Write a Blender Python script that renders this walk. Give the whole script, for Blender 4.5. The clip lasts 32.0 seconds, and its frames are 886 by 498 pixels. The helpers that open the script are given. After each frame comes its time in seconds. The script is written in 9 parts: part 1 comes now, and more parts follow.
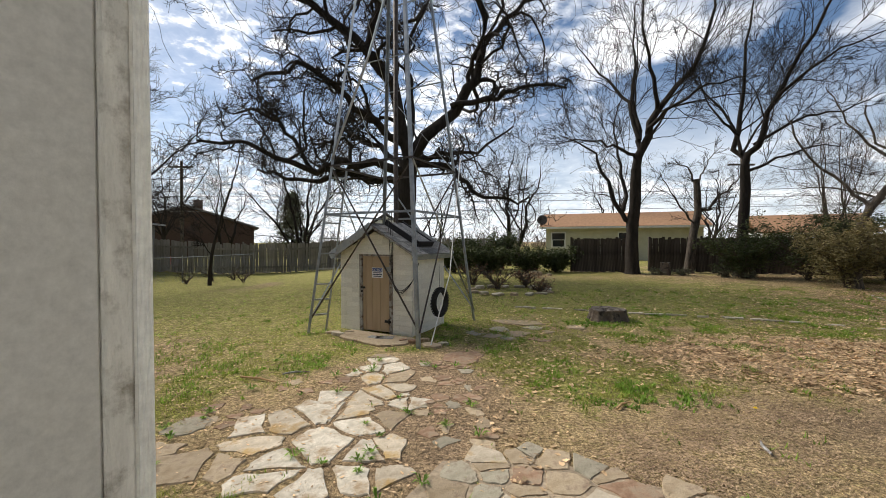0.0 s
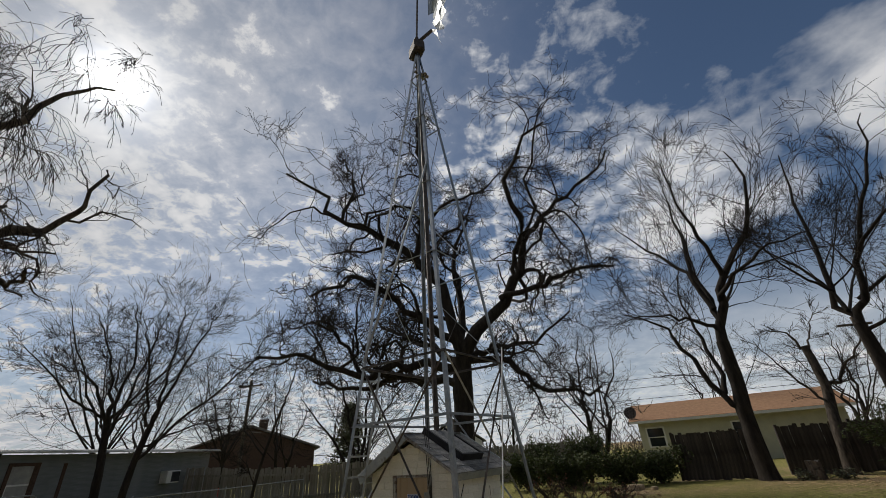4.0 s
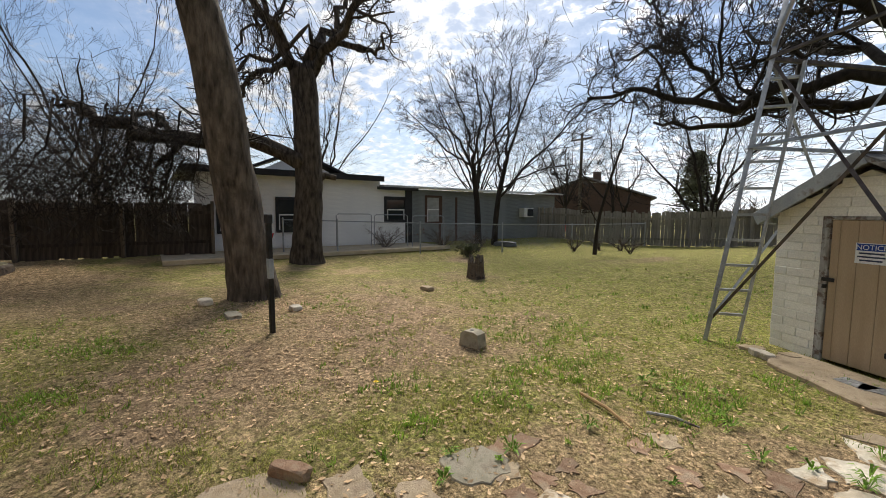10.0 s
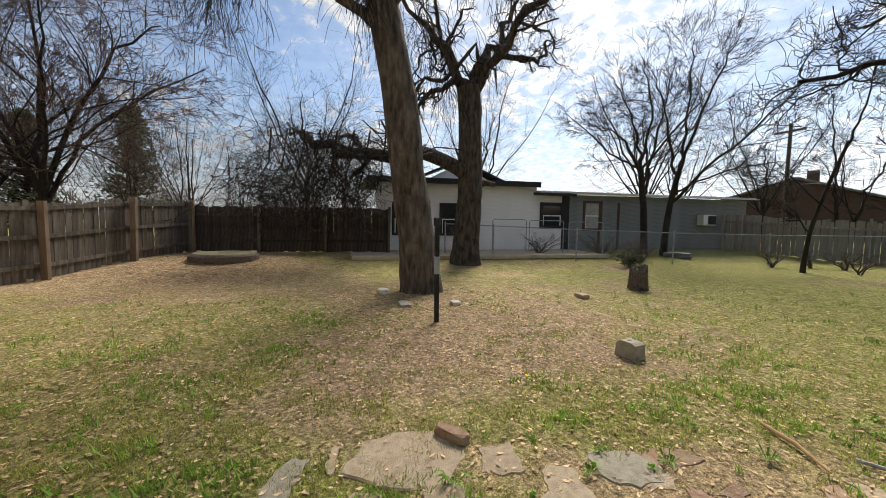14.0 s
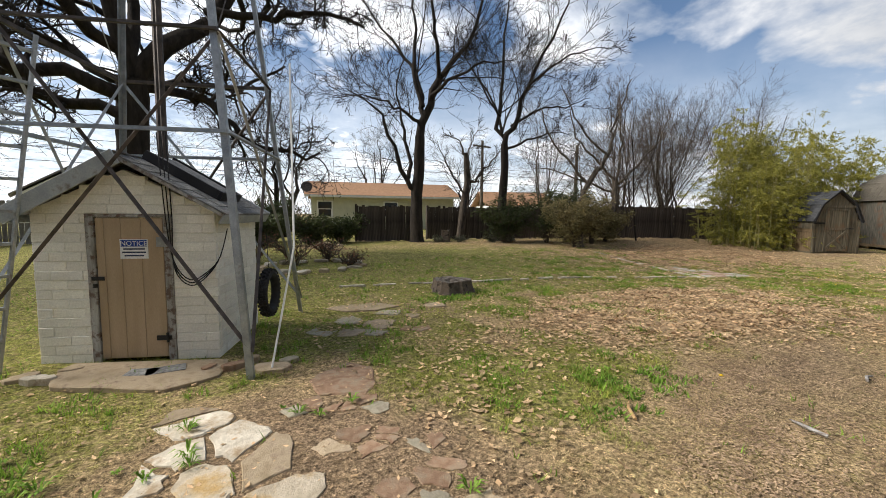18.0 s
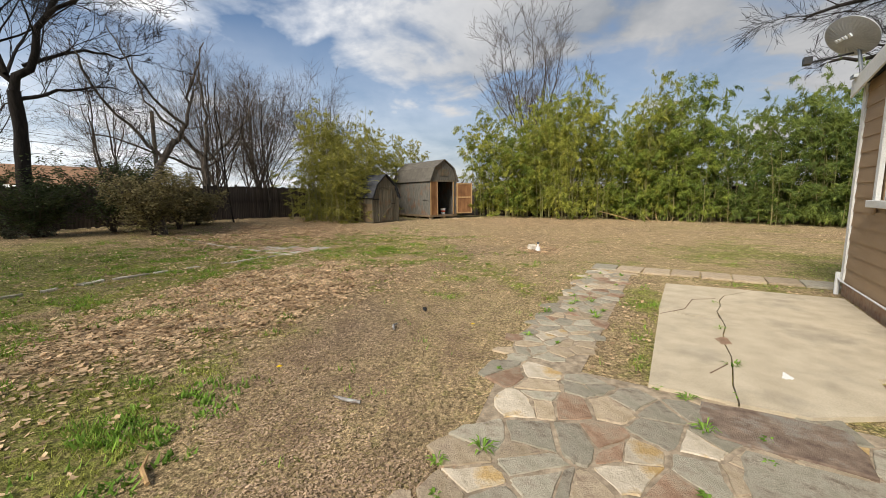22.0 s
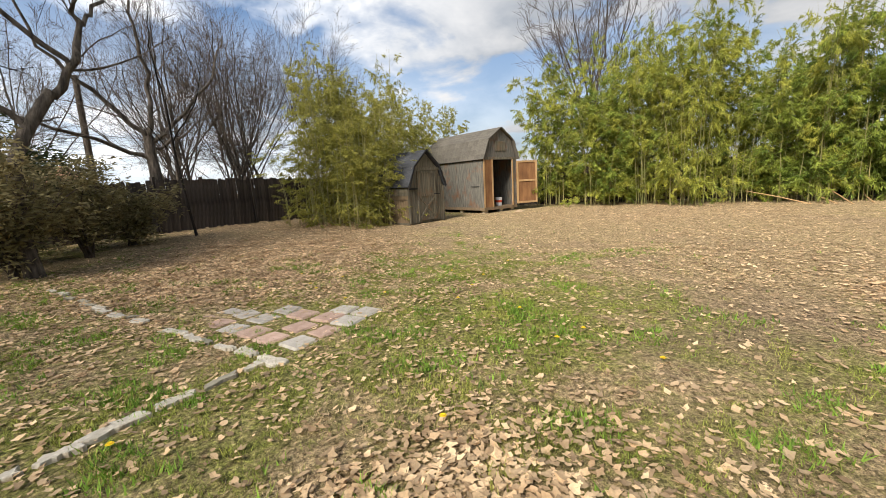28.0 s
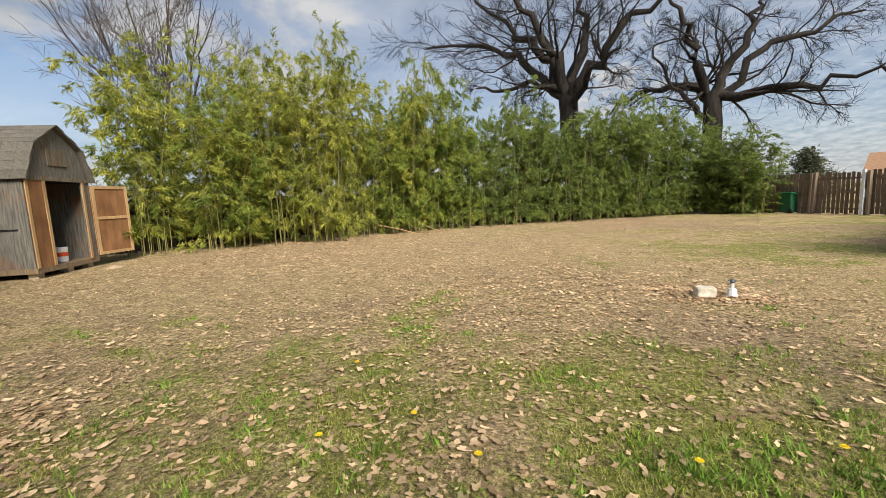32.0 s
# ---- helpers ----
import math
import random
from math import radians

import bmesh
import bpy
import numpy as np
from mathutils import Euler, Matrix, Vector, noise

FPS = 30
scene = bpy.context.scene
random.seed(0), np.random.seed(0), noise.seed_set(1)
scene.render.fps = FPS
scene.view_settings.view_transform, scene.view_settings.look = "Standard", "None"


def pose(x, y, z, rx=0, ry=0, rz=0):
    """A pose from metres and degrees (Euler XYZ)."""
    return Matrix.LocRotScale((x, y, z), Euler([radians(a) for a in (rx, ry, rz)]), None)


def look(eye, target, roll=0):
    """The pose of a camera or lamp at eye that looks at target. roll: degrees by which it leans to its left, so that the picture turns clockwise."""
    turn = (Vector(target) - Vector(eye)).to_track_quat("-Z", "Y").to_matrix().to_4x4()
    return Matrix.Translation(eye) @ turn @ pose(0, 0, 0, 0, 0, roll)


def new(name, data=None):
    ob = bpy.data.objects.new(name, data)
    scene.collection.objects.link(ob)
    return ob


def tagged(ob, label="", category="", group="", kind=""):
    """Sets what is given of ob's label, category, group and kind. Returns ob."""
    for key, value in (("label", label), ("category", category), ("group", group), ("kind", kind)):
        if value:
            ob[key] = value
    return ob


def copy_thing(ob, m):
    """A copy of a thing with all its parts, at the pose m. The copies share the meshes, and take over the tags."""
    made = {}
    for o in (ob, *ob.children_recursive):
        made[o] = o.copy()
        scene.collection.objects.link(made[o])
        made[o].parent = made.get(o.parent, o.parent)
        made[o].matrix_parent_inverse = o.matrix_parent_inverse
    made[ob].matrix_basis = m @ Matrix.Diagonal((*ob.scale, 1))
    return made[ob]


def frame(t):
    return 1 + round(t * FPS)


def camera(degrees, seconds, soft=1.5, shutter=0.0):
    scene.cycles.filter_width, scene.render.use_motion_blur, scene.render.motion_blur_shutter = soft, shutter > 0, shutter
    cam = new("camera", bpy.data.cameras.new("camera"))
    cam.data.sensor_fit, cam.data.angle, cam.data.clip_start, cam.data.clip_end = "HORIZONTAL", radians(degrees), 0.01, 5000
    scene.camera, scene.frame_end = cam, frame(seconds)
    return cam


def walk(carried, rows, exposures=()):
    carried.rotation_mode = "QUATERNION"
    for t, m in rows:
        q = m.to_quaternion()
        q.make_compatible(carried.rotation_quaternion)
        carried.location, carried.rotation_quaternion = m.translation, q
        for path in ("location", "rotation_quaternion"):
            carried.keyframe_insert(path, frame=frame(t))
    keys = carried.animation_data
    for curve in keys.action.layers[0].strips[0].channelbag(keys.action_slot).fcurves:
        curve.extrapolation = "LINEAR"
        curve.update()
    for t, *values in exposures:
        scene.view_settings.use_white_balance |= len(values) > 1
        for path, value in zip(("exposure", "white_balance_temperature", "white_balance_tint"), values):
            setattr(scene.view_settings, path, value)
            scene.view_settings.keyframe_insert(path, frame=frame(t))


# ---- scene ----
cam = camera(95.48, 32.0, 0.65)
# seconds, eye x, y, z, yaw, pitch, roll
ROWS = [
    (0.0, -0.098, -0.070, 1.784, -0.81, -1.06, 0.13),
    (0.5, -0.167, 0.126, 1.862, -1.20, 5.10, 0.11),
    (1.0, -0.149, 0.323, 1.919, 0.93, 10.38, -0.20),
    (1.5, -0.074, 0.508, 1.929, 2.08, 14.02, -0.94),
    (2.0, -0.046, 0.649, 1.880, 4.20, 17.33, -0.04),
    (2.5, 0.059, 0.723, 1.846, 6.76, 21.63, 1.72),
    (4.5, 0.428, 0.696, 1.782, 9.40, 27.12, 3.71),
    (5.0, 0.412, 0.723, 1.764, 8.61, 22.67, 2.34),
    (5.5, 0.291, 0.775, 1.741, 8.27, 17.90, 0.21),
    (6.0, 0.100, 0.849, 1.719, 8.48, 13.15, -1.31),
    (6.5, -0.059, 1.038, 1.678, 9.08, 8.81, -2.09),
    (7.0, -0.252, 1.290, 1.633, 9.34, 5.60, -1.99),
    (7.5, -0.523, 1.415, 1.580, 9.88, 3.00, -1.80),
    (8.0, -0.739, 1.593, 1.561, 10.87, 0.83, -1.40),
    (8.5, -0.870, 1.856, 1.550, 13.65, -1.16, -0.84),
    (9.0, -0.987, 2.072, 1.555, 21.31, -2.75, -1.17),
    (9.5, -0.913, 2.184, 1.563, 37.22, -3.65, -0.30),
    (10.0, -0.788, 2.214, 1.541, 51.86, -4.88, -0.16),
    (10.5, -0.648, 2.142, 1.518, 64.25, -6.19, -0.38),
    (11.0, -0.548, 2.116, 1.510, 76.58, -6.33, -0.70),
    (11.5, -0.506, 2.177, 1.514, 88.35, -5.93, -1.12),
    (12.0, -0.448, 2.189, 1.516, 96.69, -5.31, -1.30),
    (12.5, -0.467, 2.156, 1.511, 99.30, -4.75, -1.54),
    (13.0, -0.479, 2.148, 1.519, 96.64, -4.07, -1.58),
    (13.5, -0.526, 2.101, 1.519, 87.45, -3.75, -1.25),
    (14.0, -0.563, 2.058, 1.512, 73.53, -4.19, -0.87),
    (14.5, -0.624, 2.174, 1.503, 58.91, -4.26, -0.99),
    (16.5, -1.051, 2.456, 1.541, 3.87, -4.75, -0.54),
    (17.0, -1.119, 2.535, 1.549, -9.71, -4.77, -0.46),
    (17.5, -1.160, 2.585, 1.557, -23.21, -4.89, -0.40),
    (18.0, -1.145, 2.605, 1.559, -36.22, -4.93, -0.48),
    (18.5, -1.102, 2.539, 1.572, -47.64, -5.02, -0.52),
    (19.0, -1.065, 2.482, 1.568, -57.58, -5.23, -0.72),
    (19.5, -1.016, 2.441, 1.571, -66.16, -5.62, -0.55),
    (20.0, -0.944, 2.340, 1.563, -73.40, -6.17, -0.05),
    (20.5, -0.834, 2.213, 1.566, -79.60, -6.80, 0.94),
    (21.0, -0.687, 2.182, 1.550, -85.07, -7.65, 1.59),
    (21.5, -0.436, 2.292, 1.546, -89.61, -7.77, 0.09),
    (22.0, -0.096, 2.454, 1.524, -87.72, -7.62, 0.42),
    (22.5, 0.432, 2.562, 1.529, -84.03, -5.85, 0.43),
    (23.0, 0.982, 2.700, 1.521, -82.55, -4.40, 0.52),
    (23.5, 1.578, 2.773, 1.496, -81.47, -6.67, 0.91),
    (24.0, 2.141, 2.936, 1.462, -83.37, -8.64, -0.86),
    (24.5, 2.682, 3.150, 1.449, -74.98, -5.93, 1.99),
    (25.0, 3.322, 3.469, 1.416, -80.26, -7.95, 2.88),
    (25.5, 3.969, 3.782, 1.410, -77.76, -9.38, 1.32),
    (27.5, 6.283, 4.948, 1.480, -86.58, -10.35, 2.72),
    (28.0, 6.878, 5.242, 1.492, -88.03, -9.39, 3.10),
    (28.5, 7.517, 5.569, 1.503, -86.52, -8.39, 3.79),
    (29.0, 8.176, 5.886, 1.506, -85.23, -7.59, 3.27),
    (29.5, 8.871, 6.207, 1.520, -85.13, -7.25, 2.99),
    (30.0, 9.493, 6.442, 1.521, -86.21, -8.31, 2.89),
    (30.5, 10.110, 6.625, 1.523, -95.32, -10.10, 3.85),
    (31.0, 10.761, 6.686, 1.530, -111.48, -9.66, 4.67),
    (31.5, 11.228, 6.786, 1.541, -131.53, -8.50, 3.88),
    (32.0, 11.400, 7.041, 1.535, -148.99, -7.24, 2.45),
]
EXPOSURES = [(0.0, 0.1), (1.0, -0.3), (2.0, -0.5), (4.5, -0.78), (6.0, -0.68), (7.0, -0.33), (8.0, -0.15), (9.0, 0.03), (11.0, 0.3), (13.0, 0.4), (17.0, 0.28), (19.0, 0.22), (21.0, 0.14), (25.0, 0.26), (28.0, 0.54), (30.0, 0.58), (32.0, 0.42)]
walk(cam, [(t, pose(x, y, z, 90 + pitch, roll, yaw)) for t, x, y, z, yaw, pitch, roll in ROWS], EXPOSURES)

# ---- world, sun ----
SUN_YAW, SUN_EL = 56.8, 40.0
world = bpy.data.worlds.new("sky")
scene.world = world
world.use_nodes = True
wt = world.node_tree


def wnode(kind, **values):
    n = wt.nodes.new(kind)
    for k, v in values.items():
        if k == "op":
            n.operation = v
        else:
            n.inputs[int(k[1:])].default_value = v
    return n


def wlink(a, b, i, o=0):
    wt.links.new(a.outputs[o], b.inputs[i])
    return b


sky = wt.nodes.new("ShaderNodeTexSky")
sky.sky_type, sky.sun_disc = "NISHITA", False
sky.sun_elevation, sky.sun_rotation = radians(SUN_EL), radians(-SUN_YAW)
sky.air_density, sky.dust_density, sky.ozone_density = 1.0, 0.3, 3.0
coord = wt.nodes.new("ShaderNodeTexCoord")
sep = wlink(coord, wt.nodes.new("ShaderNodeSeparateXYZ"), 0)
lift = wlink(sep, wnode("ShaderNodeMath", op="ADD", i1=0.22), 0, 2)
px = wlink(sep, wnode("ShaderNodeMath", op="DIVIDE"), 0, 0)
py = wlink(sep, wnode("ShaderNodeMath", op="DIVIDE"), 0, 1)
wlink(lift, px, 1)
wlink(lift, py, 1)
flat = wt.nodes.new("ShaderNodeCombineXYZ")
wlink(px, flat, 0)
wlink(py, flat, 1)
puff = wlink(flat, wnode("ShaderNodeTexNoise", i2=13.0, i3=6.0, i4=0.6, i8=0.2), 0)
bank = wlink(flat, wnode("ShaderNodeTexNoise", i2=0.9, i3=4.0, i4=0.5), 0)
soft_cloud = wlink(flat, wnode("ShaderNodeTexNoise", i2=2.3, i3=5.0, i4=0.48, i8=0.5), 0)
# mottled cloud on the sun's side of the sky, broad soft cloud over the rest
west_east = wlink(sep, wnode("ShaderNodeMapRange", i1=-0.15, i2=0.55, i3=0.0, i4=0.85), 0, 0)
grained = wt.nodes.new("ShaderNodeMix")
wlink(west_east, grained, 0)
wlink(puff, grained, 2)
wlink(soft_cloud, grained, 3)
both = wlink(grained, wnode("ShaderNodeMath", op="MULTIPLY_ADD", i1=0.55), 0)
half = wlink(bank, wnode("ShaderNodeMath", op="MULTIPLY", i1=0.75), 0)
wlink(half, both, 2)
ramp = wlink(both, wt.nodes.new("ShaderNodeValToRGB"), 0)
ramp.color_ramp.elements[0].position, ramp.color_ramp.elements[1].position = 0.625, 0.735
# haze and far cloud whiten the sky towards the horizon
low = wlink(sep, wnode("ShaderNodeMapRange", i1=0.02, i2=0.36, i3=0.88, i4=0.0), 0, 2)
over_land = wlink(ramp, wnode("ShaderNodeMath", op="MAXIMUM"), 0)
wlink(low, over_land, 1)
# the veiled sun: a wide aureole in the thin cloud round its place
aim = wt.nodes.new("ShaderNodeVectorMath")
aim.operation = "DOT_PRODUCT"
aim.inputs[1].default_value = (-math.sin(radians(SUN_YAW)) * math.cos(radians(SUN_EL)), math.cos(radians(SUN_YAW)) * math.cos(radians(SUN_EL)), math.sin(radians(SUN_EL)))
wt.links.new(coord.outputs[0], aim.inputs[0])
near_sun = wlink(aim, wnode("ShaderNodeMapRange", i1=0.2, i2=1.0, i3=0.0, i4=1.0), 0, 1)
thin_cloud = wlink(near_sun, wnode("ShaderNodeMath", op="POWER", i1=5.0), 0)
cover = wlink(over_land, wnode("ShaderNodeMath", op="MAXIMUM"), 0)
wlink(wlink(thin_cloud, wnode("ShaderNodeMath", op="MULTIPLY", i1=0.75), 0), cover, 1)
# the cloud is thin and bright in the north, thick and grey in the south and east
thick = wt.nodes.new("ShaderNodeVectorMath")
thick.operation = "DOT_PRODUCT"
thick.inputs[1].default_value = (0.0, 0.975, 0.22)
wt.links.new(coord.outputs[0], thick.inputs[0])
deck = wlink(thick, wnode("ShaderNodeMapRange", i1=0.1, i2=-0.5, i3=0.0, i4=0.55), 0, 1)
covered = wlink(cover, wnode("ShaderNodeMath", op="MAXIMUM"), 0)
wlink(deck, covered, 1)
shade = wlink(grained, wt.nodes.new("ShaderNodeValToRGB"), 0)
shade.color_ramp.elements[0].position, shade.color_ramp.elements[1].position = 0.38, 0.64
shade.color_ramp.elements[0].color, shade.color_ramp.elements[1].color = (4.3, 4.7, 5.3, 1), (7.6, 7.6, 7.7, 1)
bright = wlink(thick, wnode("ShaderNodeMapRange", i1=-0.1, i2=0.9, i3=0.66, i4=1.7), 0, 1)
cloud = wt.nodes.new("ShaderNodeVectorMath")
cloud.operation = "SCALE"
wt.links.new(shade.outputs[0], cloud.inputs[0])
wt.links.new(bright.outputs[0], cloud.inputs["Scale"])
blend = wt.nodes.new("ShaderNodeMix")
blend.data_type = "RGBA"
wlink(covered, blend, 0)
wt.links.new(sky.outputs[0], blend.inputs[6])
wt.links.new(cloud.outputs[0], blend.inputs[7])
wide = wlink(near_sun, wnode("ShaderNodeMath", op="POWER", i1=8.0), 0)
tight = wlink(near_sun, wnode("ShaderNodeMath", op="POWER", i1=1500.0), 0)
disc = wlink(tight, wnode("ShaderNodeMath", op="MULTIPLY_ADD", i1=60.0), 0)
halo = wlink(near_sun, wnode("ShaderNodeMath", op="POWER", i1=130.0), 0)
aura = wlink(halo, wnode("ShaderNodeMath", op="MULTIPLY_ADD", i1=7.0), 0)
veil = wlink(wide, wnode("ShaderNodeMath", op="MULTIPLY", i1=0.4), 0)
wlink(veil, aura, 2)
wlink(aura, disc, 2)
glow = wt.nodes.new("ShaderNodeMix")
glow.data_type, glow.blend_type = "RGBA", "ADD"
glow.inputs[0].default_value = 1.0
wt.links.new(blend.outputs[2], glow.inputs[6])
wt.links.new(disc.outputs[0], glow.inputs[7])
wt.links.new(glow.outputs[2], wt.nodes["Background"].inputs[0])
wt.nodes["Background"].inputs[1].default_value = 0.1

sun = new("sun", bpy.data.lights.new("sun", "SUN"))
sun.data.energy, sun.data.angle, sun.data.color = 5.0, radians(24.0), (1.0, 0.93, 0.83)
toward = Vector((-math.sin(radians(SUN_YAW)) * math.cos(radians(SUN_EL)), math.cos(radians(SUN_YAW)) * math.cos(radians(SUN_EL)), math.sin(radians(SUN_EL))))
sun.matrix_world = look(toward * 60, (0, 0, 0))

# ---- materials ----


def material(name, a, b, scale=8.0, rough=0.85, bump=0.3, stain=None, stain_scale=1.2, stain_at=(0.5, 0.7), vary=0.0, island=0.0, metal=0.0, stretch=(1, 1, 1), grain=60.0, through_light=0.0, spec=0.3, height=0.01):
    """Two colours mixed by noise, a stain on top at a larger scale, fine grain in the relief, and a change of tone from piece to piece."""
    m = bpy.data.materials.new(name)
    m.use_nodes = True
    t = m.node_tree
    bs = t.nodes["Principled BSDF"]
    co = t.nodes.new("ShaderNodeTexCoord")
    mp = t.nodes.new("ShaderNodeMapping")
    mp.inputs[3].default_value = stretch
    t.links.new(co.outputs["Object"], mp.inputs[0])
    n1 = t.nodes.new("ShaderNodeTexNoise")
    n1.inputs["Scale"].default_value, n1.inputs["Detail"].default_value = scale, 6
    n2 = t.nodes.new("ShaderNodeTexNoise")
    n2.inputs["Scale"].default_value, n2.inputs["Detail"].default_value, n2.inputs["Roughness"].default_value = grain, 5, 0.7
    for n in (n1, n2):
        t.links.new(mp.outputs[0], n.inputs[0])
    r = t.nodes.new("ShaderNodeValToRGB")
    r.color_ramp.elements[0].position, r.color_ramp.elements[1].position = 0.32, 0.68
    r.color_ramp.elements[0].color, r.color_ramp.elements[1].color = (*a, 1), (*b, 1)
    t.links.new(n1.outputs[0], r.inputs[0])
    col = r.outputs[0]
    if stain:
        n3 = t.nodes.new("ShaderNodeTexNoise")
        n3.inputs["Scale"].default_value, n3.inputs["Detail"].default_value, n3.inputs["Roughness"].default_value = stain_scale, 9, 0.65
        t.links.new(co.outputs["Object"], n3.inputs[0])
        mr = t.nodes.new("ShaderNodeMapRange")
        mr.inputs[1].default_value, mr.inputs[2].default_value = stain_at
        t.links.new(n3.outputs[0], mr.inputs[0])
        mx = t.nodes.new("ShaderNodeMix")
        mx.data_type = "RGBA"
        t.links.new(mr.outputs[0], mx.inputs[0])
        t.links.new(col, mx.inputs[6])
        mx.inputs[7].default_value = (*stain, 1)
        col = mx.outputs[2]
    gv = t.nodes.new("ShaderNodeMapRange")
    gv.inputs[1].default_value, gv.inputs[2].default_value, gv.inputs[3].default_value, gv.inputs[4].default_value = 0.25, 0.75, 0.82, 1.18
    t.links.new(n2.outputs[0], gv.inputs[0])
    hs = t.nodes.new("ShaderNodeHueSaturation")
    t.links.new(col, hs.inputs["Color"])
    val = gv.outputs[0]
    for amount, kind, sock in ((vary, "ShaderNodeObjectInfo", "Random"), (island, "ShaderNodeNewGeometry", "Random Per Island")):
        if amount:
            src = t.nodes.new(kind)
            mr = t.nodes.new("ShaderNodeMapRange")
            mr.inputs[3].default_value, mr.inputs[4].default_value = 1 - amount, 1 + amount
            t.links.new(src.outputs[sock], mr.inputs[0])
            mu = t.nodes.new("ShaderNodeMath")
            mu.operation = "MULTIPLY"
            t.links.new(val, mu.inputs[0])
            t.links.new(mr.outputs[0], mu.inputs[1])
            val = mu.outputs[0]
    t.links.new(val, hs.inputs["Value"])
    t.links.new(hs.outputs[0], bs.inputs["Base Color"])
    bs.inputs["Roughness"].default_value, bs.inputs["Metallic"].default_value = rough, metal
    bs.inputs["Specular IOR Level"].default_value = spec
    if bump:
        bp = t.nodes.new("ShaderNodeBump")
        bp.inputs["Strength"].default_value, bp.inputs["Distance"].default_value = bump, height
        t.links.new(n2.outputs[0], bp.inputs["Height"])
        t.links.new(bp.outputs[0], bs.inputs["Normal"])
    if through_light:
        tr = t.nodes.new("ShaderNodeBsdfTranslucent")
        t.links.new(hs.outputs[0], tr.inputs[0])
        ms = t.nodes.new("ShaderNodeMixShader")
        ms.inputs[0].default_value = through_light
        t.links.new(bs.outputs[0], ms.inputs[1])
        t.links.new(tr.outputs[0], ms.inputs[2])
        t.links.new(ms.outputs[0], t.nodes["Material Output"].inputs[0])
    return m


# near-black bark and twig_dark: the trees' backlit look is put into the colour
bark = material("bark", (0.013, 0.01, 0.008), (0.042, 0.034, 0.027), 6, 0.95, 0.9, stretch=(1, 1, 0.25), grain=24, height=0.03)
bark_pale = material("bark_pale", (0.04, 0.032, 0.025), (0.19, 0.155, 0.12), 11, 0.95, 1.0, stain=(0.07, 0.06, 0.045), stain_scale=3, stain_at=(0.5, 0.7), stretch=(1, 1, 0.24), grain=26, height=0.05)
bark_mid = material("bark_mid", (0.025, 0.02, 0.016), (0.12, 0.098, 0.078), 11, 0.95, 1.0, stretch=(1, 1, 0.3), grain=26, height=0.05)
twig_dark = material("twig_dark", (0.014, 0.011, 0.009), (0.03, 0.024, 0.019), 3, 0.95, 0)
twig_brown = material("twig_brown", (0.065, 0.05, 0.04), (0.115, 0.09, 0.07), 3, 0.95, 0)
twig_red = material("twig_red", (0.07, 0.042, 0.032), (0.12, 0.075, 0.055), 3, 0.95, 0)
white_paint = material("white_paint", (0.77, 0.76, 0.71), (0.84, 0.83, 0.78), 3, 0.55, 0.25, stain=(0.42, 0.38, 0.32), stain_scale=9, stain_at=(0.62, 0.78), vary=0.05)
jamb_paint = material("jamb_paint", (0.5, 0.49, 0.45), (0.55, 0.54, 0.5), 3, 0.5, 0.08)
worn_paint = material("worn_paint", (0.62, 0.6, 0.54), (0.72, 0.7, 0.64), 14, 0.6, 0.7, stain=(0.3, 0.27, 0.22), stain_scale=14, stain_at=(0.5, 0.64), stretch=(1, 1, 0.25))
brick_paint = material("brick_paint", (0.78, 0.76, 0.69), (0.87, 0.855, 0.79), 5, 0.7, 0.5, stain=(0.36, 0.35, 0.28), stain_scale=5, stain_at=(0.58, 0.8), vary=0.07, grain=45)
mortar_paint = material("mortar_paint", (0.72, 0.7, 0.61), (0.82, 0.8, 0.71), 9, 0.9, 0.6)
siding_tan = material("siding_tan", (0.42, 0.27, 0.12), (0.47, 0.3, 0.14), 2, 0.7, 0.15, stain=(0.36, 0.23, 0.11), stain_scale=1.5, stain_at=(0.5, 0.8), vary=0.03, stretch=(1, 1, 5))
siding_beige = material("siding_beige", (0.36, 0.25, 0.15), (0.4, 0.28, 0.17), 2, 0.7, 0.15, vary=0.03, stretch=(1, 1, 5))
door_tan = material("door_tan", (0.38, 0.285, 0.185), (0.44, 0.335, 0.225), 3, 0.6, 0.2, vary=0.04, stretch=(4, 4, 0.5))
peeled_wood = material("peeled_wood", (0.2, 0.18, 0.16), (0.42, 0.42, 0.4), 16, 0.85, 0.6, stain=(0.14, 0.1, 0.08), stain_scale=12, stain_at=(0.5, 0.6), stretch=(1, 1, 0.2))
trim_grey = material("trim_grey", (0.28, 0.31, 0.33), (0.38, 0.41, 0.42), 7, 0.75, 0.4, stain=(0.2, 0.18, 0.15), stain_scale=7, stain_at=(0.58, 0.72))
shingle_grey = material("shingle_grey", (0.12, 0.12, 0.12), (0.27, 0.27, 0.26), 25, 0.95, 0.6, vary=0.3, grain=120)
shingle_dark = material("shingle_dark", (0.032, 0.034, 0.038), (0.072, 0.074, 0.08), 25, 0.95, 0.6, vary=0.25, grain=120)
shingle_brown = material("shingle_brown", (0.09, 0.08, 0.065), (0.15, 0.135, 0.11), 25, 0.95, 0.6, vary=0.12, grain=120)
galvanised = material("galvanised", (0.27, 0.29, 0.3), (0.42, 0.44, 0.45), 9, 0.45, 0.2, stain=(0.2, 0.15, 0.11), stain_scale=5, stain_at=(0.6, 0.75), metal=0.75)
rusty = material("rusty", (0.05, 0.045, 0.042), (0.12, 0.1, 0.09), 10, 0.6, 0.3, metal=0.5)
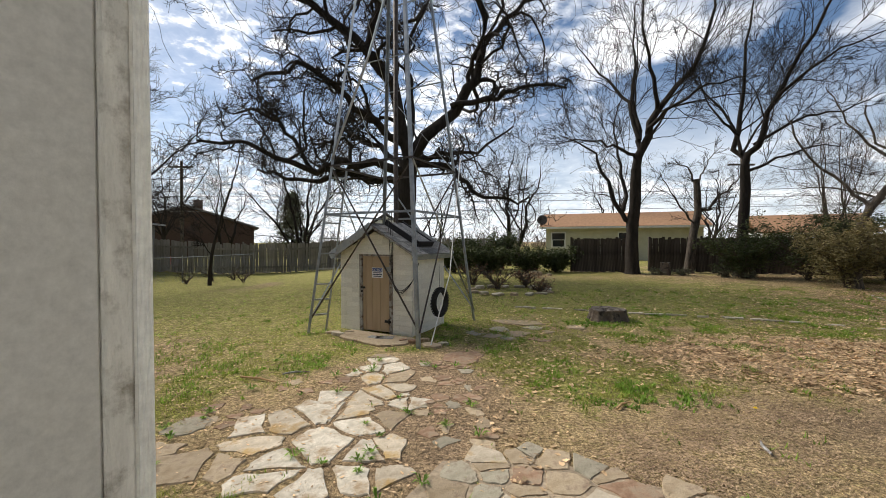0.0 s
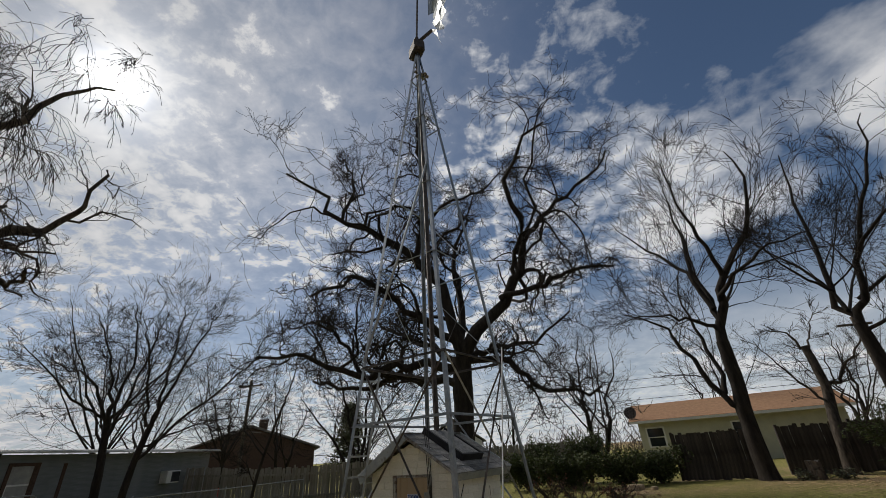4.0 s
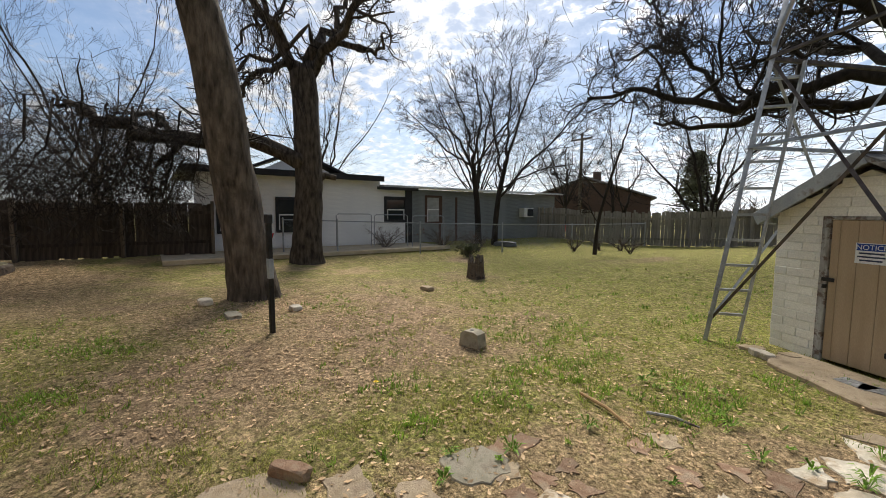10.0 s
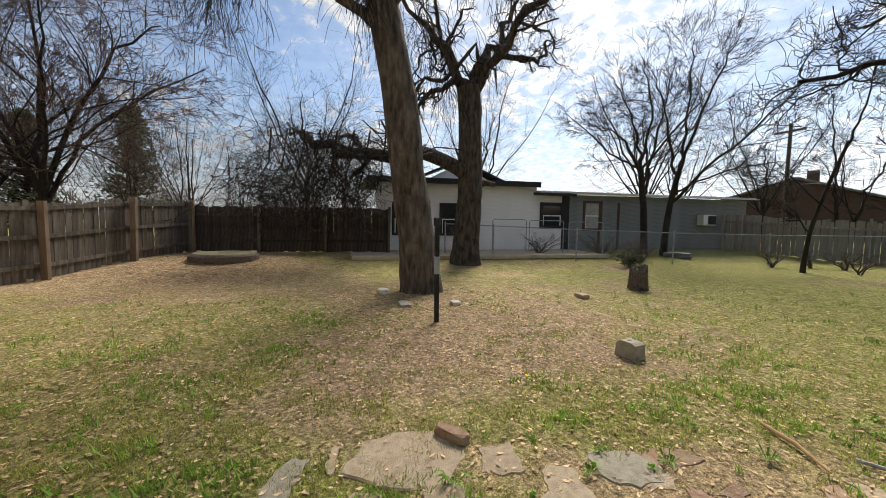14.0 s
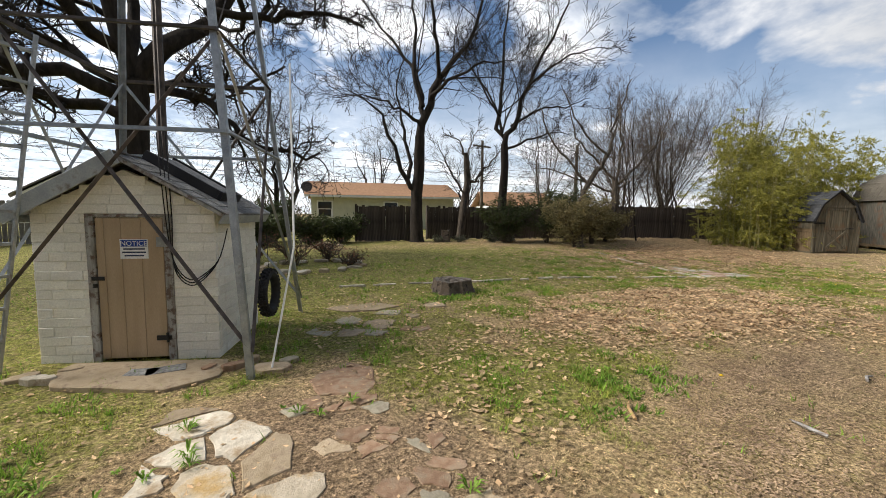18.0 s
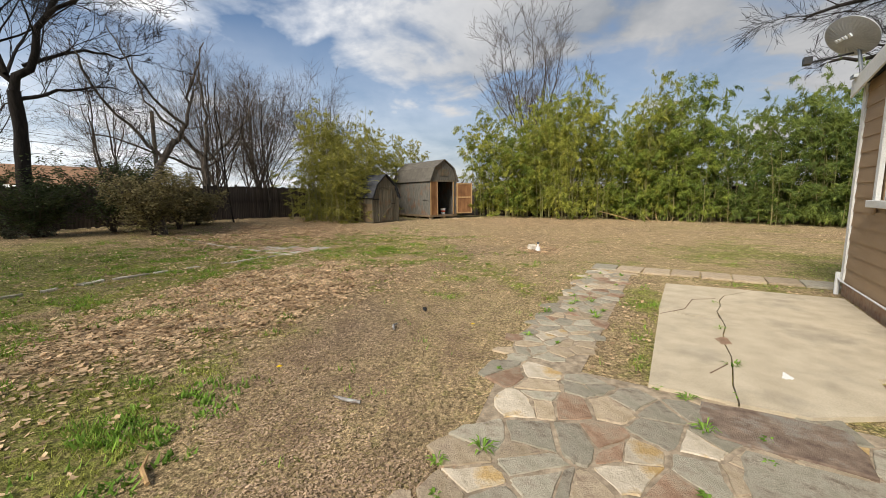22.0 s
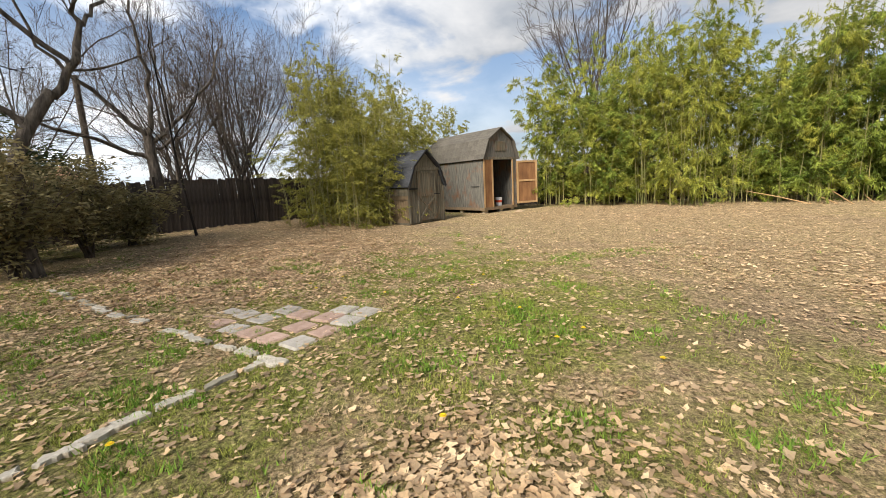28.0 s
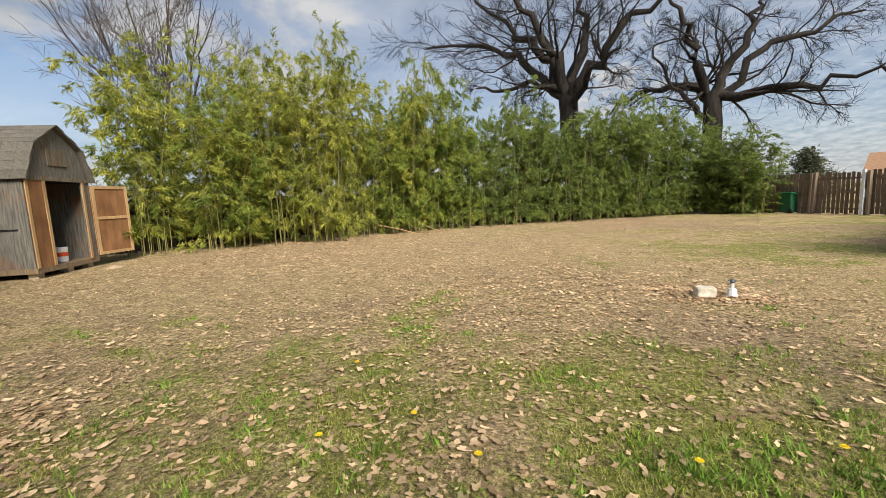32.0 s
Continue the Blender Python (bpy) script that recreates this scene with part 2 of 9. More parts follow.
rubber = material("rubber", (0.012, 0.012, 0.013), (0.03, 0.03, 0.03), 12, 0.75, 0.3)
black_iron = material("black_iron", (0.015, 0.015, 0.016), (0.035, 0.035, 0.036), 12, 0.5, 0.2, metal=0.3)
fence_grey = material("fence_grey", (0.075, 0.062, 0.048), (0.165, 0.138, 0.108), 5, 0.95, 0.6, stain=(0.07, 0.06, 0.05), stain_scale=2.2, stain_at=(0.5, 0.7), vary=0.28, stretch=(3, 3, 0.35), grain=70)
fence_dark = material("fence_dark", (0.036, 0.029, 0.024), (0.095, 0.076, 0.062), 5, 0.95, 0.6, vary=0.3, stretch=(3, 3, 0.35), grain=70)
fence_pale = material("fence_pale", (0.2, 0.185, 0.165), (0.31, 0.29, 0.26), 5, 0.95, 0.5, vary=0.2, stretch=(3, 3, 0.35))
post_brown = material("post_brown", (0.19, 0.14, 0.095), (0.27, 0.2, 0.14), 5, 0.9, 0.5, vary=0.15, stretch=(3, 3, 0.35))
shed_wood = material("shed_wood", (0.075, 0.066, 0.047), (0.215, 0.19, 0.135), 6, 0.95, 0.6, stain=(0.2, 0.11, 0.055), stain_scale=2.5, stain_at=(0.52, 0.75), vary=0.2, stretch=(5, 5, 0.22))
shed_brown = material("shed_brown", (0.14, 0.1, 0.055), (0.23, 0.165, 0.1), 6, 0.95, 0.5, stain=(0.15, 0.12, 0.09), stain_scale=2.5, stain_at=(0.52, 0.75), vary=0.15, stretch=(4, 4, 0.3))
plywood_old = material("plywood_old", (0.075, 0.073, 0.062), (0.2, 0.185, 0.155), 7, 0.95, 0.5, stain=(0.2, 0.1, 0.052), stain_scale=1.9, stain_at=(0.52, 0.72), stretch=(4, 4, 0.35))
plywood_new = material("plywood_new", (0.15, 0.07, 0.03), (0.29, 0.145, 0.062), 5, 0.8, 0.3, stretch=(1, 1, 0.25))
lumber = material("lumber", (0.36, 0.22, 0.1), (0.48, 0.31, 0.15), 4, 0.85, 0.3, vary=0.1, stretch=(4, 4, 0.3))
concrete = material("concrete", (0.44, 0.37, 0.26), (0.55, 0.47, 0.34), 4, 0.95, 0.4, stain=(0.3, 0.26, 0.195), stain_scale=0.9, stain_at=(0.52, 0.7), grain=90, spec=0.15)
stone_tan = material("stone_tan", (0.33, 0.255, 0.165), (0.55, 0.45, 0.315), 9, 0.95, 1.0, stain=(0.27, 0.2, 0.14), stain_scale=9, stain_at=(0.5, 0.68), vary=0.2, grain=110, spec=0.12)
stone_grey = material("stone_grey", (0.29, 0.265, 0.195), (0.49, 0.44, 0.34), 9, 0.95, 1.0, stain=(0.23, 0.19, 0.14), stain_scale=9, stain_at=(0.5, 0.68), vary=0.2, grain=110, spec=0.12)
stone_pale = material("stone_pale", (0.46, 0.41, 0.32), (0.72, 0.66, 0.55), 9, 0.95, 1.0, stain=(0.36, 0.27, 0.17), stain_scale=4, stain_at=(0.5, 0.64), vary=0.1, grain=40)
stone_cream = material("stone_cream", (0.4, 0.335, 0.24), (0.62, 0.54, 0.42), 7, 0.95, 1.0, stain=(0.44, 0.3, 0.13), stain_scale=3, stain_at=(0.5, 0.62), vary=0.14, grain=40)
stone_red = material("stone_red", (0.25, 0.155, 0.1), (0.38, 0.255, 0.17), 15, 0.95, 1.0, stain=(0.34, 0.27, 0.19), stain_scale=9, stain_at=(0.48, 0.66), vary=0.2, grain=110, spec=0.12)
paver_pink = material("paver_pink", (0.45, 0.3, 0.225), (0.57, 0.4, 0.31), 9, 0.9, 0.5, vary=0.15)
paver_grey = material("paver_grey", (0.4, 0.36, 0.3), (0.54, 0.49, 0.42), 9, 0.9, 0.6, stain=(0.3, 0.25, 0.19), stain_scale=5, stain_at=(0.52, 0.7), vary=0.12)
soil = material("soil", (0.15, 0.1, 0.065), (0.22, 0.15, 0.1), 12, 1.0, 0.7, grain=90)
sand = material("sand", (0.42, 0.3, 0.19), (0.5, 0.37, 0.24), 8, 1.0, 0.5)
dead_leaf = material("dead_leaf", (0.36, 0.235, 0.125), (0.72, 0.53, 0.32), 3, 0.85, 0, island=0.5, through_light=0.2)
dry_blade = material("dry_blade", (0.36, 0.26, 0.13), (0.56, 0.44, 0.26), 2, 0.9, 0, island=0.5, through_light=0.25)
green_blade = material("green_blade", (0.2, 0.25, 0.04), (0.43, 0.43, 0.1), 1.2, 0.75, 0, island=0.5, through_light=0.35)
bamboo_leaf = material("bamboo_leaf", (0.12, 0.165, 0.022), (0.45, 0.44, 0.075), 1.5, 0.55, 0, island=0.5, through_light=0.36, stain=(0.42, 0.34, 0.13), stain_scale=0.6, stain_at=(0.6, 0.75))
bamboo_leaf_deep = material("bamboo_leaf_deep", (0.1, 0.165, 0.026), (0.32, 0.36, 0.058), 1.5, 0.55, 0, island=0.5, through_light=0.36)
bamboo_leaf_yellow = material("bamboo_leaf_yellow", (0.2, 0.2, 0.04), (0.44, 0.41, 0.09), 1.5, 0.65, 0, island=0.4, through_light=0.43)
bamboo_leaf_dark = material("bamboo_leaf_dark", (0.08, 0.13, 0.028), (0.25, 0.3, 0.06), 1.5, 0.6, 0, island=0.4, through_light=0.38)
hedge_leaf = material("hedge_leaf", (0.035, 0.05, 0.016), (0.085, 0.1, 0.035), 1.0, 0.7, 0, island=0.4, through_light=0.15)
brush_leaf = material("brush_leaf", (0.16, 0.14, 0.06), (0.3, 0.25, 0.12), 1.0, 0.8, 0, island=0.4, through_light=0.25)
rust_leaf = material("rust_leaf", (0.14, 0.06, 0.035), (0.26, 0.13, 0.08), 1.0, 0.8, 0, island=0.4, through_light=0.2)
cedar_leaf = material("cedar_leaf", (0.1, 0.115, 0.07), (0.21, 0.215, 0.14), 0.6, 0.9, 0, island=0.35, through_light=0.1)
culm_green = material("culm_green", (0.2, 0.22, 0.07), (0.36, 0.3, 0.13), 2, 0.5, 0)
house_white = material("house_white", (0.76, 0.76, 0.76), (0.84, 0.84, 0.83), 2, 0.7, 0.1, stretch=(1, 1, 4))
house_grey = material("house_grey", (0.17, 0.185, 0.19), (0.23, 0.245, 0.25), 2, 0.8, 0.15, stretch=(1, 1, 5))
house_cream = material("house_cream", (0.48, 0.47, 0.36), (0.56, 0.55, 0.43), 2, 0.8, 0.1)
trim_black = material("trim_black", (0.015, 0.015, 0.018), (0.028, 0.028, 0.03), 4, 0.6, 0.1)
metal_roof = material("metal_roof", (0.4, 0.41, 0.42), (0.55, 0.56, 0.57), 5, 0.35, 0.1, metal=0.7)
roof_orange = material("roof_orange", (0.26, 0.15, 0.085), (0.34, 0.2, 0.115), 5, 0.95, 0.3)
roof_grey = material("roof_grey", (0.15, 0.14, 0.13), (0.22, 0.2, 0.19), 5, 0.95, 0.3)
brick_brown = material("brick_brown", (0.075, 0.047, 0.037), (0.12, 0.078, 0.06), 20, 0.95, 0.4)
bin_green = material("bin_green", (0.015, 0.09, 0.04), (0.025, 0.12, 0.055), 4, 0.5, 0.1)
ac_grey = material("ac_grey", (0.085, 0.09, 0.1), (0.125, 0.13, 0.14), 6, 0.5, 0.1, metal=0.3)
ac_pale = material("ac_pale", (0.36, 0.37, 0.36), (0.44, 0.45, 0.44), 6, 0.5, 0.1)
sign_white = material("sign_white", (0.72, 0.73, 0.74), (0.78, 0.79, 0.8), 6, 0.45, 0)
sign_blue = material("sign_blue", (0.02, 0.06, 0.28), (0.03, 0.07, 0.32), 6, 0.45, 0)
sign_text = material("sign_text", (0.04, 0.05, 0.1), (0.06, 0.07, 0.12), 6, 0.5, 0)
yellow_petal = material("yellow_petal", (0.75, 0.5, 0.01), (0.85, 0.62, 0.02), 20, 0.7, 0)
wood_stump = material("wood_stump", (0.09, 0.068, 0.05), (0.2, 0.16, 0.125), 6, 0.95, 0.8, stain=(0.05, 0.04, 0.035), stain_scale=6, stain_at=(0.5, 0.62), grain=40, height=0.03)
red_paint = material("red_paint", (0.4, 0.02, 0.02), (0.5, 0.03, 0.03), 5, 0.5, 0)
blue_paint = material("blue_paint", (0.1, 0.2, 0.3), (0.14, 0.25, 0.36), 5, 0.5, 0)
orange_paint = material("orange_paint", (0.6, 0.08, 0.03), (0.7, 0.12, 0.05), 5, 0.6, 0)
plastic_white = material("plastic_white", (0.68, 0.68, 0.66), (0.76, 0.76, 0.74), 5, 0.5, 0.1)
curtain = material("curtain", (0.3, 0.3, 0.29), (0.4, 0.4, 0.38), 5, 0.8, 0)
glass = bpy.data.materials.new("glass")
glass.use_nodes = True
gb = glass.node_tree.nodes["Principled BSDF"]
gb.inputs["Base Color"].default_value, gb.inputs["Roughness"].default_value = (0.02, 0.025, 0.03, 1), 0.06
gb.inputs["Specular IOR Level"].default_value = 0.6

# ---- tools for meshes ----


def mesh_of(name, verts, faces, mat, smooth=False):
    me = bpy.data.meshes.new(name)
    verts, faces = np.asarray(verts, np.float32), np.asarray(faces, np.int32)
    me.vertices.add(len(verts))
    me.vertices.foreach_set("co", verts.ravel())
    k = faces.shape[1]
    me.loops.add(faces.size)
    me.loops.foreach_set("vertex_index", faces.ravel())
    me.polygons.add(len(faces))
    me.polygons.foreach_set("loop_start", np.arange(0, faces.size, k, dtype=np.int32))
    me.polygons.foreach_set("use_smooth", np.full(len(faces), smooth))
    me.update(calc_edges=True)
    if mat:
        me.materials.append(mat)
    return me


class Geo:
    """A growing heap of quads for one part."""

    def __init__(self):
        self.v, self.f = [], []

    def box(self, x0, y0, z0, x1, y1, z1, m=None, c=0.0):
        """A box; c cuts its upright and lying edges back a little."""
        if c:
            bm = bmesh.new()
            bmesh.ops.create_cube(bm, size=1)
            for v in bm.verts:
                v.co = Vector(((x0 + x1) / 2 + v.co.x * (x1 - x0), (y0 + y1) / 2 + v.co.y * (y1 - y0), (z0 + z1) / 2 + v.co.z * (z1 - z0)))
            bmesh.ops.bevel(bm, geom=list(bm.edges), offset=c, segments=1, affect="EDGES")
            bm.verts.index_update()
            co, fs = [v.co.copy() for v in bm.verts], [[v.index for v in f.verts] for f in bm.faces]
            bm.free()
        else:
            co = [Vector((x, y, z)) for x in (x0, x1) for y in (y0, y1) for z in (z0, z1)]
            fs = [(0, 1, 3, 2), (4, 6, 7, 5), (0, 4, 5, 1), (2, 3, 7, 6), (0, 2, 6, 4), (1, 5, 7, 3)]
        b = len(self.v)
        self.v += [tuple(m @ p) if m else tuple(p) for p in co]
        self.f += [tuple(b + i for i in f) for f in fs]
        return self

    def prism(self, outline, h0, h1, axis="y"):
        """An outline of (a, z) pairs drawn out along one axis, or of (x, y) pairs along z."""
        b, n = len(self.v), len(outline)
        for h in (h0, h1):
            for a, z in outline:
                self.v.append((a, h, z) if axis == "y" else (h, a, z) if axis == "x" else (a, z, h))
        self.f += [tuple(b + i for i in range(n)), tuple(b + n + i for i in reversed(range(n)))]
        self.f += [(b + i, b + n + i, b + n + (i + 1) % n, b + (i + 1) % n) for i in range(n)]
        return self

    def tube(self, pts, r, k=8, cap=True):
        pts = [Vector(p) for p in pts]
        rs = r if isinstance(r, (list, tuple)) else [r] * len(pts)
        b = len(self.v)
        for i, p in enumerate(pts):
            d = (pts[min(i + 1, len(pts) - 1)] - pts[max(i - 1, 0)]).normalized()
            ref = Vector((1, 0, 0)) if abs(d.z) > 0.8 else Vector((0, 0, 1))
            u = d.cross(ref).normalized()
            w = d.cross(u)
            for j in range(k):
                a = 2 * math.pi * j / k
                self.v.append(tuple(p + (u * math.cos(a) + w * math.sin(a)) * rs[i]))
        for i in range(len(pts) - 1):
            for j in range(k):
                self.f.append((b + i * k + j, b + i * k + (j + 1) % k, b + (i + 1) * k + (j + 1) % k, b + (i + 1) * k + j))
        if cap:
            self.f += [tuple(b + j for j in range(k)), tuple(b + (len(pts) - 1) * k + j for j in reversed(range(k)))]
        return self

    def angle_iron(self, a, b, w=0.05, t=0.006, turn=0.0):
        """An L-shaped bar from a to b."""
        a, b = Vector(a), Vector(b)
        d = (b - a).normalized()
        ref = Vector((math.cos(turn), math.sin(turn), 0)) if abs(d.z) > 0.6 else Vector((0, 0, 1))
        u = (ref - d * ref.dot(d)).normalized()
        q = d.cross(u)
        out = [(0, 0), (w, 0), (w, t), (t, t), (t, w), (0, w)]
        n = len(self.v)
        for p in (a, b):
            self.v += [tuple(p + u * x + q * y) for x, y in out]
        self.f += [tuple(n + i for i in range(6)), tuple(n + 11 - i for i in range(6))]
        self.f += [(n + i, n + (i + 1) % 6, n + 6 + (i + 1) % 6, n + 6 + i) for i in range(6)]
        return self

    def mesh(self, name, mat, smooth=False):
        me = bpy.data.meshes.new(name)
        me.from_pydata(self.v, [], self.f)
        if smooth:
            me.polygons.foreach_set("use_smooth", [True] * len(me.polygons))
        if mat:
            me.materials.append(mat)
        bm = bmesh.new()
        bm.from_mesh(me)
        bmesh.ops.recalc_face_normals(bm, faces=bm.faces)
        bm.to_mesh(me)
        bm.free()
        return me


def part(name, geo, mat, parent=None, label="", m=None, smooth=False):
    me = geo if isinstance(geo, bpy.types.Mesh) else geo.mesh(name, mat, smooth)
    ob = new(name, me)
    if parent:
        ob.parent = parent
    if m:
        ob.matrix_basis = m
    return tagged(ob, label)


def thing(name, label, category, m=None, group="", kind="", mesh=None):
    ob = new(name, mesh)
    if m:
        ob.matrix_basis = m
    return tagged(ob, label, category, group, kind)


def smooth_step(v):
    v = np.clip(v, 0, 1)
    return v * v * (3 - 2 * v)


def ground_z(x, y):
    """The lie of the land: level in the yard, rising a little to the north, the west and the east."""
    x, y = np.asarray(x, float), np.asarray(y, float)
    return 0.28 * smooth_step((y - 7) / 9) * smooth_step((x + 9) / 5) + 0.27 * smooth_step((-11 - x) / 4.5) + 0.12 * smooth_step((x - 15) / 7)


def on(x, y, turn=0.0, dz=0.0):
    return pose(x, y, float(ground_z(x, y)) + dz, 0, 0, turn)


LATTICE = np.random.default_rng(3).random((256, 256))


def value_noise(x, y, octaves=4):
    out, amp, tot = 0.0, 1.0, 0.0
    for o in range(octaves):
        xi, yi = np.floor(x).astype(int), np.floor(y).astype(int)
        u, v = smooth_step(x - xi), smooth_step(y - yi)
        a, b = LATTICE[xi % 256, yi % 256], LATTICE[(xi + 1) % 256, yi % 256]
        c, d = LATTICE[xi % 256, (yi + 1) % 256], LATTICE[(xi + 1) % 256, (yi + 1) % 256]
        out = out + amp * ((a * (1 - u) + b * u) * (1 - v) + (c * (1 - u) + d * u) * v)
        tot += amp
        x, y, amp = x * 2.03 + 17.3, y * 2.03 + 5.7, amp * 0.55
    return out / tot


def blob(x, y, cx, cy, rx, ry, turn=0.0):
    a = radians(turn)
    u, v = (x - cx) * math.cos(a) + (y - cy) * math.sin(a), -(x - cx) * math.sin(a) + (y - cy) * math.cos(a)
    return smooth_step(1.25 - np.sqrt((u / rx) ** 2 + (v / ry) ** 2))


def green_cover(x, y):
    g = 0.42 * value_noise(x * 0.55 + 40, y * 0.55 + 11, 4) + 0.58 * value_noise(x * 2.1 + 4, y * 2.1 + 61, 3)
    base = 0.51 - 0.004 * x + 0.36 * smooth_step((y - 6) / 5) * smooth_step((12 - x) / 6)
    base = base - 0.3 * blob(x, y, 3.5, 3.0, 3.2, 1.8, -25) - 0.25 * blob(x, y, 21, -3, 6, 9) - 0.2 * blob(x, y, 20, 10, 5, 5) - 0.15 * blob(x, y, 15, 0, 8, 5)
    base = base + 0.35 * blob(x, y, -2.4, 1.2, 1.1, 0.9) + 0.4 * blob(x, y, -2.6, 0.3, 1.1, 1.2) - 0.5 * blob(x, y, -0.5, 4.3, 2.0, 2.1) + 0.2 * smooth_step((y - 20) / 6) + 0.38 * blob(x, y, 1.7, 5.0, 1.7, 1.2) + 0.22 * blob(x, y, -4, 9, 5, 4) + 0.2 * blob(x, y, 3.2, 8.6, 1.0, 0.7) + 0.17 * blob(x, y, 12.5, 4.6, 4, 3) + 0.2 * blob(x, y, 8.2, 7.6, 2.5, 1.0, -25) + 0.25 * blob(x, y, 1.2, 5.6, 0.7, 0.8) + 0.2 * blob(x, y, -4.5, 6, 3, 2.5) + 0.2 * blob(x, y, -5.0, 0.6, 3.2, 2.6)
    base = base - 0.3 * blob(x, y, -13, -1.5, 4, 4) - 0.25 * blob(x, y, -5, -3.2, 1.6, 1.2)
    return np.clip((g - (1 - base)) * 5.5 + 0.5, 0, 1)


def leaf_cover(x, y):
    n = value_noise(x * 0.8 + 3, y * 0.8 + 90, 4)
    k = 0.1 + 0.24 * blob(x, y, -8, 0, 7, 6) + 1.5 * blob(x, y, 6.0, 5.8, 2.8, 1.5, -8) + 0.2 * blob(x, y, 7.6, 4.4, 2.2, 1.2, 20) + 0.1 * blob(x, y, 13.0, 8.5, 5.5, 4.0)
    k = k + 0.6 * blob(x, y, 18, 10.5, 6, 4.5) + 0.2 * blob(x, y, 13.5, 9.2, 3.0, 2.0) + 0.45 * blob(x, y, 22, -3, 4, 9) + 0.4 * blob(x, y, 14, -13, 6, 7)
    k = k + 0.25 * blob(x, y, 16, -2, 6, 6) + 0.2 * blob(x, y, -6, 6, 5, 4) + 0.05 * blob(x, y, 2.4, 5.4, 2.0, 1.6)
    k = k + 0.75 * blob(x, y, -13.3, -1.8, 3.5, 3.5) + 0.8 * blob(x, y, -4.9, -3.4, 2.0, 1.1, -28) + 0.4 * blob(x, y, -7.5, 3.6, 2, 1.6) + 0.8 * blob(x, y, 11.1, 0.25, 0.9, 0.7)
    k = k - 0.3 * blob(x, y, 3.4, 3.1, 2.6, 1.5, -25) + 0.35 * blob(x, y, 10, 16.5, 7, 2) + 0.25 * blob(x, y, -12.3, 10, 1.2, 4)
    return np.clip(k * (0.35 + 1.3 * n), 0, 1)


def bare_cover(x, y):
    n = value_noise(x * 0.45 + 70, y * 0.45 + 31, 4)
    k = 0.06 + 0.95 * blob(x, y, -0.6, 4.5, 2.0, 2.2) + 0.25 * blob(x, y, -8, 2, 5, 5) + 0.32 * blob(x, y, 3.4, 3.2, 2.8, 1.4, 12) + 0.35 * blob(x, y, -5.5, 4.2, 2.6, 2.4) + 0.4 * blob(x, y, 14, -15, 5, 5) + 0.3 * blob(x, y, 4.5, 0.9, 1.8, 0.5, -27) + 0.2 * blob(x, y, -6, 6, 4, 3)
    return np.clip((n - 0.62 + k * 0.6) * 4, 0, 1)

# ---- ground: one sheet to the horizon ----


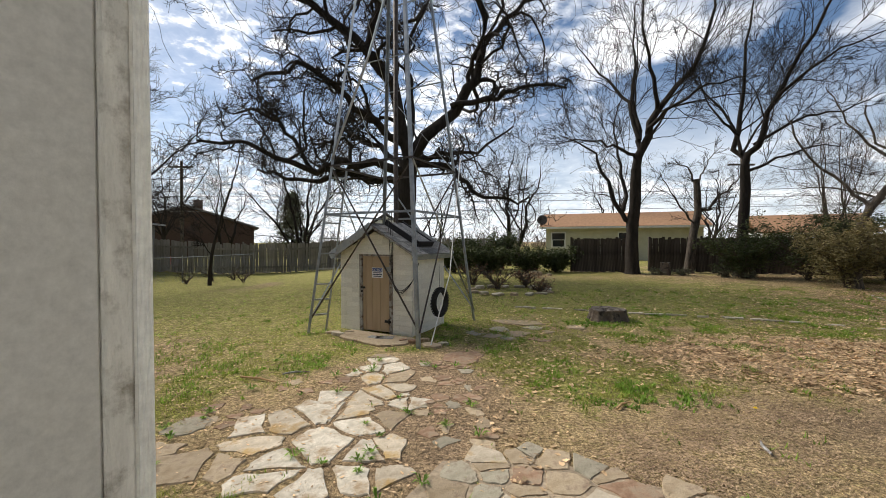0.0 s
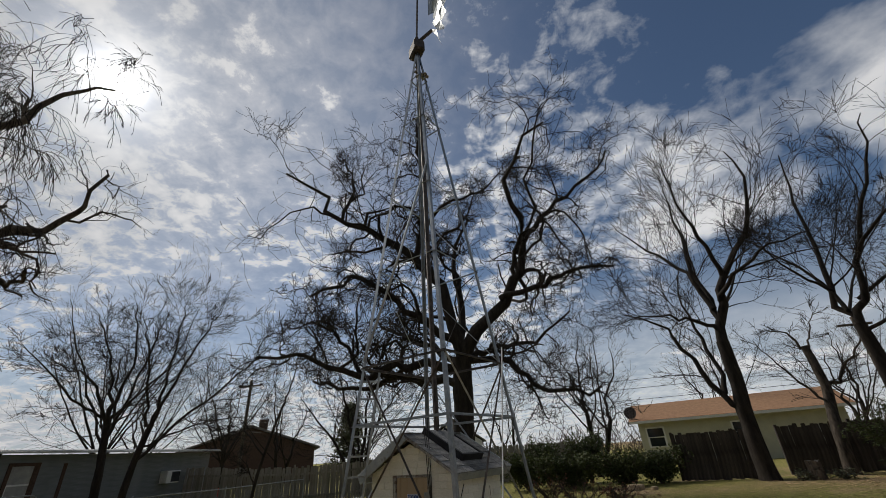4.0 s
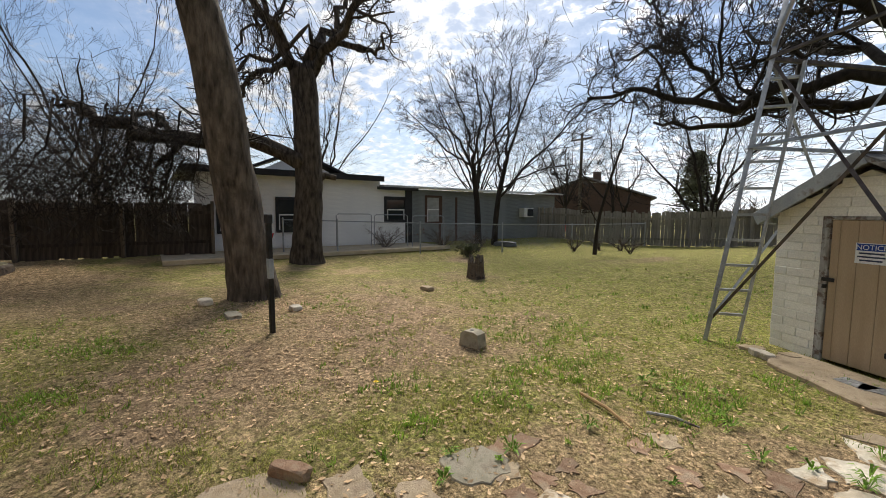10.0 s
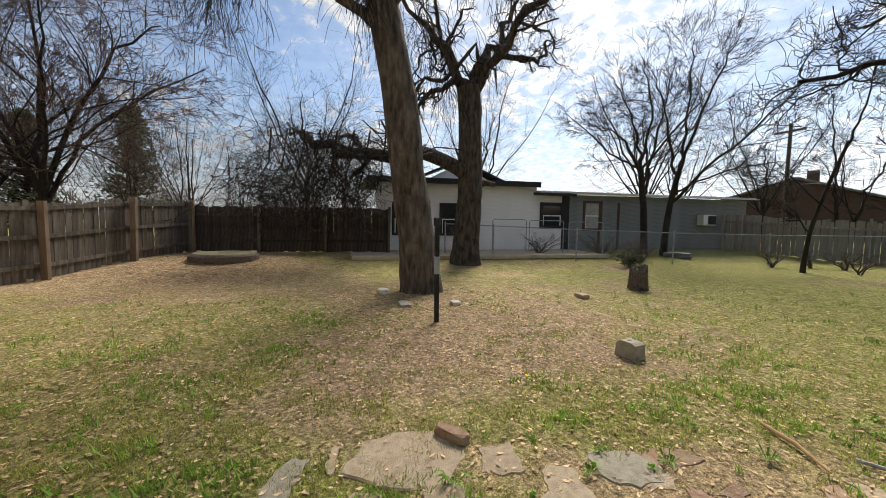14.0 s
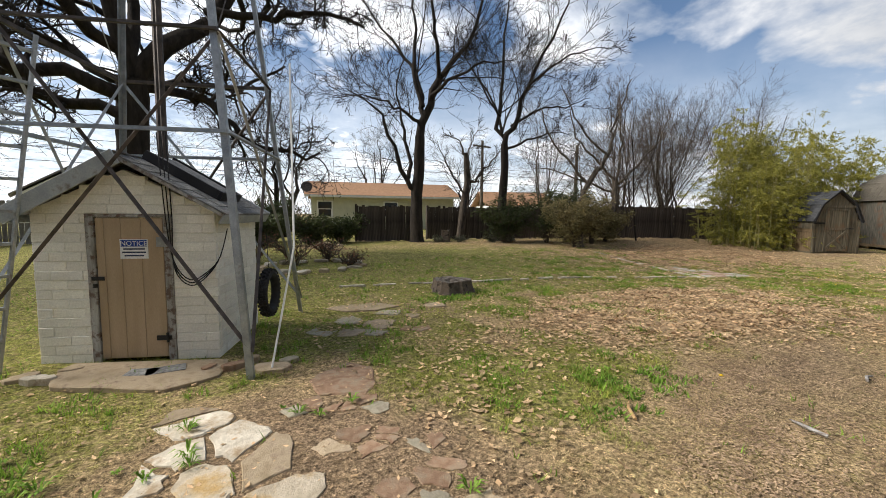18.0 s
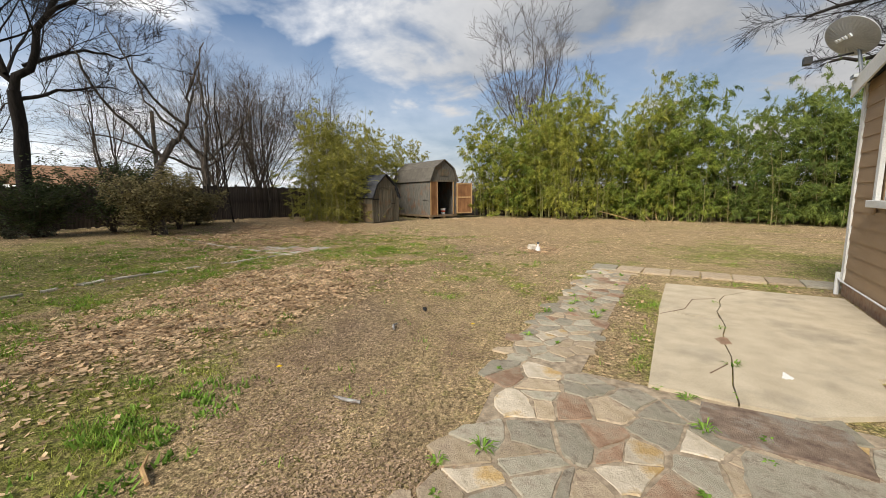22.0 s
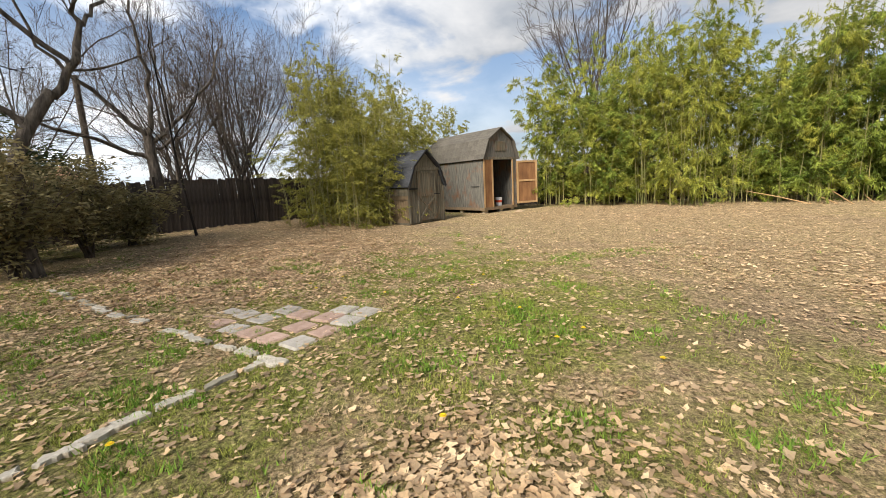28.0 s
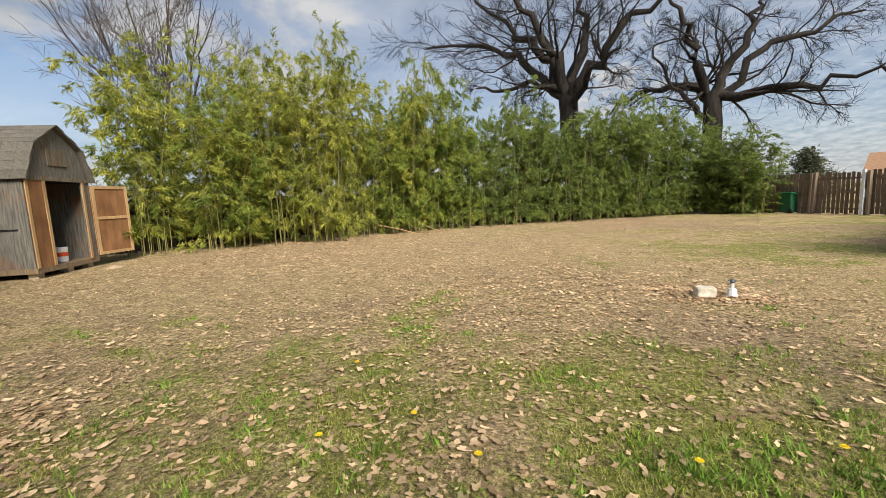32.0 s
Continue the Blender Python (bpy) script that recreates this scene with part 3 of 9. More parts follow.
def build_ground():
    xs = np.concatenate([[-900, -400, -180, -90, -55, -38, -28], np.arange(-22, 30.01, 0.25), [34, 40, 52, 80, 160, 400, 900]])
    ys = np.concatenate([[-900, -400, -180, -90, -55, -38, -30], np.arange(-25, 22.01, 0.25), [25, 30, 40, 60, 90, 180, 400, 900]])
    X, Y = np.meshgrid(xs, ys, indexing="ij")
    near = np.exp(-((X - 4) / 40) ** 2 - (Y / 40) ** 2)
    laid = np.maximum(blob(X, Y, -1.2, 4.2, 2.6, 2.9), blob(X, Y, 3.5, 0.6, 5.6, 3.0, -29.5))
    Z = ground_z(X, Y) + near * 0.05 * (value_noise(X * 1.3, Y * 1.3, 4) - 0.5) * (1 - 0.9 * np.clip(laid * 1.6, 0, 1)) - near * 0.004
    nx, ny = len(xs), len(ys)
    idx = np.arange(nx * ny).reshape(nx, ny)
    faces = np.stack([idx[:-1, :-1], idx[1:, :-1], idx[1:, 1:], idx[:-1, 1:]], -1).reshape(-1, 4)
    me = mesh_of("ground", np.stack([X, Y, Z], -1).reshape(-1, 3), faces, None, True)
    for name, f in (("green", green_cover), ("leaf", leaf_cover), ("bare", bare_cover)):
        at = me.attributes.new(name, "FLOAT", "POINT")
        at.data.foreach_set("value", f(X, Y).ravel().astype(np.float32))
    m = bpy.data.materials.new("lawn")
    m.use_nodes = True
    t = m.node_tree
    co = t.nodes.new("ShaderNodeTexCoord")

    def noise_of(scale, detail=6, rough=0.6, off=0.0):
        mp = t.nodes.new("ShaderNodeMapping")
        mp.inputs[1].default_value = (off, off * 0.7, 0)
        t.links.new(co.outputs["Object"], mp.inputs[0])
        n = t.nodes.new("ShaderNodeTexNoise")
        n.inputs["Scale"].default_value, n.inputs["Detail"].default_value, n.inputs["Roughness"].default_value = scale, detail, rough
        t.links.new(mp.outputs[0], n.inputs[0])
        return n.outputs[0]

    def two(a, b, fac, lo=0.38, hi=0.62):
        r = t.nodes.new("ShaderNodeValToRGB")
        r.color_ramp.elements[0].position, r.color_ramp.elements[1].position = lo, hi
        r.color_ramp.elements[0].color, r.color_ramp.elements[1].color = (*a, 1), (*b, 1)
        t.links.new(fac, r.inputs[0])
        return r.outputs[0]

    def mixed(fac, a, b):
        x = t.nodes.new("ShaderNodeMix")
        x.data_type = "RGBA"
        t.links.new(fac, x.inputs[0])
        t.links.new(a, x.inputs[6])
        t.links.new(b, x.inputs[7])
        return x.outputs[2]

    def cover(name, scale, k=0.9):
        a = t.nodes.new("ShaderNodeAttribute")
        a.attribute_name = name
        n = noise_of(scale, 7, 0.7, 3.1)
        s = t.nodes.new("ShaderNodeMath")
        s.operation = "MULTIPLY_ADD"
        t.links.new(n, s.inputs[0])
        s.inputs[1].default_value = k * 2
        s.inputs[2].default_value = -k
        d = t.nodes.new("ShaderNodeMath")
        d.operation = "ADD"
        d.use_clamp = True
        t.links.new(a.outputs["Fac"], d.inputs[0])
        t.links.new(s.outputs[0], d.inputs[1])
        return d.outputs[0]

    fine = noise_of(38, 8, 0.75)
    straw = two((0.165, 0.113, 0.056), (0.6, 0.455, 0.25), fine)
    turf = two((0.075, 0.085, 0.02), (0.33, 0.335, 0.08), noise_of(30, 8, 0.75, 9.0))
    earth = two((0.13, 0.09, 0.055), (0.4, 0.29, 0.185), noise_of(40, 8, 0.75, 5.0))
    vor = t.nodes.new("ShaderNodeTexVoronoi")
    vor.inputs["Scale"].default_value = 16
    t.links.new(co.outputs["Object"], vor.inputs[0])
    litter = two((0.22, 0.148, 0.078), (0.6, 0.44, 0.26), vor.outputs["Color"], 0.2, 0.9)
    c = mixed(cover("green", 9.0, 1.5), straw, turf)
    c = mixed(cover("bare", 3.0, 0.6), c, earth)
    c = mixed(cover("leaf", 11.0, 1.2), c, litter)
    # blades, crumbs and gaps too small to build
    for scale, lo, hi in ((3.5, 0.78, 1.22), (22, 0.4, 1.62), (95, 0.32, 1.7), (260, 0.6, 1.35)):
        mr = t.nodes.new("ShaderNodeMapRange")
        mr.inputs[1].default_value, mr.inputs[2].default_value, mr.inputs[3].default_value, mr.inputs[4].default_value = 0.32, 0.68, lo, hi
        t.links.new(noise_of(scale, 4, 0.7, 2.0), mr.inputs[0])
        hs = t.nodes.new("ShaderNodeHueSaturation")
        t.links.new(mr.outputs[0], hs.inputs["Value"])
        t.links.new(c, hs.inputs["Color"])
        c = hs.outputs[0]
    bs = t.nodes["Principled BSDF"]
    t.links.new(c, bs.inputs["Base Color"])
    bs.inputs["Roughness"].default_value, bs.inputs["Specular IOR Level"].default_value = 1.0, 0.1
    bp = t.nodes.new("ShaderNodeBump")
    bp.inputs["Strength"].default_value, bp.inputs["Distance"].default_value = 1.0, 0.03
    t.links.new(fine, bp.inputs["Height"])
    t.links.new(bp.outputs[0], bs.inputs["Normal"])
    me.materials.append(m)
    return thing("ground", "patchy winter lawn with dry grass and bare earth", "ground", kind="structure", mesh=me)


ground = build_ground()

# the walk's line in plan, along which grass and leaves are thickest
LINE = np.array([(-0.2, 0.5), (-1.0, 2.2), (0.4, 2.5), (2.6, 3.1), (6.2, 4.9), (9.4, 6.4), (11.4, 7.0)])


def to_line(x, y):
    best = np.full(np.shape(x), 1e9)
    for (ax, ay), (bx, by) in zip(LINE[:-1], LINE[1:]):
        k = np.clip(((x - ax) * (bx - ax) + (y - ay) * (by - ay)) / ((bx - ax) ** 2 + (by - ay) ** 2), 0, 1)
        best = np.minimum(best, np.hypot(x - ax - k * (bx - ax), y - ay - k * (by - ay)))
    return best


def paved(x, y):
    """Where stone or concrete lies and little grows."""
    u, v = (x + 1.34) * 0.870 - (y - 0.9) * 0.492, (x + 1.34) * 0.492 + (y - 0.9) * 0.870
    return (v < 0.03) & (u > 0) & (u < 8.45) | (u > 3.7) & (u < 8.0) & (v > 0.03) & (v < 2.25) | (u > 0.9) & (u < 3.8) & (v > 0.1) & (v < 3.0) | (u > 3.7) & (u < 9.2) & (v > 2.7) & (v < 3.5) | (u > 7.27) & (u < 8.75 - 0.42 * (v - 11.1)) & (v > 10.95) & (v < 14.0) & (np.random.default_rng(2).random(np.shape(x)) < 0.8)


def scatter(n, reach, seed, cover, power=1.0, area=(-9, -6, 18, 13)):
    r = np.random.default_rng(seed)
    x, y = r.uniform(area[0], area[2], n), r.uniform(area[1], area[3], n)
    d = to_line(x, y)
    keep = (r.random(n) < np.exp(-(d / reach) ** 2)) & (r.random(n) < cover(x, y) ** power) & ~paved(x, y)
    return x[keep], y[keep], r


def build_grass(name, label, n, reach, seed, cover, mat, size, width, lean, per=4, area=(-9, -6, 18, 13)):
    x, y, r = scatter(n, reach, seed, cover, 1.0, area)
    x, y = np.repeat(x, per) + r.normal(0, 0.018, len(x) * per), np.repeat(y, per) + r.normal(0, 0.018, len(y) * per)
    k = len(x)
    z = ground_z(x, y) - 0.008
    a, h = r.uniform(0, 2 * np.pi, k), size * r.uniform(0.45, 1.3, k)
    w, l = width * r.uniform(0.7, 1.3, k), lean * r.uniform(0.2, 1.0, k) * h
    b = a + r.uniform(-0.8, 0.8, k) + np.pi / 2
    p0 = np.stack([x - np.cos(a) * w, y - np.sin(a) * w, z], -1)
    p1 = np.stack([x + np.cos(a) * w, y + np.sin(a) * w, z], -1)
    p2 = np.stack([x + np.cos(b) * l, y + np.sin(b) * l, z + h], -1)
    V = np.stack([p0, p1, p2], 1).reshape(-1, 3)
    thing(name, label, "grass", kind="stuff", mesh=mesh_of(name, V, np.arange(3 * k).reshape(-1, 3), mat))


tuft_green = material("tuft_green", (0.13, 0.24, 0.026), (0.3, 0.45, 0.065), 2.0, 0.7, 0, island=0.4, through_light=0.35)


def clumps(x, y, per_metre, cut):
    """1 in the tufts, 0 in the gaps between them."""
    return np.clip((value_noise(x * per_metre + 31, y * per_metre + 7, 3) - cut) * 8, 0, 1)


build_grass("green_grass", "short fresh green grass growing in patches", 620000, 4.6, 21, lambda x, y: green_cover(x, y) * clumps(x, y, 5.0, 0.47), green_blade, 0.04, 0.003, 1.1)
build_grass("dry_grass", "short dry straw-coloured winter grass", 380000, 4.2, 22, lambda x, y: np.clip(1.05 - green_cover(x, y) - bare_cover(x, y) * 0.7, 0.05, 1) * clumps(x, y, 4.0, 0.42), dry_blade, 0.021, 0.0026, 2.4, 3)
build_grass("weeds", "bright green tufts of weed in the lawn", 260000, 5.5, 23, lambda x, y: np.clip((value_noise(x * 2.6 + 9, y * 2.6, 3) - 0.56) * 9, 0, 1) * np.clip(green_cover(x, y) * 1.4 - 0.2, 0.05, 1) * (1 - 0.9 * bare_cover(x, y)), tuft_green, 0.06, 0.006, 1.1, 4)


def build_leaves(name, label, n, reach, seed, size, mat, outline, area=(-9, -6, 18, 13), lift=0.014, cover=leaf_cover):
    x, y, r = scatter(n, reach, seed, cover, 1.5, area)
    k, s = len(x), len(outline)
    a, q = r.uniform(0, 2 * np.pi, k), size * r.uniform(0.4, 1.5, k)
    curl = r.uniform(-0.05, 0.22, k)
    tx, ty = r.normal(0, 9 * lift, k), r.normal(0, 9 * lift, k)
    base = ground_z(x, y) + r.uniform(0.003, lift, k)
    V = np.zeros((k, s + 1, 3))
    V[:, 0] = np.stack([x, y, base], -1)
    for i, (u, v) in enumerate(outline):
        rag = r.uniform(0.62, 1.22, k) * q
        ux, uy = u * rag, v * rag
        zz = base + curl * q * (u * u + v * v) * 2.2 + ux * tx + uy * ty
        V[:, i + 1] = np.stack([x + ux * np.cos(a) - uy * np.sin(a), y + ux * np.sin(a) + uy * np.cos(a), np.maximum(zz, base - 0.004)], -1)
    b = (np.arange(k) * (s + 1))[:, None]
    F = np.concatenate([np.stack([b[:, 0], b[:, 0] + 1 + i, b[:, 0] + 1 + (i + 1) % s], -1) for i in range(s)])
    thing(name, label, "leaves", kind="stuff", mesh=mesh_of(name, V.reshape(-1, 3), F, mat))


clover_green = material("clover_green", (0.11, 0.21, 0.025), (0.26, 0.42, 0.06), 2.0, 0.7, 0, island=0.4, through_light=0.35)
LOBED = [(0.5 * q * math.cos(i * math.tau / 9), 0.37 * q * math.sin(i * math.tau / 9)) for i, q in enumerate((1.2, 0.76, 1.12, 0.74, 1.08, 0.95, 0.7, 1.15, 0.78))]
OVAL = [(0.5, 0), (0.05, 0.24), (-0.5, 0.04), (0.0, -0.22)]
build_leaves("fallen_leaves", "dry tan lobed leaves fallen on the grass", 820000, 5.6, 31, 0.052, dead_leaf, LOBED, (0.4, -3, 18, 13), 0.026)
build_grass("clover", "lush bright green clover patch by house", 100000, 9.0, 24, lambda x, y: np.clip(1.3 * blob(x, y, -2.65, 0.35, 0.55, 1.0) * np.clip(value_noise(x * 5, y * 5, 3) * 3 - 1.0, 0, 1) + 0.42 * blob(x, y, 2.2, 4.4, 0.9, 0.5) * (value_noise(x * 4, y * 4, 3) > 0.5) + 0.5 * blob(x, y, 3.3, 8.5, 0.7, 0.4) + 0.6 * blob(x, y, 5.0, 6.5, 0.9, 0.25, -20), 0, 1), clover_green, 0.05, 0.012, 1.3, 6, (-5, -2, 7, 10))
build_leaves("leaf_fragments", "small broken brown leaves lying in the grass", 520000, 5.0, 32, 0.04, dead_leaf, OVAL)
mulch = material("mulch", (0.2, 0.13, 0.08), (0.5, 0.36, 0.23), 3, 0.9, 0, island=0.5)
build_leaves("mulch_crumbs", "fine brown crumbs of mulch on bare lawn", 300000, 6.0, 36, 0.021, mulch, OVAL, (-0.6, 1.2, 7.5, 5.8), 0.012, lambda x, y: np.clip(1.1 * blob(x, y, 3.3, 3.2, 3.0, 1.5, 5), 0.05, 0.9) * np.clip(2.6 * value_noise(x * 1.7, y * 1.7 + 20, 3) - 0.6, 0.12, 1))
build_leaves("leaf_litter", "brown leaf litter along fences and bamboo", 640000, 15.0, 33, 0.075, dead_leaf, OVAL, (8.5, -22, 26, 20))
build_leaves("leaf_crumbs", "small brown leaf crumbs on the west lawn", 800000, 13.0, 34, 0.042, dead_leaf, OVAL, (-17, -8, 8.5, 20))

# ---- the house: u along its north wall, v out from it ----
HOUSE = pose(-1.34, 0.90, 0, 0, 0, -29.5)


def lap_board(length, h, thick=0.02):
    g = Geo()
    g.prism([(0.0, 0.0), (thick, 0.0), (thick - 0.013, h + 0.02), (0.0, h + 0.02)], 0, length, "x")
    return g


def siding(owner, x0, x1, z0, z1, step, mat, holes=(), name="siding_board", facing=1):
    """Lapped boards on the face y = 0 of owner's frame; holes: (x0, x1, z0, z1)."""
    z = z0
    while z < z1 - 0.02:
        h = min(step, z1 - z)
        runs = [(x0, x1)]
        for a, b, c, d in holes:
            if z + h > c + 0.01 and z < d - 0.01:
                runs = [q for r in runs for q in ((r[0], min(r[1], a)), (max(r[0], b), r[1])) if q[1] - q[0] > 0.02]
        for a, b in runs:
            part(name, lap_board(b - a, h), mat, owner, m=pose(a, 0, z))
        z += step


house = thing("house", "tan lap-sided house with white trim and open door", "house", HOUSE)
# DOOR_B stands unseen, set far out to let more skylight reach the jamb
DOOR_A, DOOR_B, DOOR_Z0, DOOR_Z1 = 1.0, 4.8, 0.2, 2.6
WIN = (6.55, 7.45, 1.42, 2.58)
for box_ in ((0, -0.16, -0.3, DOOR_A - 0.035, -0.021, 3.1), (DOOR_B, -0.16, -0.3, WIN[0], -0.021, 3.1), (WIN[1], -0.16, -0.3, 8.45, -0.021, 3.1), (DOOR_A, -0.16, -0.3, DOOR_B, -0.021, DOOR_Z0), (WIN[0], -0.16, -0.3, WIN[1], -0.021, WIN[2]), (WIN[0], -0.16, WIN[3], WIN[1], -0.021, 3.1)):
    part("north_wall", Geo().box(*box_), siding_beige, house)
part("gable_wall", Geo().prism([(4.0, 3.1), (8.45, 3.1), (4.2, 3.7), (4.0, 3.7)], -0.16, -0.021), siding_beige, house)
for box_ in ((0.0, -7.3, -0.3, 0.16, -0.17, 3.1), (8.29, -12, -0.3, 8.45, -0.17, 3.1), (-1.72, -12, -0.3, 8.28, -11.84, 3.1), (-1.72, -11.83, -0.3, -1.56, -6.97, 5.6), (-1.72, -6.96, -0.3, -0.01, -6.8, 5.6)):
    part("outer_wall", Geo().box(*box_), siding_tan, house)
# unseen white walls and pale floor, added to bounce daylight onto the jamb
part("porch_back_wall", Geo().box(0.17, -3.35, 0.0, 8.28, -3.2, 2.4), white_paint, house)
part("porch_side_wall", Geo().box(4.84, -3.19, 0.0, 4.97, -0.17, 3.0), white_paint, house)
part("porch_floor", Geo().box(0.17, -3.19, -0.28, 4.83, -0.17, 0.19), plastic_white, house, "unseen pale floor added to bounce light")
ns = part("north_siding", Geo().box(0.14, -0.02, 0.18, 0.15, -0.019, 0.19), siding_beige, house)
siding(ns, 0.11, 8.34, 0.22, 3.02, 0.205, siding_beige, [(DOOR_A - 0.1, DOOR_B + 0.1, 0, 4), (WIN[0] - 0.1, WIN[1] + 0.1, WIN[2] - 0.12, WIN[3] + 0.1)])
for i in range(3):
    z = 3.03 + i * 0.205
    cut = (z - 3.0 + 0.2) / 0.155
    part("siding_board", lap_board(max(0.2, 4.3 - cut), 0.2), siding_beige, ns, m=pose(4.0, 0, z))
part("foundation", Geo().box(0.0, -0.02, -0.3, 8.45, 0.012, 0.215, c=0.005), stone_red, house, "reddish stained foundation")
part("corner_board", Geo().box(-0.02, -0.1, -0.1, 0.1, 0.035, 3.02, c=0.004), white_paint, house)
part("corner_board", Geo().box(8.35, -0.1, 0.2, 8.47, 0.035, 3.02, c=0.004), white_paint, house)
# roof with rake boards; the west half stays back, so skylight reaches the jamb
for s, (a, b) in enumerate((((-0.35, 2.98), (4.22, 3.69)), ((8.52, 3.0), (4.1, 3.69)))):
    o = [(a[0], a[1]), (b[0], b[1]), (b[0], b[1] + 0.11), (a[0], a[1] + 0.11)]
    part("roof", Geo().prism(o, -12.2, 0.13 if s else -3.4), shingle_dark, house, "dark shingled roof")
    o = [(a[0], a[1] - 0.14), (b[0], b[1] - 0.14), (b[0], b[1] + 0.08), (a[0], a[1] + 0.08)]
    if s:
        part("rake_board", Geo().prism(o, 0.131, 0.155), white_paint, house, "white painted rake board")
# window of the gable wall
w = part("window", Geo().box(WIN[0] - 0.1, 0.0, WIN[3], WIN[1] + 0.1, 0.05, WIN[3] + 0.1, c=0.004).box(WIN[0] - 0.1, 0.0, WIN[2], WIN[0], 0.05, WIN[3], c=0.004).box(WIN[1], 0.0, WIN[2], WIN[1] + 0.1, 0.05, WIN[3], c=0.004), white_paint, house, "white wooden sash window")
part("window_sill", Geo().box(WIN[0] - 0.13, 0.0, WIN[2] - 0.09, WIN[1] + 0.13, 0.1, WIN[2], c=0.006), white_paint, w)
for z0, z1, y in ((WIN[2], 2.0, -0.03), (1.98, WIN[3], -0.01)):
    g = Geo().box(WIN[0], y - 0.04, z0, WIN[0] + 0.05, y, z1).box(WIN[1] - 0.05, y - 0.04, z0, WIN[1], y, z1).box(WIN[0] + 0.05, y - 0.04, z0, WIN[1] - 0.05, y, z0 + 0.05).box(WIN[0] + 0.05, y - 0.04, z1 - 0.05, WIN[1] - 0.05, y, z1)
    part("sash", g, white_paint, w)
    part("pane", Geo().box(WIN[0] + 0.05, y - 0.026, z0 + 0.05, WIN[1] - 0.05, y - 0.02, z1 - 0.05), glass, w)
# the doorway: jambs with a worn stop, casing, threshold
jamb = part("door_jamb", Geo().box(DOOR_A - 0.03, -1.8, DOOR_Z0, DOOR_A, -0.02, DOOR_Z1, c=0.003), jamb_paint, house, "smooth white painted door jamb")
part("door_stop", Geo().box(DOOR_A - 0.03, -0.0195, DOOR_Z0, DOOR_A + 0.004, 0.012, DOOR_Z1, c=0.004), worn_paint, jamb, "worn flaking paint on the door stop")
part("door_casing", Geo().box(DOOR_A - 0.12, 0.0125, DOOR_Z0 - 0.05, DOOR_A + 0.002, 0.034, DOOR_Z1 + 0.1, c=0.003), white_paint, jamb, "grooved white door casing")
for i in range(4):
    part("groove_bead", Geo().tube([(DOOR_A + 0.002, 0.016 + i * 0.005, DOOR_Z0), (DOOR_A + 0.002, 0.016 + i * 0.005, DOOR_Z1)], 0.0016, 5), white_paint, jamb)
part("door_jamb", Geo().box(DOOR_B, -0.19, DOOR_Z0, DOOR_B + 0.03, 0.034, DOOR_Z1, c=0.003), white_paint, house)
part("threshold", Geo().box(DOOR_A, -0.165, DOOR_Z0, DOOR_B, 0.1, DOOR_Z0 + 0.02, c=0.006), concrete, house)
part("door_step", Geo().box(0.9, 0.105, 0.0, 3.0, 0.5, 0.11, c=0.02), concrete, house)
# conduit along the foot of the wall and cables on the west wing
g = Geo().tube([(3.0, 0.06, 0.2), (5.5, 0.06, 0.21), (8.3, 0.06, 0.23), (8.45, 0.06, 0.25)], 0.012, 8)
g.tube([(8.48, 0.06, 0.0), (8.48, 0.06, 0.34)], 0.03, 8)
part("conduit", g, plastic_white, house, "white plastic conduit")
part("meter_box", Geo().box(5.55, 0.021, 2.18, 5.75, 0.06, 2.34, c=0.01), siding_beige, house)
# west wing, two storeys, facing north
ww = part("west_siding", Geo().box(-1.5, -6.79, 0.2, -1.49, -6.789, 0.21), siding_tan, house, "mustard tan lap siding")
z = 0.12
while z < 5.5:
    part("siding_board", lap_board(1.52, 0.135), siding_tan, ww, m=pose(-1.54, -6.8, z))
    z += 0.135
part("corner_board", Geo().box(-1.75, -6.95, 0.25, -1.6, -6.76, 5.6, c=0.005), white_paint, house)
part("west_roof", Geo().prism([(-7.1, 5.6), (-9.4, 6.8), (-11.9, 5.6), (-9.4, 6.65)], -2.0, 0.2, "x"), shingle_dark, house)
g = Geo()
for k in range(2):
    g.tube([(-1.62 + i * 0.16, -6.77, 2.55 - 0.3 * k - 0.04 * math.sin(i * 0.9 + k)) for i in range(11)], 0.011, 5)
part("cable", g, black_iron, house, "black cables stapled to the siding")
part("drain_pipe", Geo().tube([(-1.3, -6.74, 0.66), (-0.02, -6.74, 0.64)], 0.025, 8), plastic_white, house)
# satellite dish on the far eave
dish = part("satellite_dish", Geo().tube([(8.35, 0.1, 3.1), (8.38, 0.16, 3.55)], 0.022, 8).box(8.27, 0.02, 3.1, 8.43, 0.2, 3.14), galvanised, house, "grey oval satellite dish")
bm = bmesh.new()
bmesh.ops.create_circle(bm, cap_ends=True, cap_tris=True, segments=32, radius=0.42)
bmesh.ops.subdivide_edges(bm, edges=bm.edges[:], cuts=2)
for v in bm.verts:
    v.co.z = 0.35 * (v.co.x ** 2 + v.co.y ** 2)
    v.co.y *= 0.72
me = bpy.data.meshes.new("reflector")
bm.to_mesh(me)
me.materials.append(ac_pale)
part("reflector", me, None, dish, m=pose(8.3, 0.3, 3.62, 48, 0, 20)).modifiers.new("thickness", "SOLIDIFY").thickness = 0.012
part("feed_arm", Geo().tube([(8.38, 0.2, 3.45), (8.5, 0.66, 3.42)], 0.014, 6).box(8.44, 0.62, 3.4, 8.58, 0.72, 3.5), black_iron, dish)
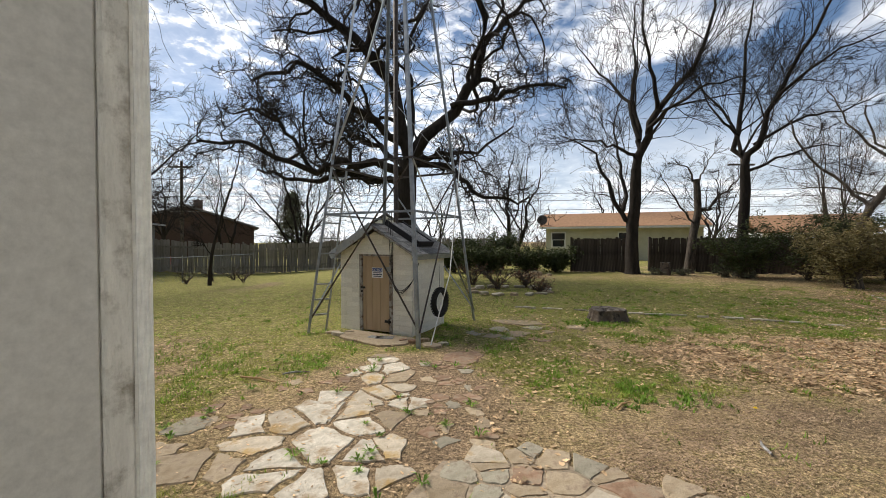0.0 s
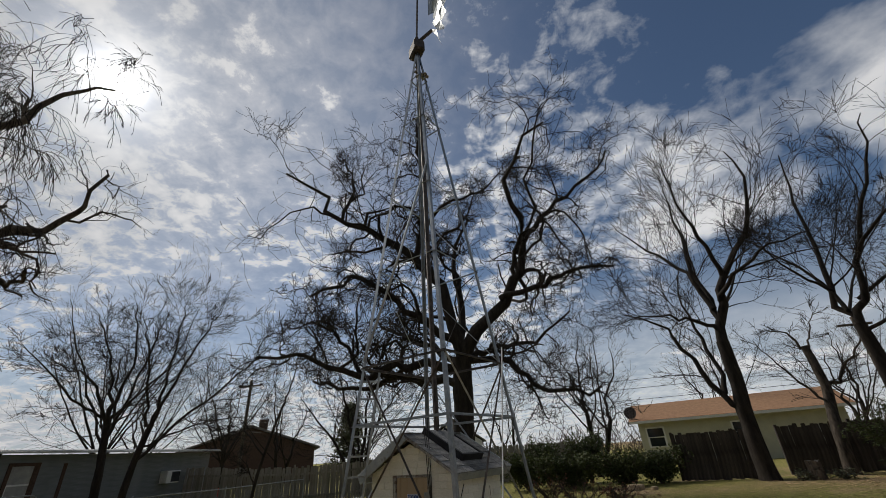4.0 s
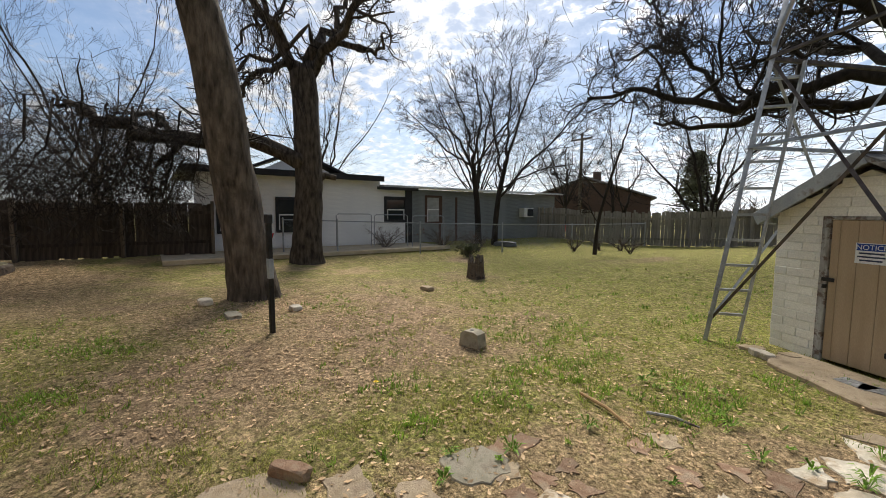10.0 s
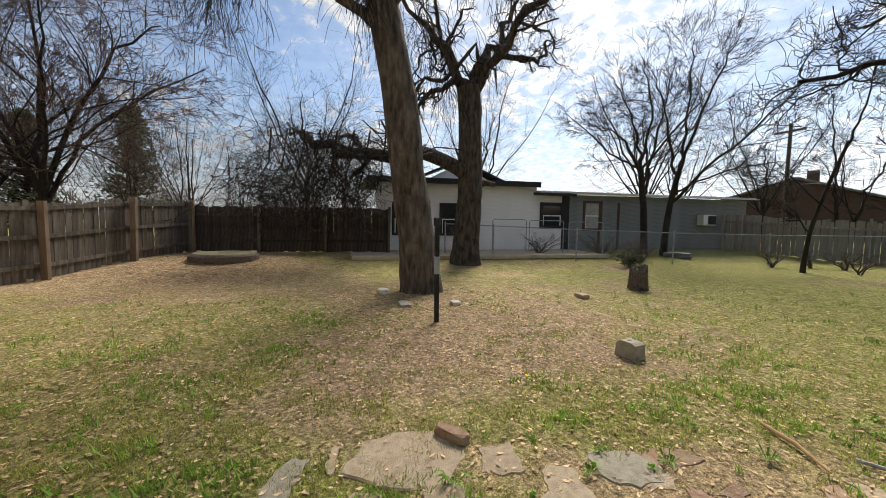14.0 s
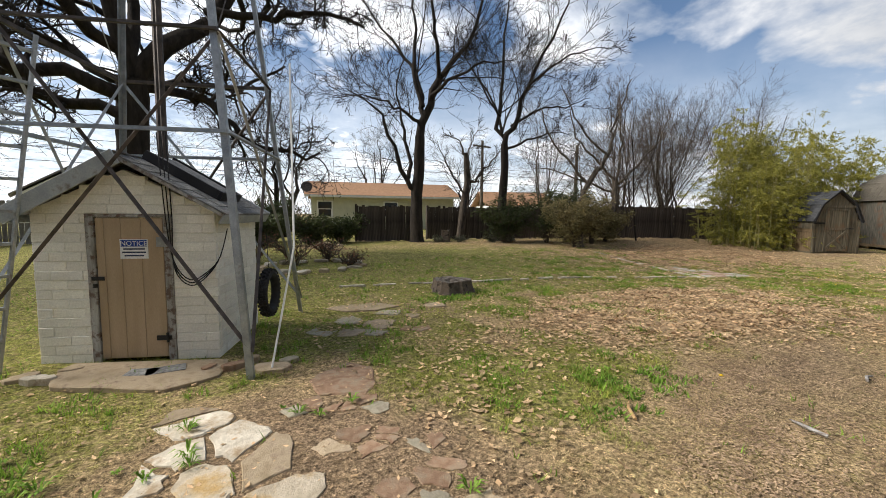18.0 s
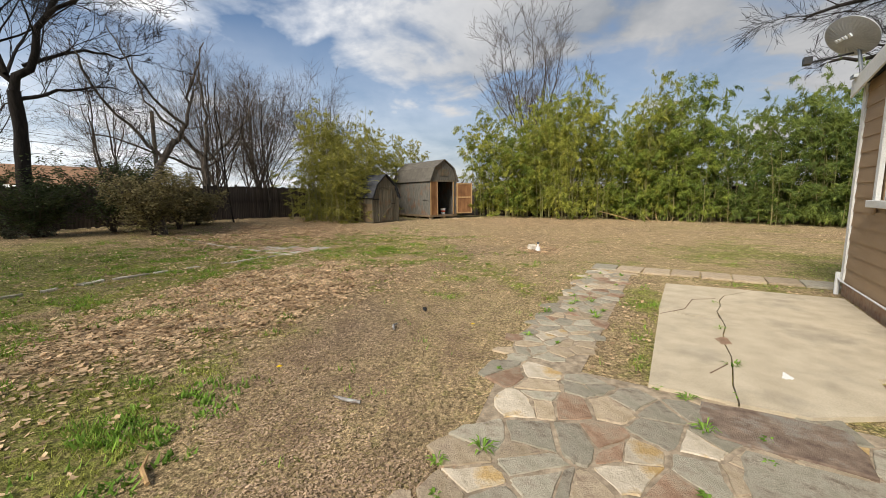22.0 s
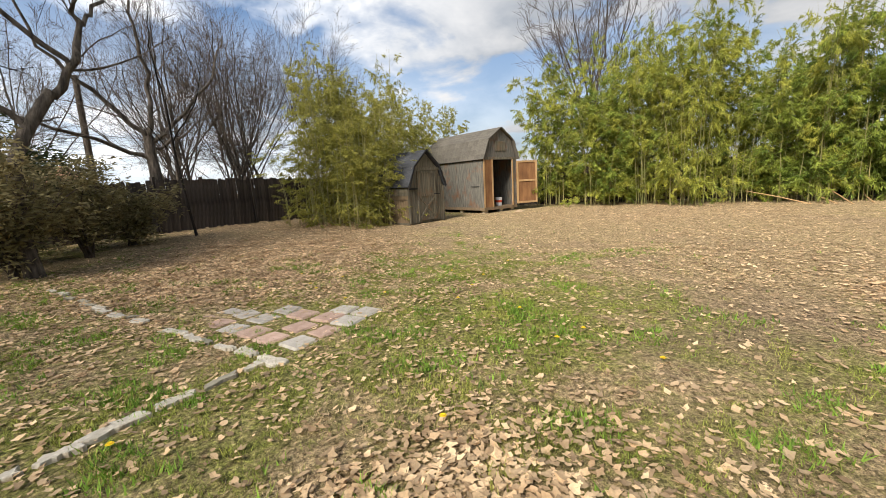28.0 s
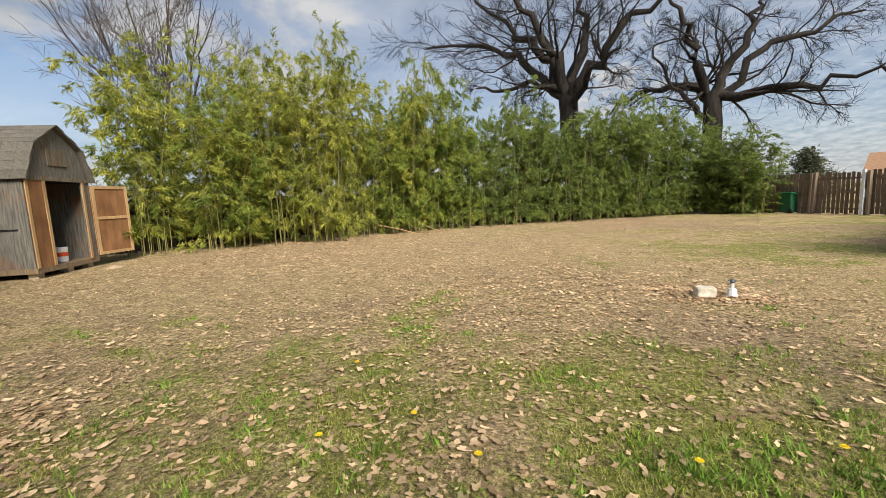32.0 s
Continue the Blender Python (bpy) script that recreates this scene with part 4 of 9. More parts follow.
for i, (dx, w_) in enumerate(((-0.14, 0.05), (-0.05, 0.02), (0.0, 0.04), (0.06, 0.03), (0.11, 0.04))):
    part("mark", Geo().box(dx, -0.01, 0.0, dx + w_ * 0.8, 0.01, 0.05), sign_white, dish, m=pose(8.3, 0.33, 3.62, -42, 0, 20))

# ---- patio slab, flagstones and walks ----


def flagstone_spill():
    g = Geo()
    n = 18
    for z in (0.03, 0.0372):
        for k in range(n):
            a = 2 * math.pi * k / n
            q = 0.62 + 0.18 * math.sin(3 * a + 1) + 0.1 * math.sin(7 * a)
            g.v.append((0.11 * q * math.cos(a), 0.055 * q * math.sin(a), z))
    g.f = [tuple(range(n, 2 * n))] + [(k, (k + 1) % n, n + (k + 1) % n, n + k) for k in range(n)]
    return g


slab_top = thing("patio_slab", "cracked grey-tan concrete patio slab", "patio", HOUSE, kind="structure")
crack = [(3.72 + i * 0.33, 1.6 + 0.05 * math.sin(i * 1.9) + 0.035 * math.sin(i * 4.3)) for i in range(11)]
g1 = Geo().prism([(x, y - 0.006) for x, y in reversed(crack)] + [(3.74, 1.2), (4.1, 0.66), (4.75, 0.62), (4.95, 0.3), (5.15, 0.08), (8.0, 0.08), (7.96, 1.1), (7.35, 1.5)], -0.08, 0.035, "z")
g2 = Geo().prism([(x, y + 0.006) for x, y in crack[:8]] + [(5.99, 1.95), (6.16, 2.26), (3.72, 2.18)], -0.08, 0.035, "z")
g3 = Geo().prism([(6.04, 1.95), (6.05, 1.62)] + [(x, y + 0.006) for x, y in crack[8:]] + [(7.36, 1.514), (7.98, 1.112), (7.9, 2.28), (6.19, 2.27)], -0.08, 0.033, "z")
part("slab_piece", g3, concrete, slab_top)
part("crack_fill", Geo().box(3.7, 1.45, -0.09, 7.5, 1.75, -0.012).box(5.9, 1.76, -0.09, 6.5, 2.2, -0.012), soil, slab_top, "dark soil in the crack")
part("paint_spill", flagstone_spill(), white_paint, slab_top, "dried white paint spill", m=pose(4.44, 1.23, 0))
part("broken_patch", Geo().prism([(5.16 + 0.13 * q * math.cos(k * 0.7), 1.62 + 0.07 * q * math.sin(k * 0.7)) for k, q in enumerate((1.0, 0.8, 1.1, 0.75, 1.05, 0.85, 1.1, 0.7, 0.95))], 0.03, 0.0385, "z"), stone_red, slab_top, "crumbled reddish patch in the crack")
for k, (a, b) in enumerate((((5.9, 2.24), (6.3, 1.98)), ((6.3, 1.98), (6.9, 1.9)), ((6.9, 1.9), (7.1, 1.62)), ((4.5, 1.62), (4.2, 1.76)))):
    part("hairline_crack", Geo().box(0, -0.006, 0.03, math.hypot(b[0] - a[0], b[1] - a[1]), 0.006, 0.0372), soil, slab_top, m=pose(a[0], a[1], 0, 0, 0, math.degrees(math.atan2(b[1] - a[1], b[0] - a[0]))))
part("slab_piece", g1, concrete, slab_top)
part("slab_piece", g2, concrete, slab_top)


def cells(region, seeds, box_):
    """Voronoi cells of the seeds, cut to a box: each an outline of (x, y) pairs."""
    out = []
    for i, p in enumerate(seeds):
        if not region(*p):
            continue
        poly = [(box_[0], box_[1]), (box_[2], box_[1]), (box_[2], box_[3]), (box_[0], box_[3])]
        near = sorted(range(len(seeds)), key=lambda j: (seeds[j][0] - p[0]) ** 2 + (seeds[j][1] - p[1]) ** 2)[1:16]
        for j in near:
            q = seeds[j]
            mx, my, nx, ny = (p[0] + q[0]) / 2, (p[1] + q[1]) / 2, q[0] - p[0], q[1] - p[1]
            keep = []
            for k in range(len(poly)):
                a, b = poly[k], poly[(k + 1) % len(poly)]
                da, db = (a[0] - mx) * nx + (a[1] - my) * ny, (b[0] - mx) * nx + (b[1] - my) * ny
                if da <= 0:
                    keep.append(a)
                if da * db < 0:
                    s = da / (da - db)
                    keep.append((a[0] + s * (b[0] - a[0]), a[1] + s * (b[1] - a[1])))
            poly = keep
            if len(poly) < 3:
                break
        if len(poly) >= 3:
            out.append((p, poly))
    return out


def flagstone(p, poly, gap, top, r):
    """A slab with an uneven outline, a worn rim and a slightly hollow top."""
    out = []
    n = len(poly)
    for k in range(n):
        a, b = poly[k], poly[(k + 1) % n]
        for s in (0.0, 0.35, 0.7):
            x, y = a[0] + s * (b[0] - a[0]), a[1] + s * (b[1] - a[1])
            d = math.hypot(x - p[0], y - p[1]) + 1e-6
            f = max(0.3, (d - gap * r.uniform(0.3, 2.1)) / d) * (0.98 if s == 0.0 else 1.0)
            out.append((x * f + p[0] * (1 - f), y * f + p[1] * (1 - f)))
    g = Geo()
    m = len(out)
    tilt = (r.normal(0, 0.012), r.normal(0, 0.012))
    for f, z, rag in ((1.0, -0.03, 0.0), (1.0, top - 0.009, 0.0025), (0.96, top, 0.0012), (0.55, top + 0.001, 0.0)):
        for x, y in out:
            g.v.append(((x - p[0]) * f, (y - p[1]) * f, z + (tilt[0] * (x - p[0]) + tilt[1] * (y - p[1])) * f * (z > 0) + r.normal(0, 1) * rag))
    g.v.append((0, 0, top + 0.001))
    for ring in (0, 1, 2):
        g.f += [(ring * m + k, ring * m + (k + 1) % m, (ring + 1) * m + (k + 1) % m, (ring + 1) * m + k) for k in range(m)]
    g.f += [(3 * m + k, 3 * m + (k + 1) % m, 4 * m) for k in range(m)]
    return g


def pave(owner, region, step, jitter, box_, gap, top, mats, seed, skip=0.0):
    r = random.Random(seed)
    seeds = []
    x = box_[0]
    row = 0
    while x < box_[2]:
        y = box_[1] + (row % 2) * step * 0.5
        while y < box_[3]:
            seeds.append((x + r.uniform(-jitter, jitter), y + r.uniform(-jitter, jitter)))
            y += step * r.uniform(0.8, 1.3)
        x += step * 0.9
        row += 1
    rr = np.random.default_rng(seed)
    for p, poly in cells(region, seeds, box_):
        if r.random() < skip:
            continue
        t = top(*p) if callable(top) else top
        mat_ = mats(p, r) if callable(mats) else r.choice(mats)
        part("flagstone", flagstone(p, poly, gap, t, rr), mat_, owner, m=pose(p[0], p[1], float(ground_z(p[0], p[1])) - 0.01))


def in_frame(x, y):
    return (x + 1.34) * 0.870 - (y - 0.9) * 0.492, (x + 1.34) * 0.492 + (y - 0.9) * 0.870


mortar_tan = material("mortar_tan", (0.22, 0.17, 0.115), (0.46, 0.37, 0.26), 14, 0.95, 0.6, stain=(0.2, 0.16, 0.11), stain_scale=5, stain_at=(0.5, 0.68), grain=60)
stone_dark = material("stone_dark", (0.17, 0.12, 0.09), (0.32, 0.24, 0.175), 13, 0.95, 1.0, stain=(0.3, 0.27, 0.22), stain_scale=7, stain_at=(0.5, 0.66), vary=0.15, grain=100, spec=0.12)


def patio_region(x, y):
    u, v = in_frame(x, y)
    if u < 3.72:
        return 0.35 < v < min(3.12 + 0.02 * u + 0.22 * max(0.0, u - 2.5), 2.72 + 0.6 * u) and u > -0.05
    if u < 5.1 and v < 0.55:
        return v > 0.1
    return 2.74 + 0.04 * (u - 4.2) < v < 3.5 + 0.04 * (u - 4.2) and u < 8.75


patio = thing("flagstone_patio", "mixed tan and grey flagstone patio", "patio", kind="structure")
part("mortar_bed", Geo().prism([(0.4, 0.3), (3.74, 0.3), (3.74, 2.7), (8.72, 2.9), (8.72, 3.62), (4.2, 3.48), (3.5, 3.32), (2.4, 3.08), (0.7, 3.0), (0.0, 2.6), (0.0, 0.3)], -0.06, 0.006, "z"), mortar_tan, patio, m=HOUSE)
PATIO_STONES = [stone_grey, stone_tan, stone_tan, stone_grey, stone_cream, stone_tan, stone_red, stone_grey]
pave(patio, lambda x, y: patio_region(x, y) and in_frame(x, y)[0] < 3.72, 0.27, 0.18, (-2, -6, 10, 5), 0.012, 0.024, PATIO_STONES, 5)
pave(patio, lambda x, y: patio_region(x, y) and in_frame(x, y)[0] >= 3.72, 0.21, 0.11, (-2, -6, 10, 5), 0.011, 0.022, PATIO_STONES, 6)
r = np.random.default_rng(77)
for u, v, a, b in ((3.42, 1.42, 0.27, 0.42), (2.85, 1.25, 0.3, 0.4), (2.75, 0.6, 0.36, 0.22)):
    p = HOUSE @ Vector((u, v, 0))
    q = [(a * x * r.uniform(0.9, 1.05), b * y * r.uniform(0.9, 1.05)) for x, y in ((-1, -1), (0, -1.05), (1, -0.95), (1.03, 0.1), (0.95, 1), (-0.1, 1.04), (-1, 0.9))]
    part("flagstone", flagstone((0, 0), q, 0.016, 0.03, r), stone_dark if u > 3 else stone_grey, patio, m=pose(p.x, p.y, -0.002, 0, 0, -29.5))
walk_strip = thing("stone_walk", "narrow walk of squared sandstone slabs", "walk", kind="structure")
for i in range(8):
    p = HOUSE @ Vector((9.12 + 0.03 * math.sin(i * 2.1), 0.1 + i * 0.48, 0))
    part("slab", Geo().box(-0.29, -0.23, -0.03, 0.29, 0.23, 0.03, c=0.012), random.Random(i).choice([stone_tan, stone_grey, stone_tan]), walk_strip, m=pose(p.x, p.y, 0, 0, 0, -29.5 + 3 * math.sin(i * 3)))

# ---- pump house ----
PUMP = pose(-2.08, 8.2, 0, 0, 0, -27.6)
PW, PD, PH, PK = 1.70, 1.34, 1.58, 2.06
pump = thing("pump_house", "small white-painted brick pump house with tan door", "pump house", PUMP)
DX0, DX1, DZ1 = 0.56, 1.2, 1.5
g = Geo().box(0.01, 0.008, -0.1, DX0 - 0.02, 0.1, PH).box(DX1 + 0.02, 0.008, -0.1, PW - 0.01, 0.1, PH).box(DX0 - 0.02, 0.008, DZ1, DX1 + 0.02, 0.1, PH)
g.box(0.008, 0.1, -0.1, 0.1, PD - 0.03, PH).box(PW - 0.1, 0.1, -0.1, PW - 0.008, PD - 0.03, PH).box(0.1, PD - 0.1, -0.1, PW - 0.1, PD - 0.03, PH)
g.prism([(0.03, PH), (PW - 0.03, PH), (PW / 2, PK - 0.08)], 0.008, 0.1).prism([(0.03, PH), (PW - 0.03, PH), (PW / 2, PK - 0.08)], PD - 0.1, PD - 0.03)
core = part("mortar_wall", g, mortar_paint, pump)
r = random.Random(9)
BL, BH = 0.29, 0.096
made = {}


def brick_mesh(length):
    key = round(length, 2)
    if key not in made:
        made[key] = Geo().box(0.002, 0, 0.002, key - 0.002, 0.06, BH - 0.002, c=0.004).mesh("brick", brick_paint)
    return made[key]


row = 0
z = 0.0
while z < PK - 0.2:
    x0, x1 = 0.0, PW
    if z + BH > PH:
        k = (z + BH - PH) / (PK - PH)
        x0, x1 = PW / 2 * k + 0.02, PW - PW / 2 * k - 0.02
    runs = [(x0, DX0 - 0.08), (DX1 + 0.08, x1)] if z + BH * 0.5 < DZ1 + 0.04 else [(x0, x1)]
    for a, b in runs:
        x = a - (row % 2) * BL * 0.5
        while x < b - 0.02:
            l, e = max(x, a), min(x + BL, b)
            if e - l > 0.03:
                part("brick", brick_mesh(e - l), None, core, m=pose(l, r.uniform(-0.004, 0.004), z))
            x += BL
    if z + BH <= PH + 0.03:
        for side in (0, 1):
            y = 0.062 - (1 - row % 2) * BL * 0.5
            while y < PD:
                l, e = max(y, 0.062), min(y + BL, PD)
                if e - l > 0.03:
                    part("brick", brick_mesh(e - l), None, core, m=pose(PW + r.uniform(-0.004, 0.004), l, z, 0, 0, 90) if side == 0 else pose(0.06 + r.uniform(-0.004, 0.004), l, z, 0, 0, 90))
                y += BL
    z += BH
    row += 1
# door
for n_, a, b in (("door_frame", DX0 - 0.075, DX0), ("door_frame", DX1, DX1 + 0.075)):
    part(n_, Geo().box(a, -0.012, 0.0, b, 0.09, DZ1 + 0.035, c=0.004), peeled_wood, pump, "weathered frame with peeling grey paint")
part("door_frame", Geo().box(DX0, -0.008, DZ1 + 0.003, DX1, 0.09, DZ1 + 0.035, c=0.003), peeled_wood, pump)
door = part("door", Geo().box(DX0 + 0.01, 0.028, 0.045, DX1 - 0.01, 0.05, DZ1), door_tan, pump, "tan painted plank door")
for i, (a, b) in enumerate(((0.57, 0.645), (0.648, 0.8), (0.803, 0.985), (0.988, 1.19))):
    part("plank", Geo().box(a, 0.0, 0.04, b, 0.026, DZ1 - 0.004, c=0.004), door_tan, door)
part("hinge", Geo().box(1.09, -0.014, 0.22, 1.24, -0.013 + 0.012, 0.27, c=0.003).tube([(1.2, -0.018, 0.2), (1.2, -0.018, 0.3)], 0.014, 8), black_iron, door, "black iron hinge")
part("hasp", Geo().box(0.52, -0.022, 0.86, 0.64, -0.013, 0.9, c=0.003).tube([(0.56, -0.03, 0.83), (0.56, -0.03, 0.79)], 0.02, 8), black_iron, door, "black hasp with padlock")
part("hinge", Geo().box(1.13, -0.014, 1.2, 1.25, -0.004, 1.3, c=0.003), galvanised, door)
sign = part("sign", Geo().box(0.79, -0.006, 1.08, 1.05, -0.002, 1.28), sign_white, door, "blue and white notice sign")
part("sign_header", Geo().box(0.8, -0.0085, 1.205, 1.04, -0.0062, 1.272), sign_blue, sign)


def letters(text, size, mat_, parent, m):
    c = bpy.data.curves.new("lettering", "FONT")
    c.body, c.size, c.align_x, c.extrude = text, size, "CENTER", 0.0006
    tmp = bpy.data.objects.new("lettering", c)
    me = bpy.data.meshes.new_from_object(tmp)
    bpy.data.objects.remove(tmp)
    me.materials.append(mat_)
    ob = part("lettering", me, None, parent, m=m)
    return ob


letters("NOTICE", 0.068, sign_white, sign, pose(0.92, -0.0095, 1.215, 90, 0, 0))
for k, (a, b) in enumerate(((0.82, 1.02), (0.81, 1.03), (0.83, 1.01))):
    part("text_bar", Geo().box(a, -0.008, 1.172 - k * 0.034, b, -0.0062, 1.187 - k * 0.034), sign_text, sign)
# roof: deck, shingles, fascia, the dark hatch cover on the east slope
run = math.hypot(PW / 2 + 0.14, PK - PH + 0.1)
slope = math.degrees(math.atan2(PK - PH + 0.1, PW / 2 + 0.14))
for s in (0, 1):
    deck = part("roof_deck", Geo().box(0, -0.16, -0.03, run, PD + 0.14, 0.0), peeled_wood, pump, m=pose(-0.14, 0, PH - 0.04, 0, -slope, 0) if s == 0 else pose(PW + 0.14, PD - 0.02, PH - 0.04, 0, -slope, 180))
    n_rows, y0 = 7, -0.16
    for i in range(n_rows):
        y = y0
        while y < PD + 0.12:
            w_ = r.uniform(0.2, 0.27)
            m_ = pose(i * run / n_rows - 0.02, y, 0.004 + r.uniform(0, 0.006), 0, 2.2 + r.uniform(-1.4, 0.6), 0)
            part("shingle", Geo().box(0, 0.004, 0, run / n_rows + 0.05, min(w_, PD + 0.14 - y) - 0.004, 0.012), shingle_grey, deck, m=m_)
            y += w_
    part("fascia", Geo().box(-0.01, -0.185, -0.12, run + 0.02, -0.161, 0.03, c=0.004), trim_grey, deck, "blue-grey weathered fascia board")
    part("eave_board", Geo().box(-0.02, -0.15, -0.11, 0.005, PD + 0.13, 0.0, c=0.004), trim_grey, deck)
hatch = part("roof_hatch", Geo().box(0.3, 0.42, 0.02, run - 0.04, 0.95, 0.1, c=0.01), shingle_grey, deck, "raised roof hatch with black rim")
part("rim", Geo().box(0.26, 0.38, 0.018, 0.3, 0.99, 0.12).box(0.3, 0.95, 0.018, run, 1.0, 0.12).box(0.3, 0.37, 0.018, run, 0.42, 0.12), trim_black, hatch)
# looping cables on the corner
g = Geo()
for k in range(3):
    pts = [(1.2 + 0.04 * k, -0.04, 2.35), (1.24 + 0.03 * k, -0.03, 1.5), (1.3, -0.03, 1.05 - 0.03 * k), (1.45, -0.04, 0.86 - 0.03 * k), (1.62, -0.04, 0.94 - 0.02 * k), (1.73, 0.02, 1.1), (1.76, 0.2, 1.45)]
    q = []
    for a, b, c, d in zip([pts[0]] + pts[:-2], pts[:-1], pts[1:], pts[2:] + [pts[-1]]):
        for s in (0, 0.25, 0.5, 0.75):
            q.append(tuple(0.5 * (2 * b[i] + (c[i] - a[i]) * s + (2 * a[i] - 5 * b[i] + 4 * c[i] - d[i]) * s * s + (3 * b[i] - a[i] - 3 * c[i] + d[i]) * s ** 3) for i in range(3)))
    g.tube(q, 0.006, 5)
part("cable", g, black_iron, pump, "black cables looped at the corner")
# stone sill and loose things before the door
sill = thing("concrete_sill", "rough concrete pad before the door", "pad", kind="structure")
rr = np.random.default_rng(77)
part("slab_piece", flagstone((0, 0), [(-0.55, -0.1), (-0.4, -0.34), (0.1, -0.42), (0.62, -0.5), (0.95, -0.2), (0.9, 0.25), (-0.6, 0.25)], 0.01, 0.04, rr), stone_tan, sill, m=pose(-1.4, 7.45, 0, 0, 0, -27.6))
for x, y, a, b, t_, mm, h in ((-0.5, 7.02, 0.14, 0.08, 10, stone_red, 0.05), (-0.72, 7.1, 0.1, 0.06, 40, stone_red, 0.045), (-0.2, 6.78, 0.22, 0.14, -30, stone_tan, 0.03), (-0.33, 7.12, 0.1, 0.08, 0, stone_tan, 0.05), (0.0, 6.9, 0.12, 0.08, 0, stone_grey, 0.03), (-2.0, 7.6, 0.17, 0.08, -30, stone_pale, 0.06), (-1.8, 7.74, 0.12, 0.07, 10, stone_tan, 0.05), (-2.15, 7.8, 0.16, 0.1, 30, stone_tan, 0.03)):
    rk = thing("stone", "loose flat stone beside the pump house", "stone", on(x, y, t_), "stones by the pump house")
    part("rock", flagstone((0, 0), [(a * math.cos(k * 0.9), b * math.sin(k * 0.9)) for k in range(7)], 0.01, h, rr), mm, rk)
for k in range(2):
    mat_ob = thing("shingle_mat", "grey asphalt shingle lying by the door", "shingle", pose(-1.28 + 0.22 * k, 7.31 - 0.06 * k, 0.034, 0, 0, -27 + 22 * k), "loose shingles")
    part("shingle", Geo().box(-0.16, -0.09, 0, 0.16, 0.09, 0.006), shingle_grey, mat_ob)
# tyre leaning on the east wall
tyre = thing("tyre", "black knobby motorcycle tyre hung on the tower", "tyre", pose(-0.05, 7.46, 0.65, 90, 0, 59) @ Matrix.Scale(0.95, 4))
g = Geo()
N, K = 48, 12
for i in range(N):
    a = 2 * math.pi * i / N
    for j in range(K):
        b = 2 * math.pi * j / K
        rad, h = 0.232 + 0.045 * math.cos(b), 0.055 * math.sin(b)
        g.v.append((rad * math.cos(a), rad * math.sin(a), h))
g.f = [(i * K + j, ((i + 1) % N) * K + j, ((i + 1) % N) * K + (j + 1) % K, i * K + (j + 1) % K) for i in range(N) for j in range(K)]
part("casing", g, rubber, tyre, smooth=True)
g = Geo()
for i in range(30):
    for h in (-0.036, 0.0, 0.036):
        g.box(0.268, -0.014, h - 0.013, 0.294 - 0.008 * (h != 0), 0.014, h + 0.013, pose(0, 0, 0, 0, 0, i * 12 + (6 if h == 0 else 0)))
part("tread", g, rubber, tyre)
part("hanger", Geo().tube([(0.0, 0.19, 0.05), (-0.01, 0.3, 0.0), (0.0, 0.74, -0.02)], 0.004, 5), black_iron, tyre, "thin wire hanger")

# ---- windmill tower ----
FEET = {"front": Vector((-0.4, 6.6, 0)), "east": Vector((0.76, 8.85, 0)), "west": Vector((-2.65, 7.76, 0)), "back": Vector((-1.49, 10.01, 0))}
AXIS, TOP = Vector((-0.945, 8.305, 0)), 12.0
tower = thing("windmill_tower", "tall galvanised windmill tower with ladder and broken wheel", "windmill", pose(0, 0, 0))


def leg_at(k, z):
    f = FEET[k]
    s = (z + 0.1) / (TOP + 0.1)
    q = AXIS + (f - AXIS) * (1 - 0.965 * s)
    return Vector((q.x, q.y, z))


ORDER = ["front", "east", "back", "west"]
for i, k in enumerate(ORDER):
    out = leg_at(k, 0) - AXIS
    turn = math.atan2(-out.y, -out.x) - math.pi / 4
    g = Geo()
    g.angle_iron(leg_at(k, -0.15), leg_at(k, TOP), 0.062, 0.007, turn)
    part("leg", g, galvanised, tower)
LEVELS = [2.3, 3.26, 5.2, 7.0, 9.2, 10.9]
for n, z in enumerate(LEVELS):
    for i in range(4):
        a, b = leg_at(ORDER[i], z), leg_at(ORDER[(i + 1) % 4], z)
        part("girt", Geo().angle_iron(a, b, 0.04 if n < 2 else 0.022, 0.004), rusty if n == 1 else galvanised, tower)
for za, zb in ((0.25, 3.26), (3.26, 5.2), (5.2, 7.0), (7.0, 9.2), (9.2, 10.9)):
    for i in range(4):
        for p, q in ((i, (i + 1) % 4), ((i + 1) % 4, i)):
            if za > 3 and (i + p) % 2:
                continue
            part("brace", Geo().angle_iron(leg_at(ORDER[p], za), leg_at(ORDER[q], zb), 0.03 if za < 1 else 0.012, 0.003), rusty if (i + p) % 3 == 0 else galvanised, tower)
ladder = part("ladder", Geo().tube([leg_at("west", 0) + Vector((0.31, 0.2, 0)), leg_at("west", 3.2) + Vector((0.29, 0.14, 0))], 0.02, 6), galvanised, tower, "grey ladder on the west leg")
for i in range(10):
    z = 0.35 + i * 0.3
    part("rung", Geo().box(0, -0.02, -0.012, 0.36, 0.02, 0.016, pose(*leg_at("west", z), 0, 0, 32)), galvanised, ladder)
part("pump_rod", Geo().tube([AXIS + Vector((0, 0, 2.0)), AXIS + Vector((0, 0, TOP))], 0.03, 8), rusty, tower)
part("drop_pipe", Geo().tube([AXIS + Vector((-0.02, 0.1, 1.9)), AXIS + Vector((0, 0.08, 8.5))], 0.05, 8), rusty, tower)
part("leaning_pole", Geo().tube([(-0.22, 6.72, 0.0), (0.12, 7.05, 1.2), (0.36, 7.9, 3.4)], 0.011, 6), plastic_white, tower, "thin white pole leaning on the tower")
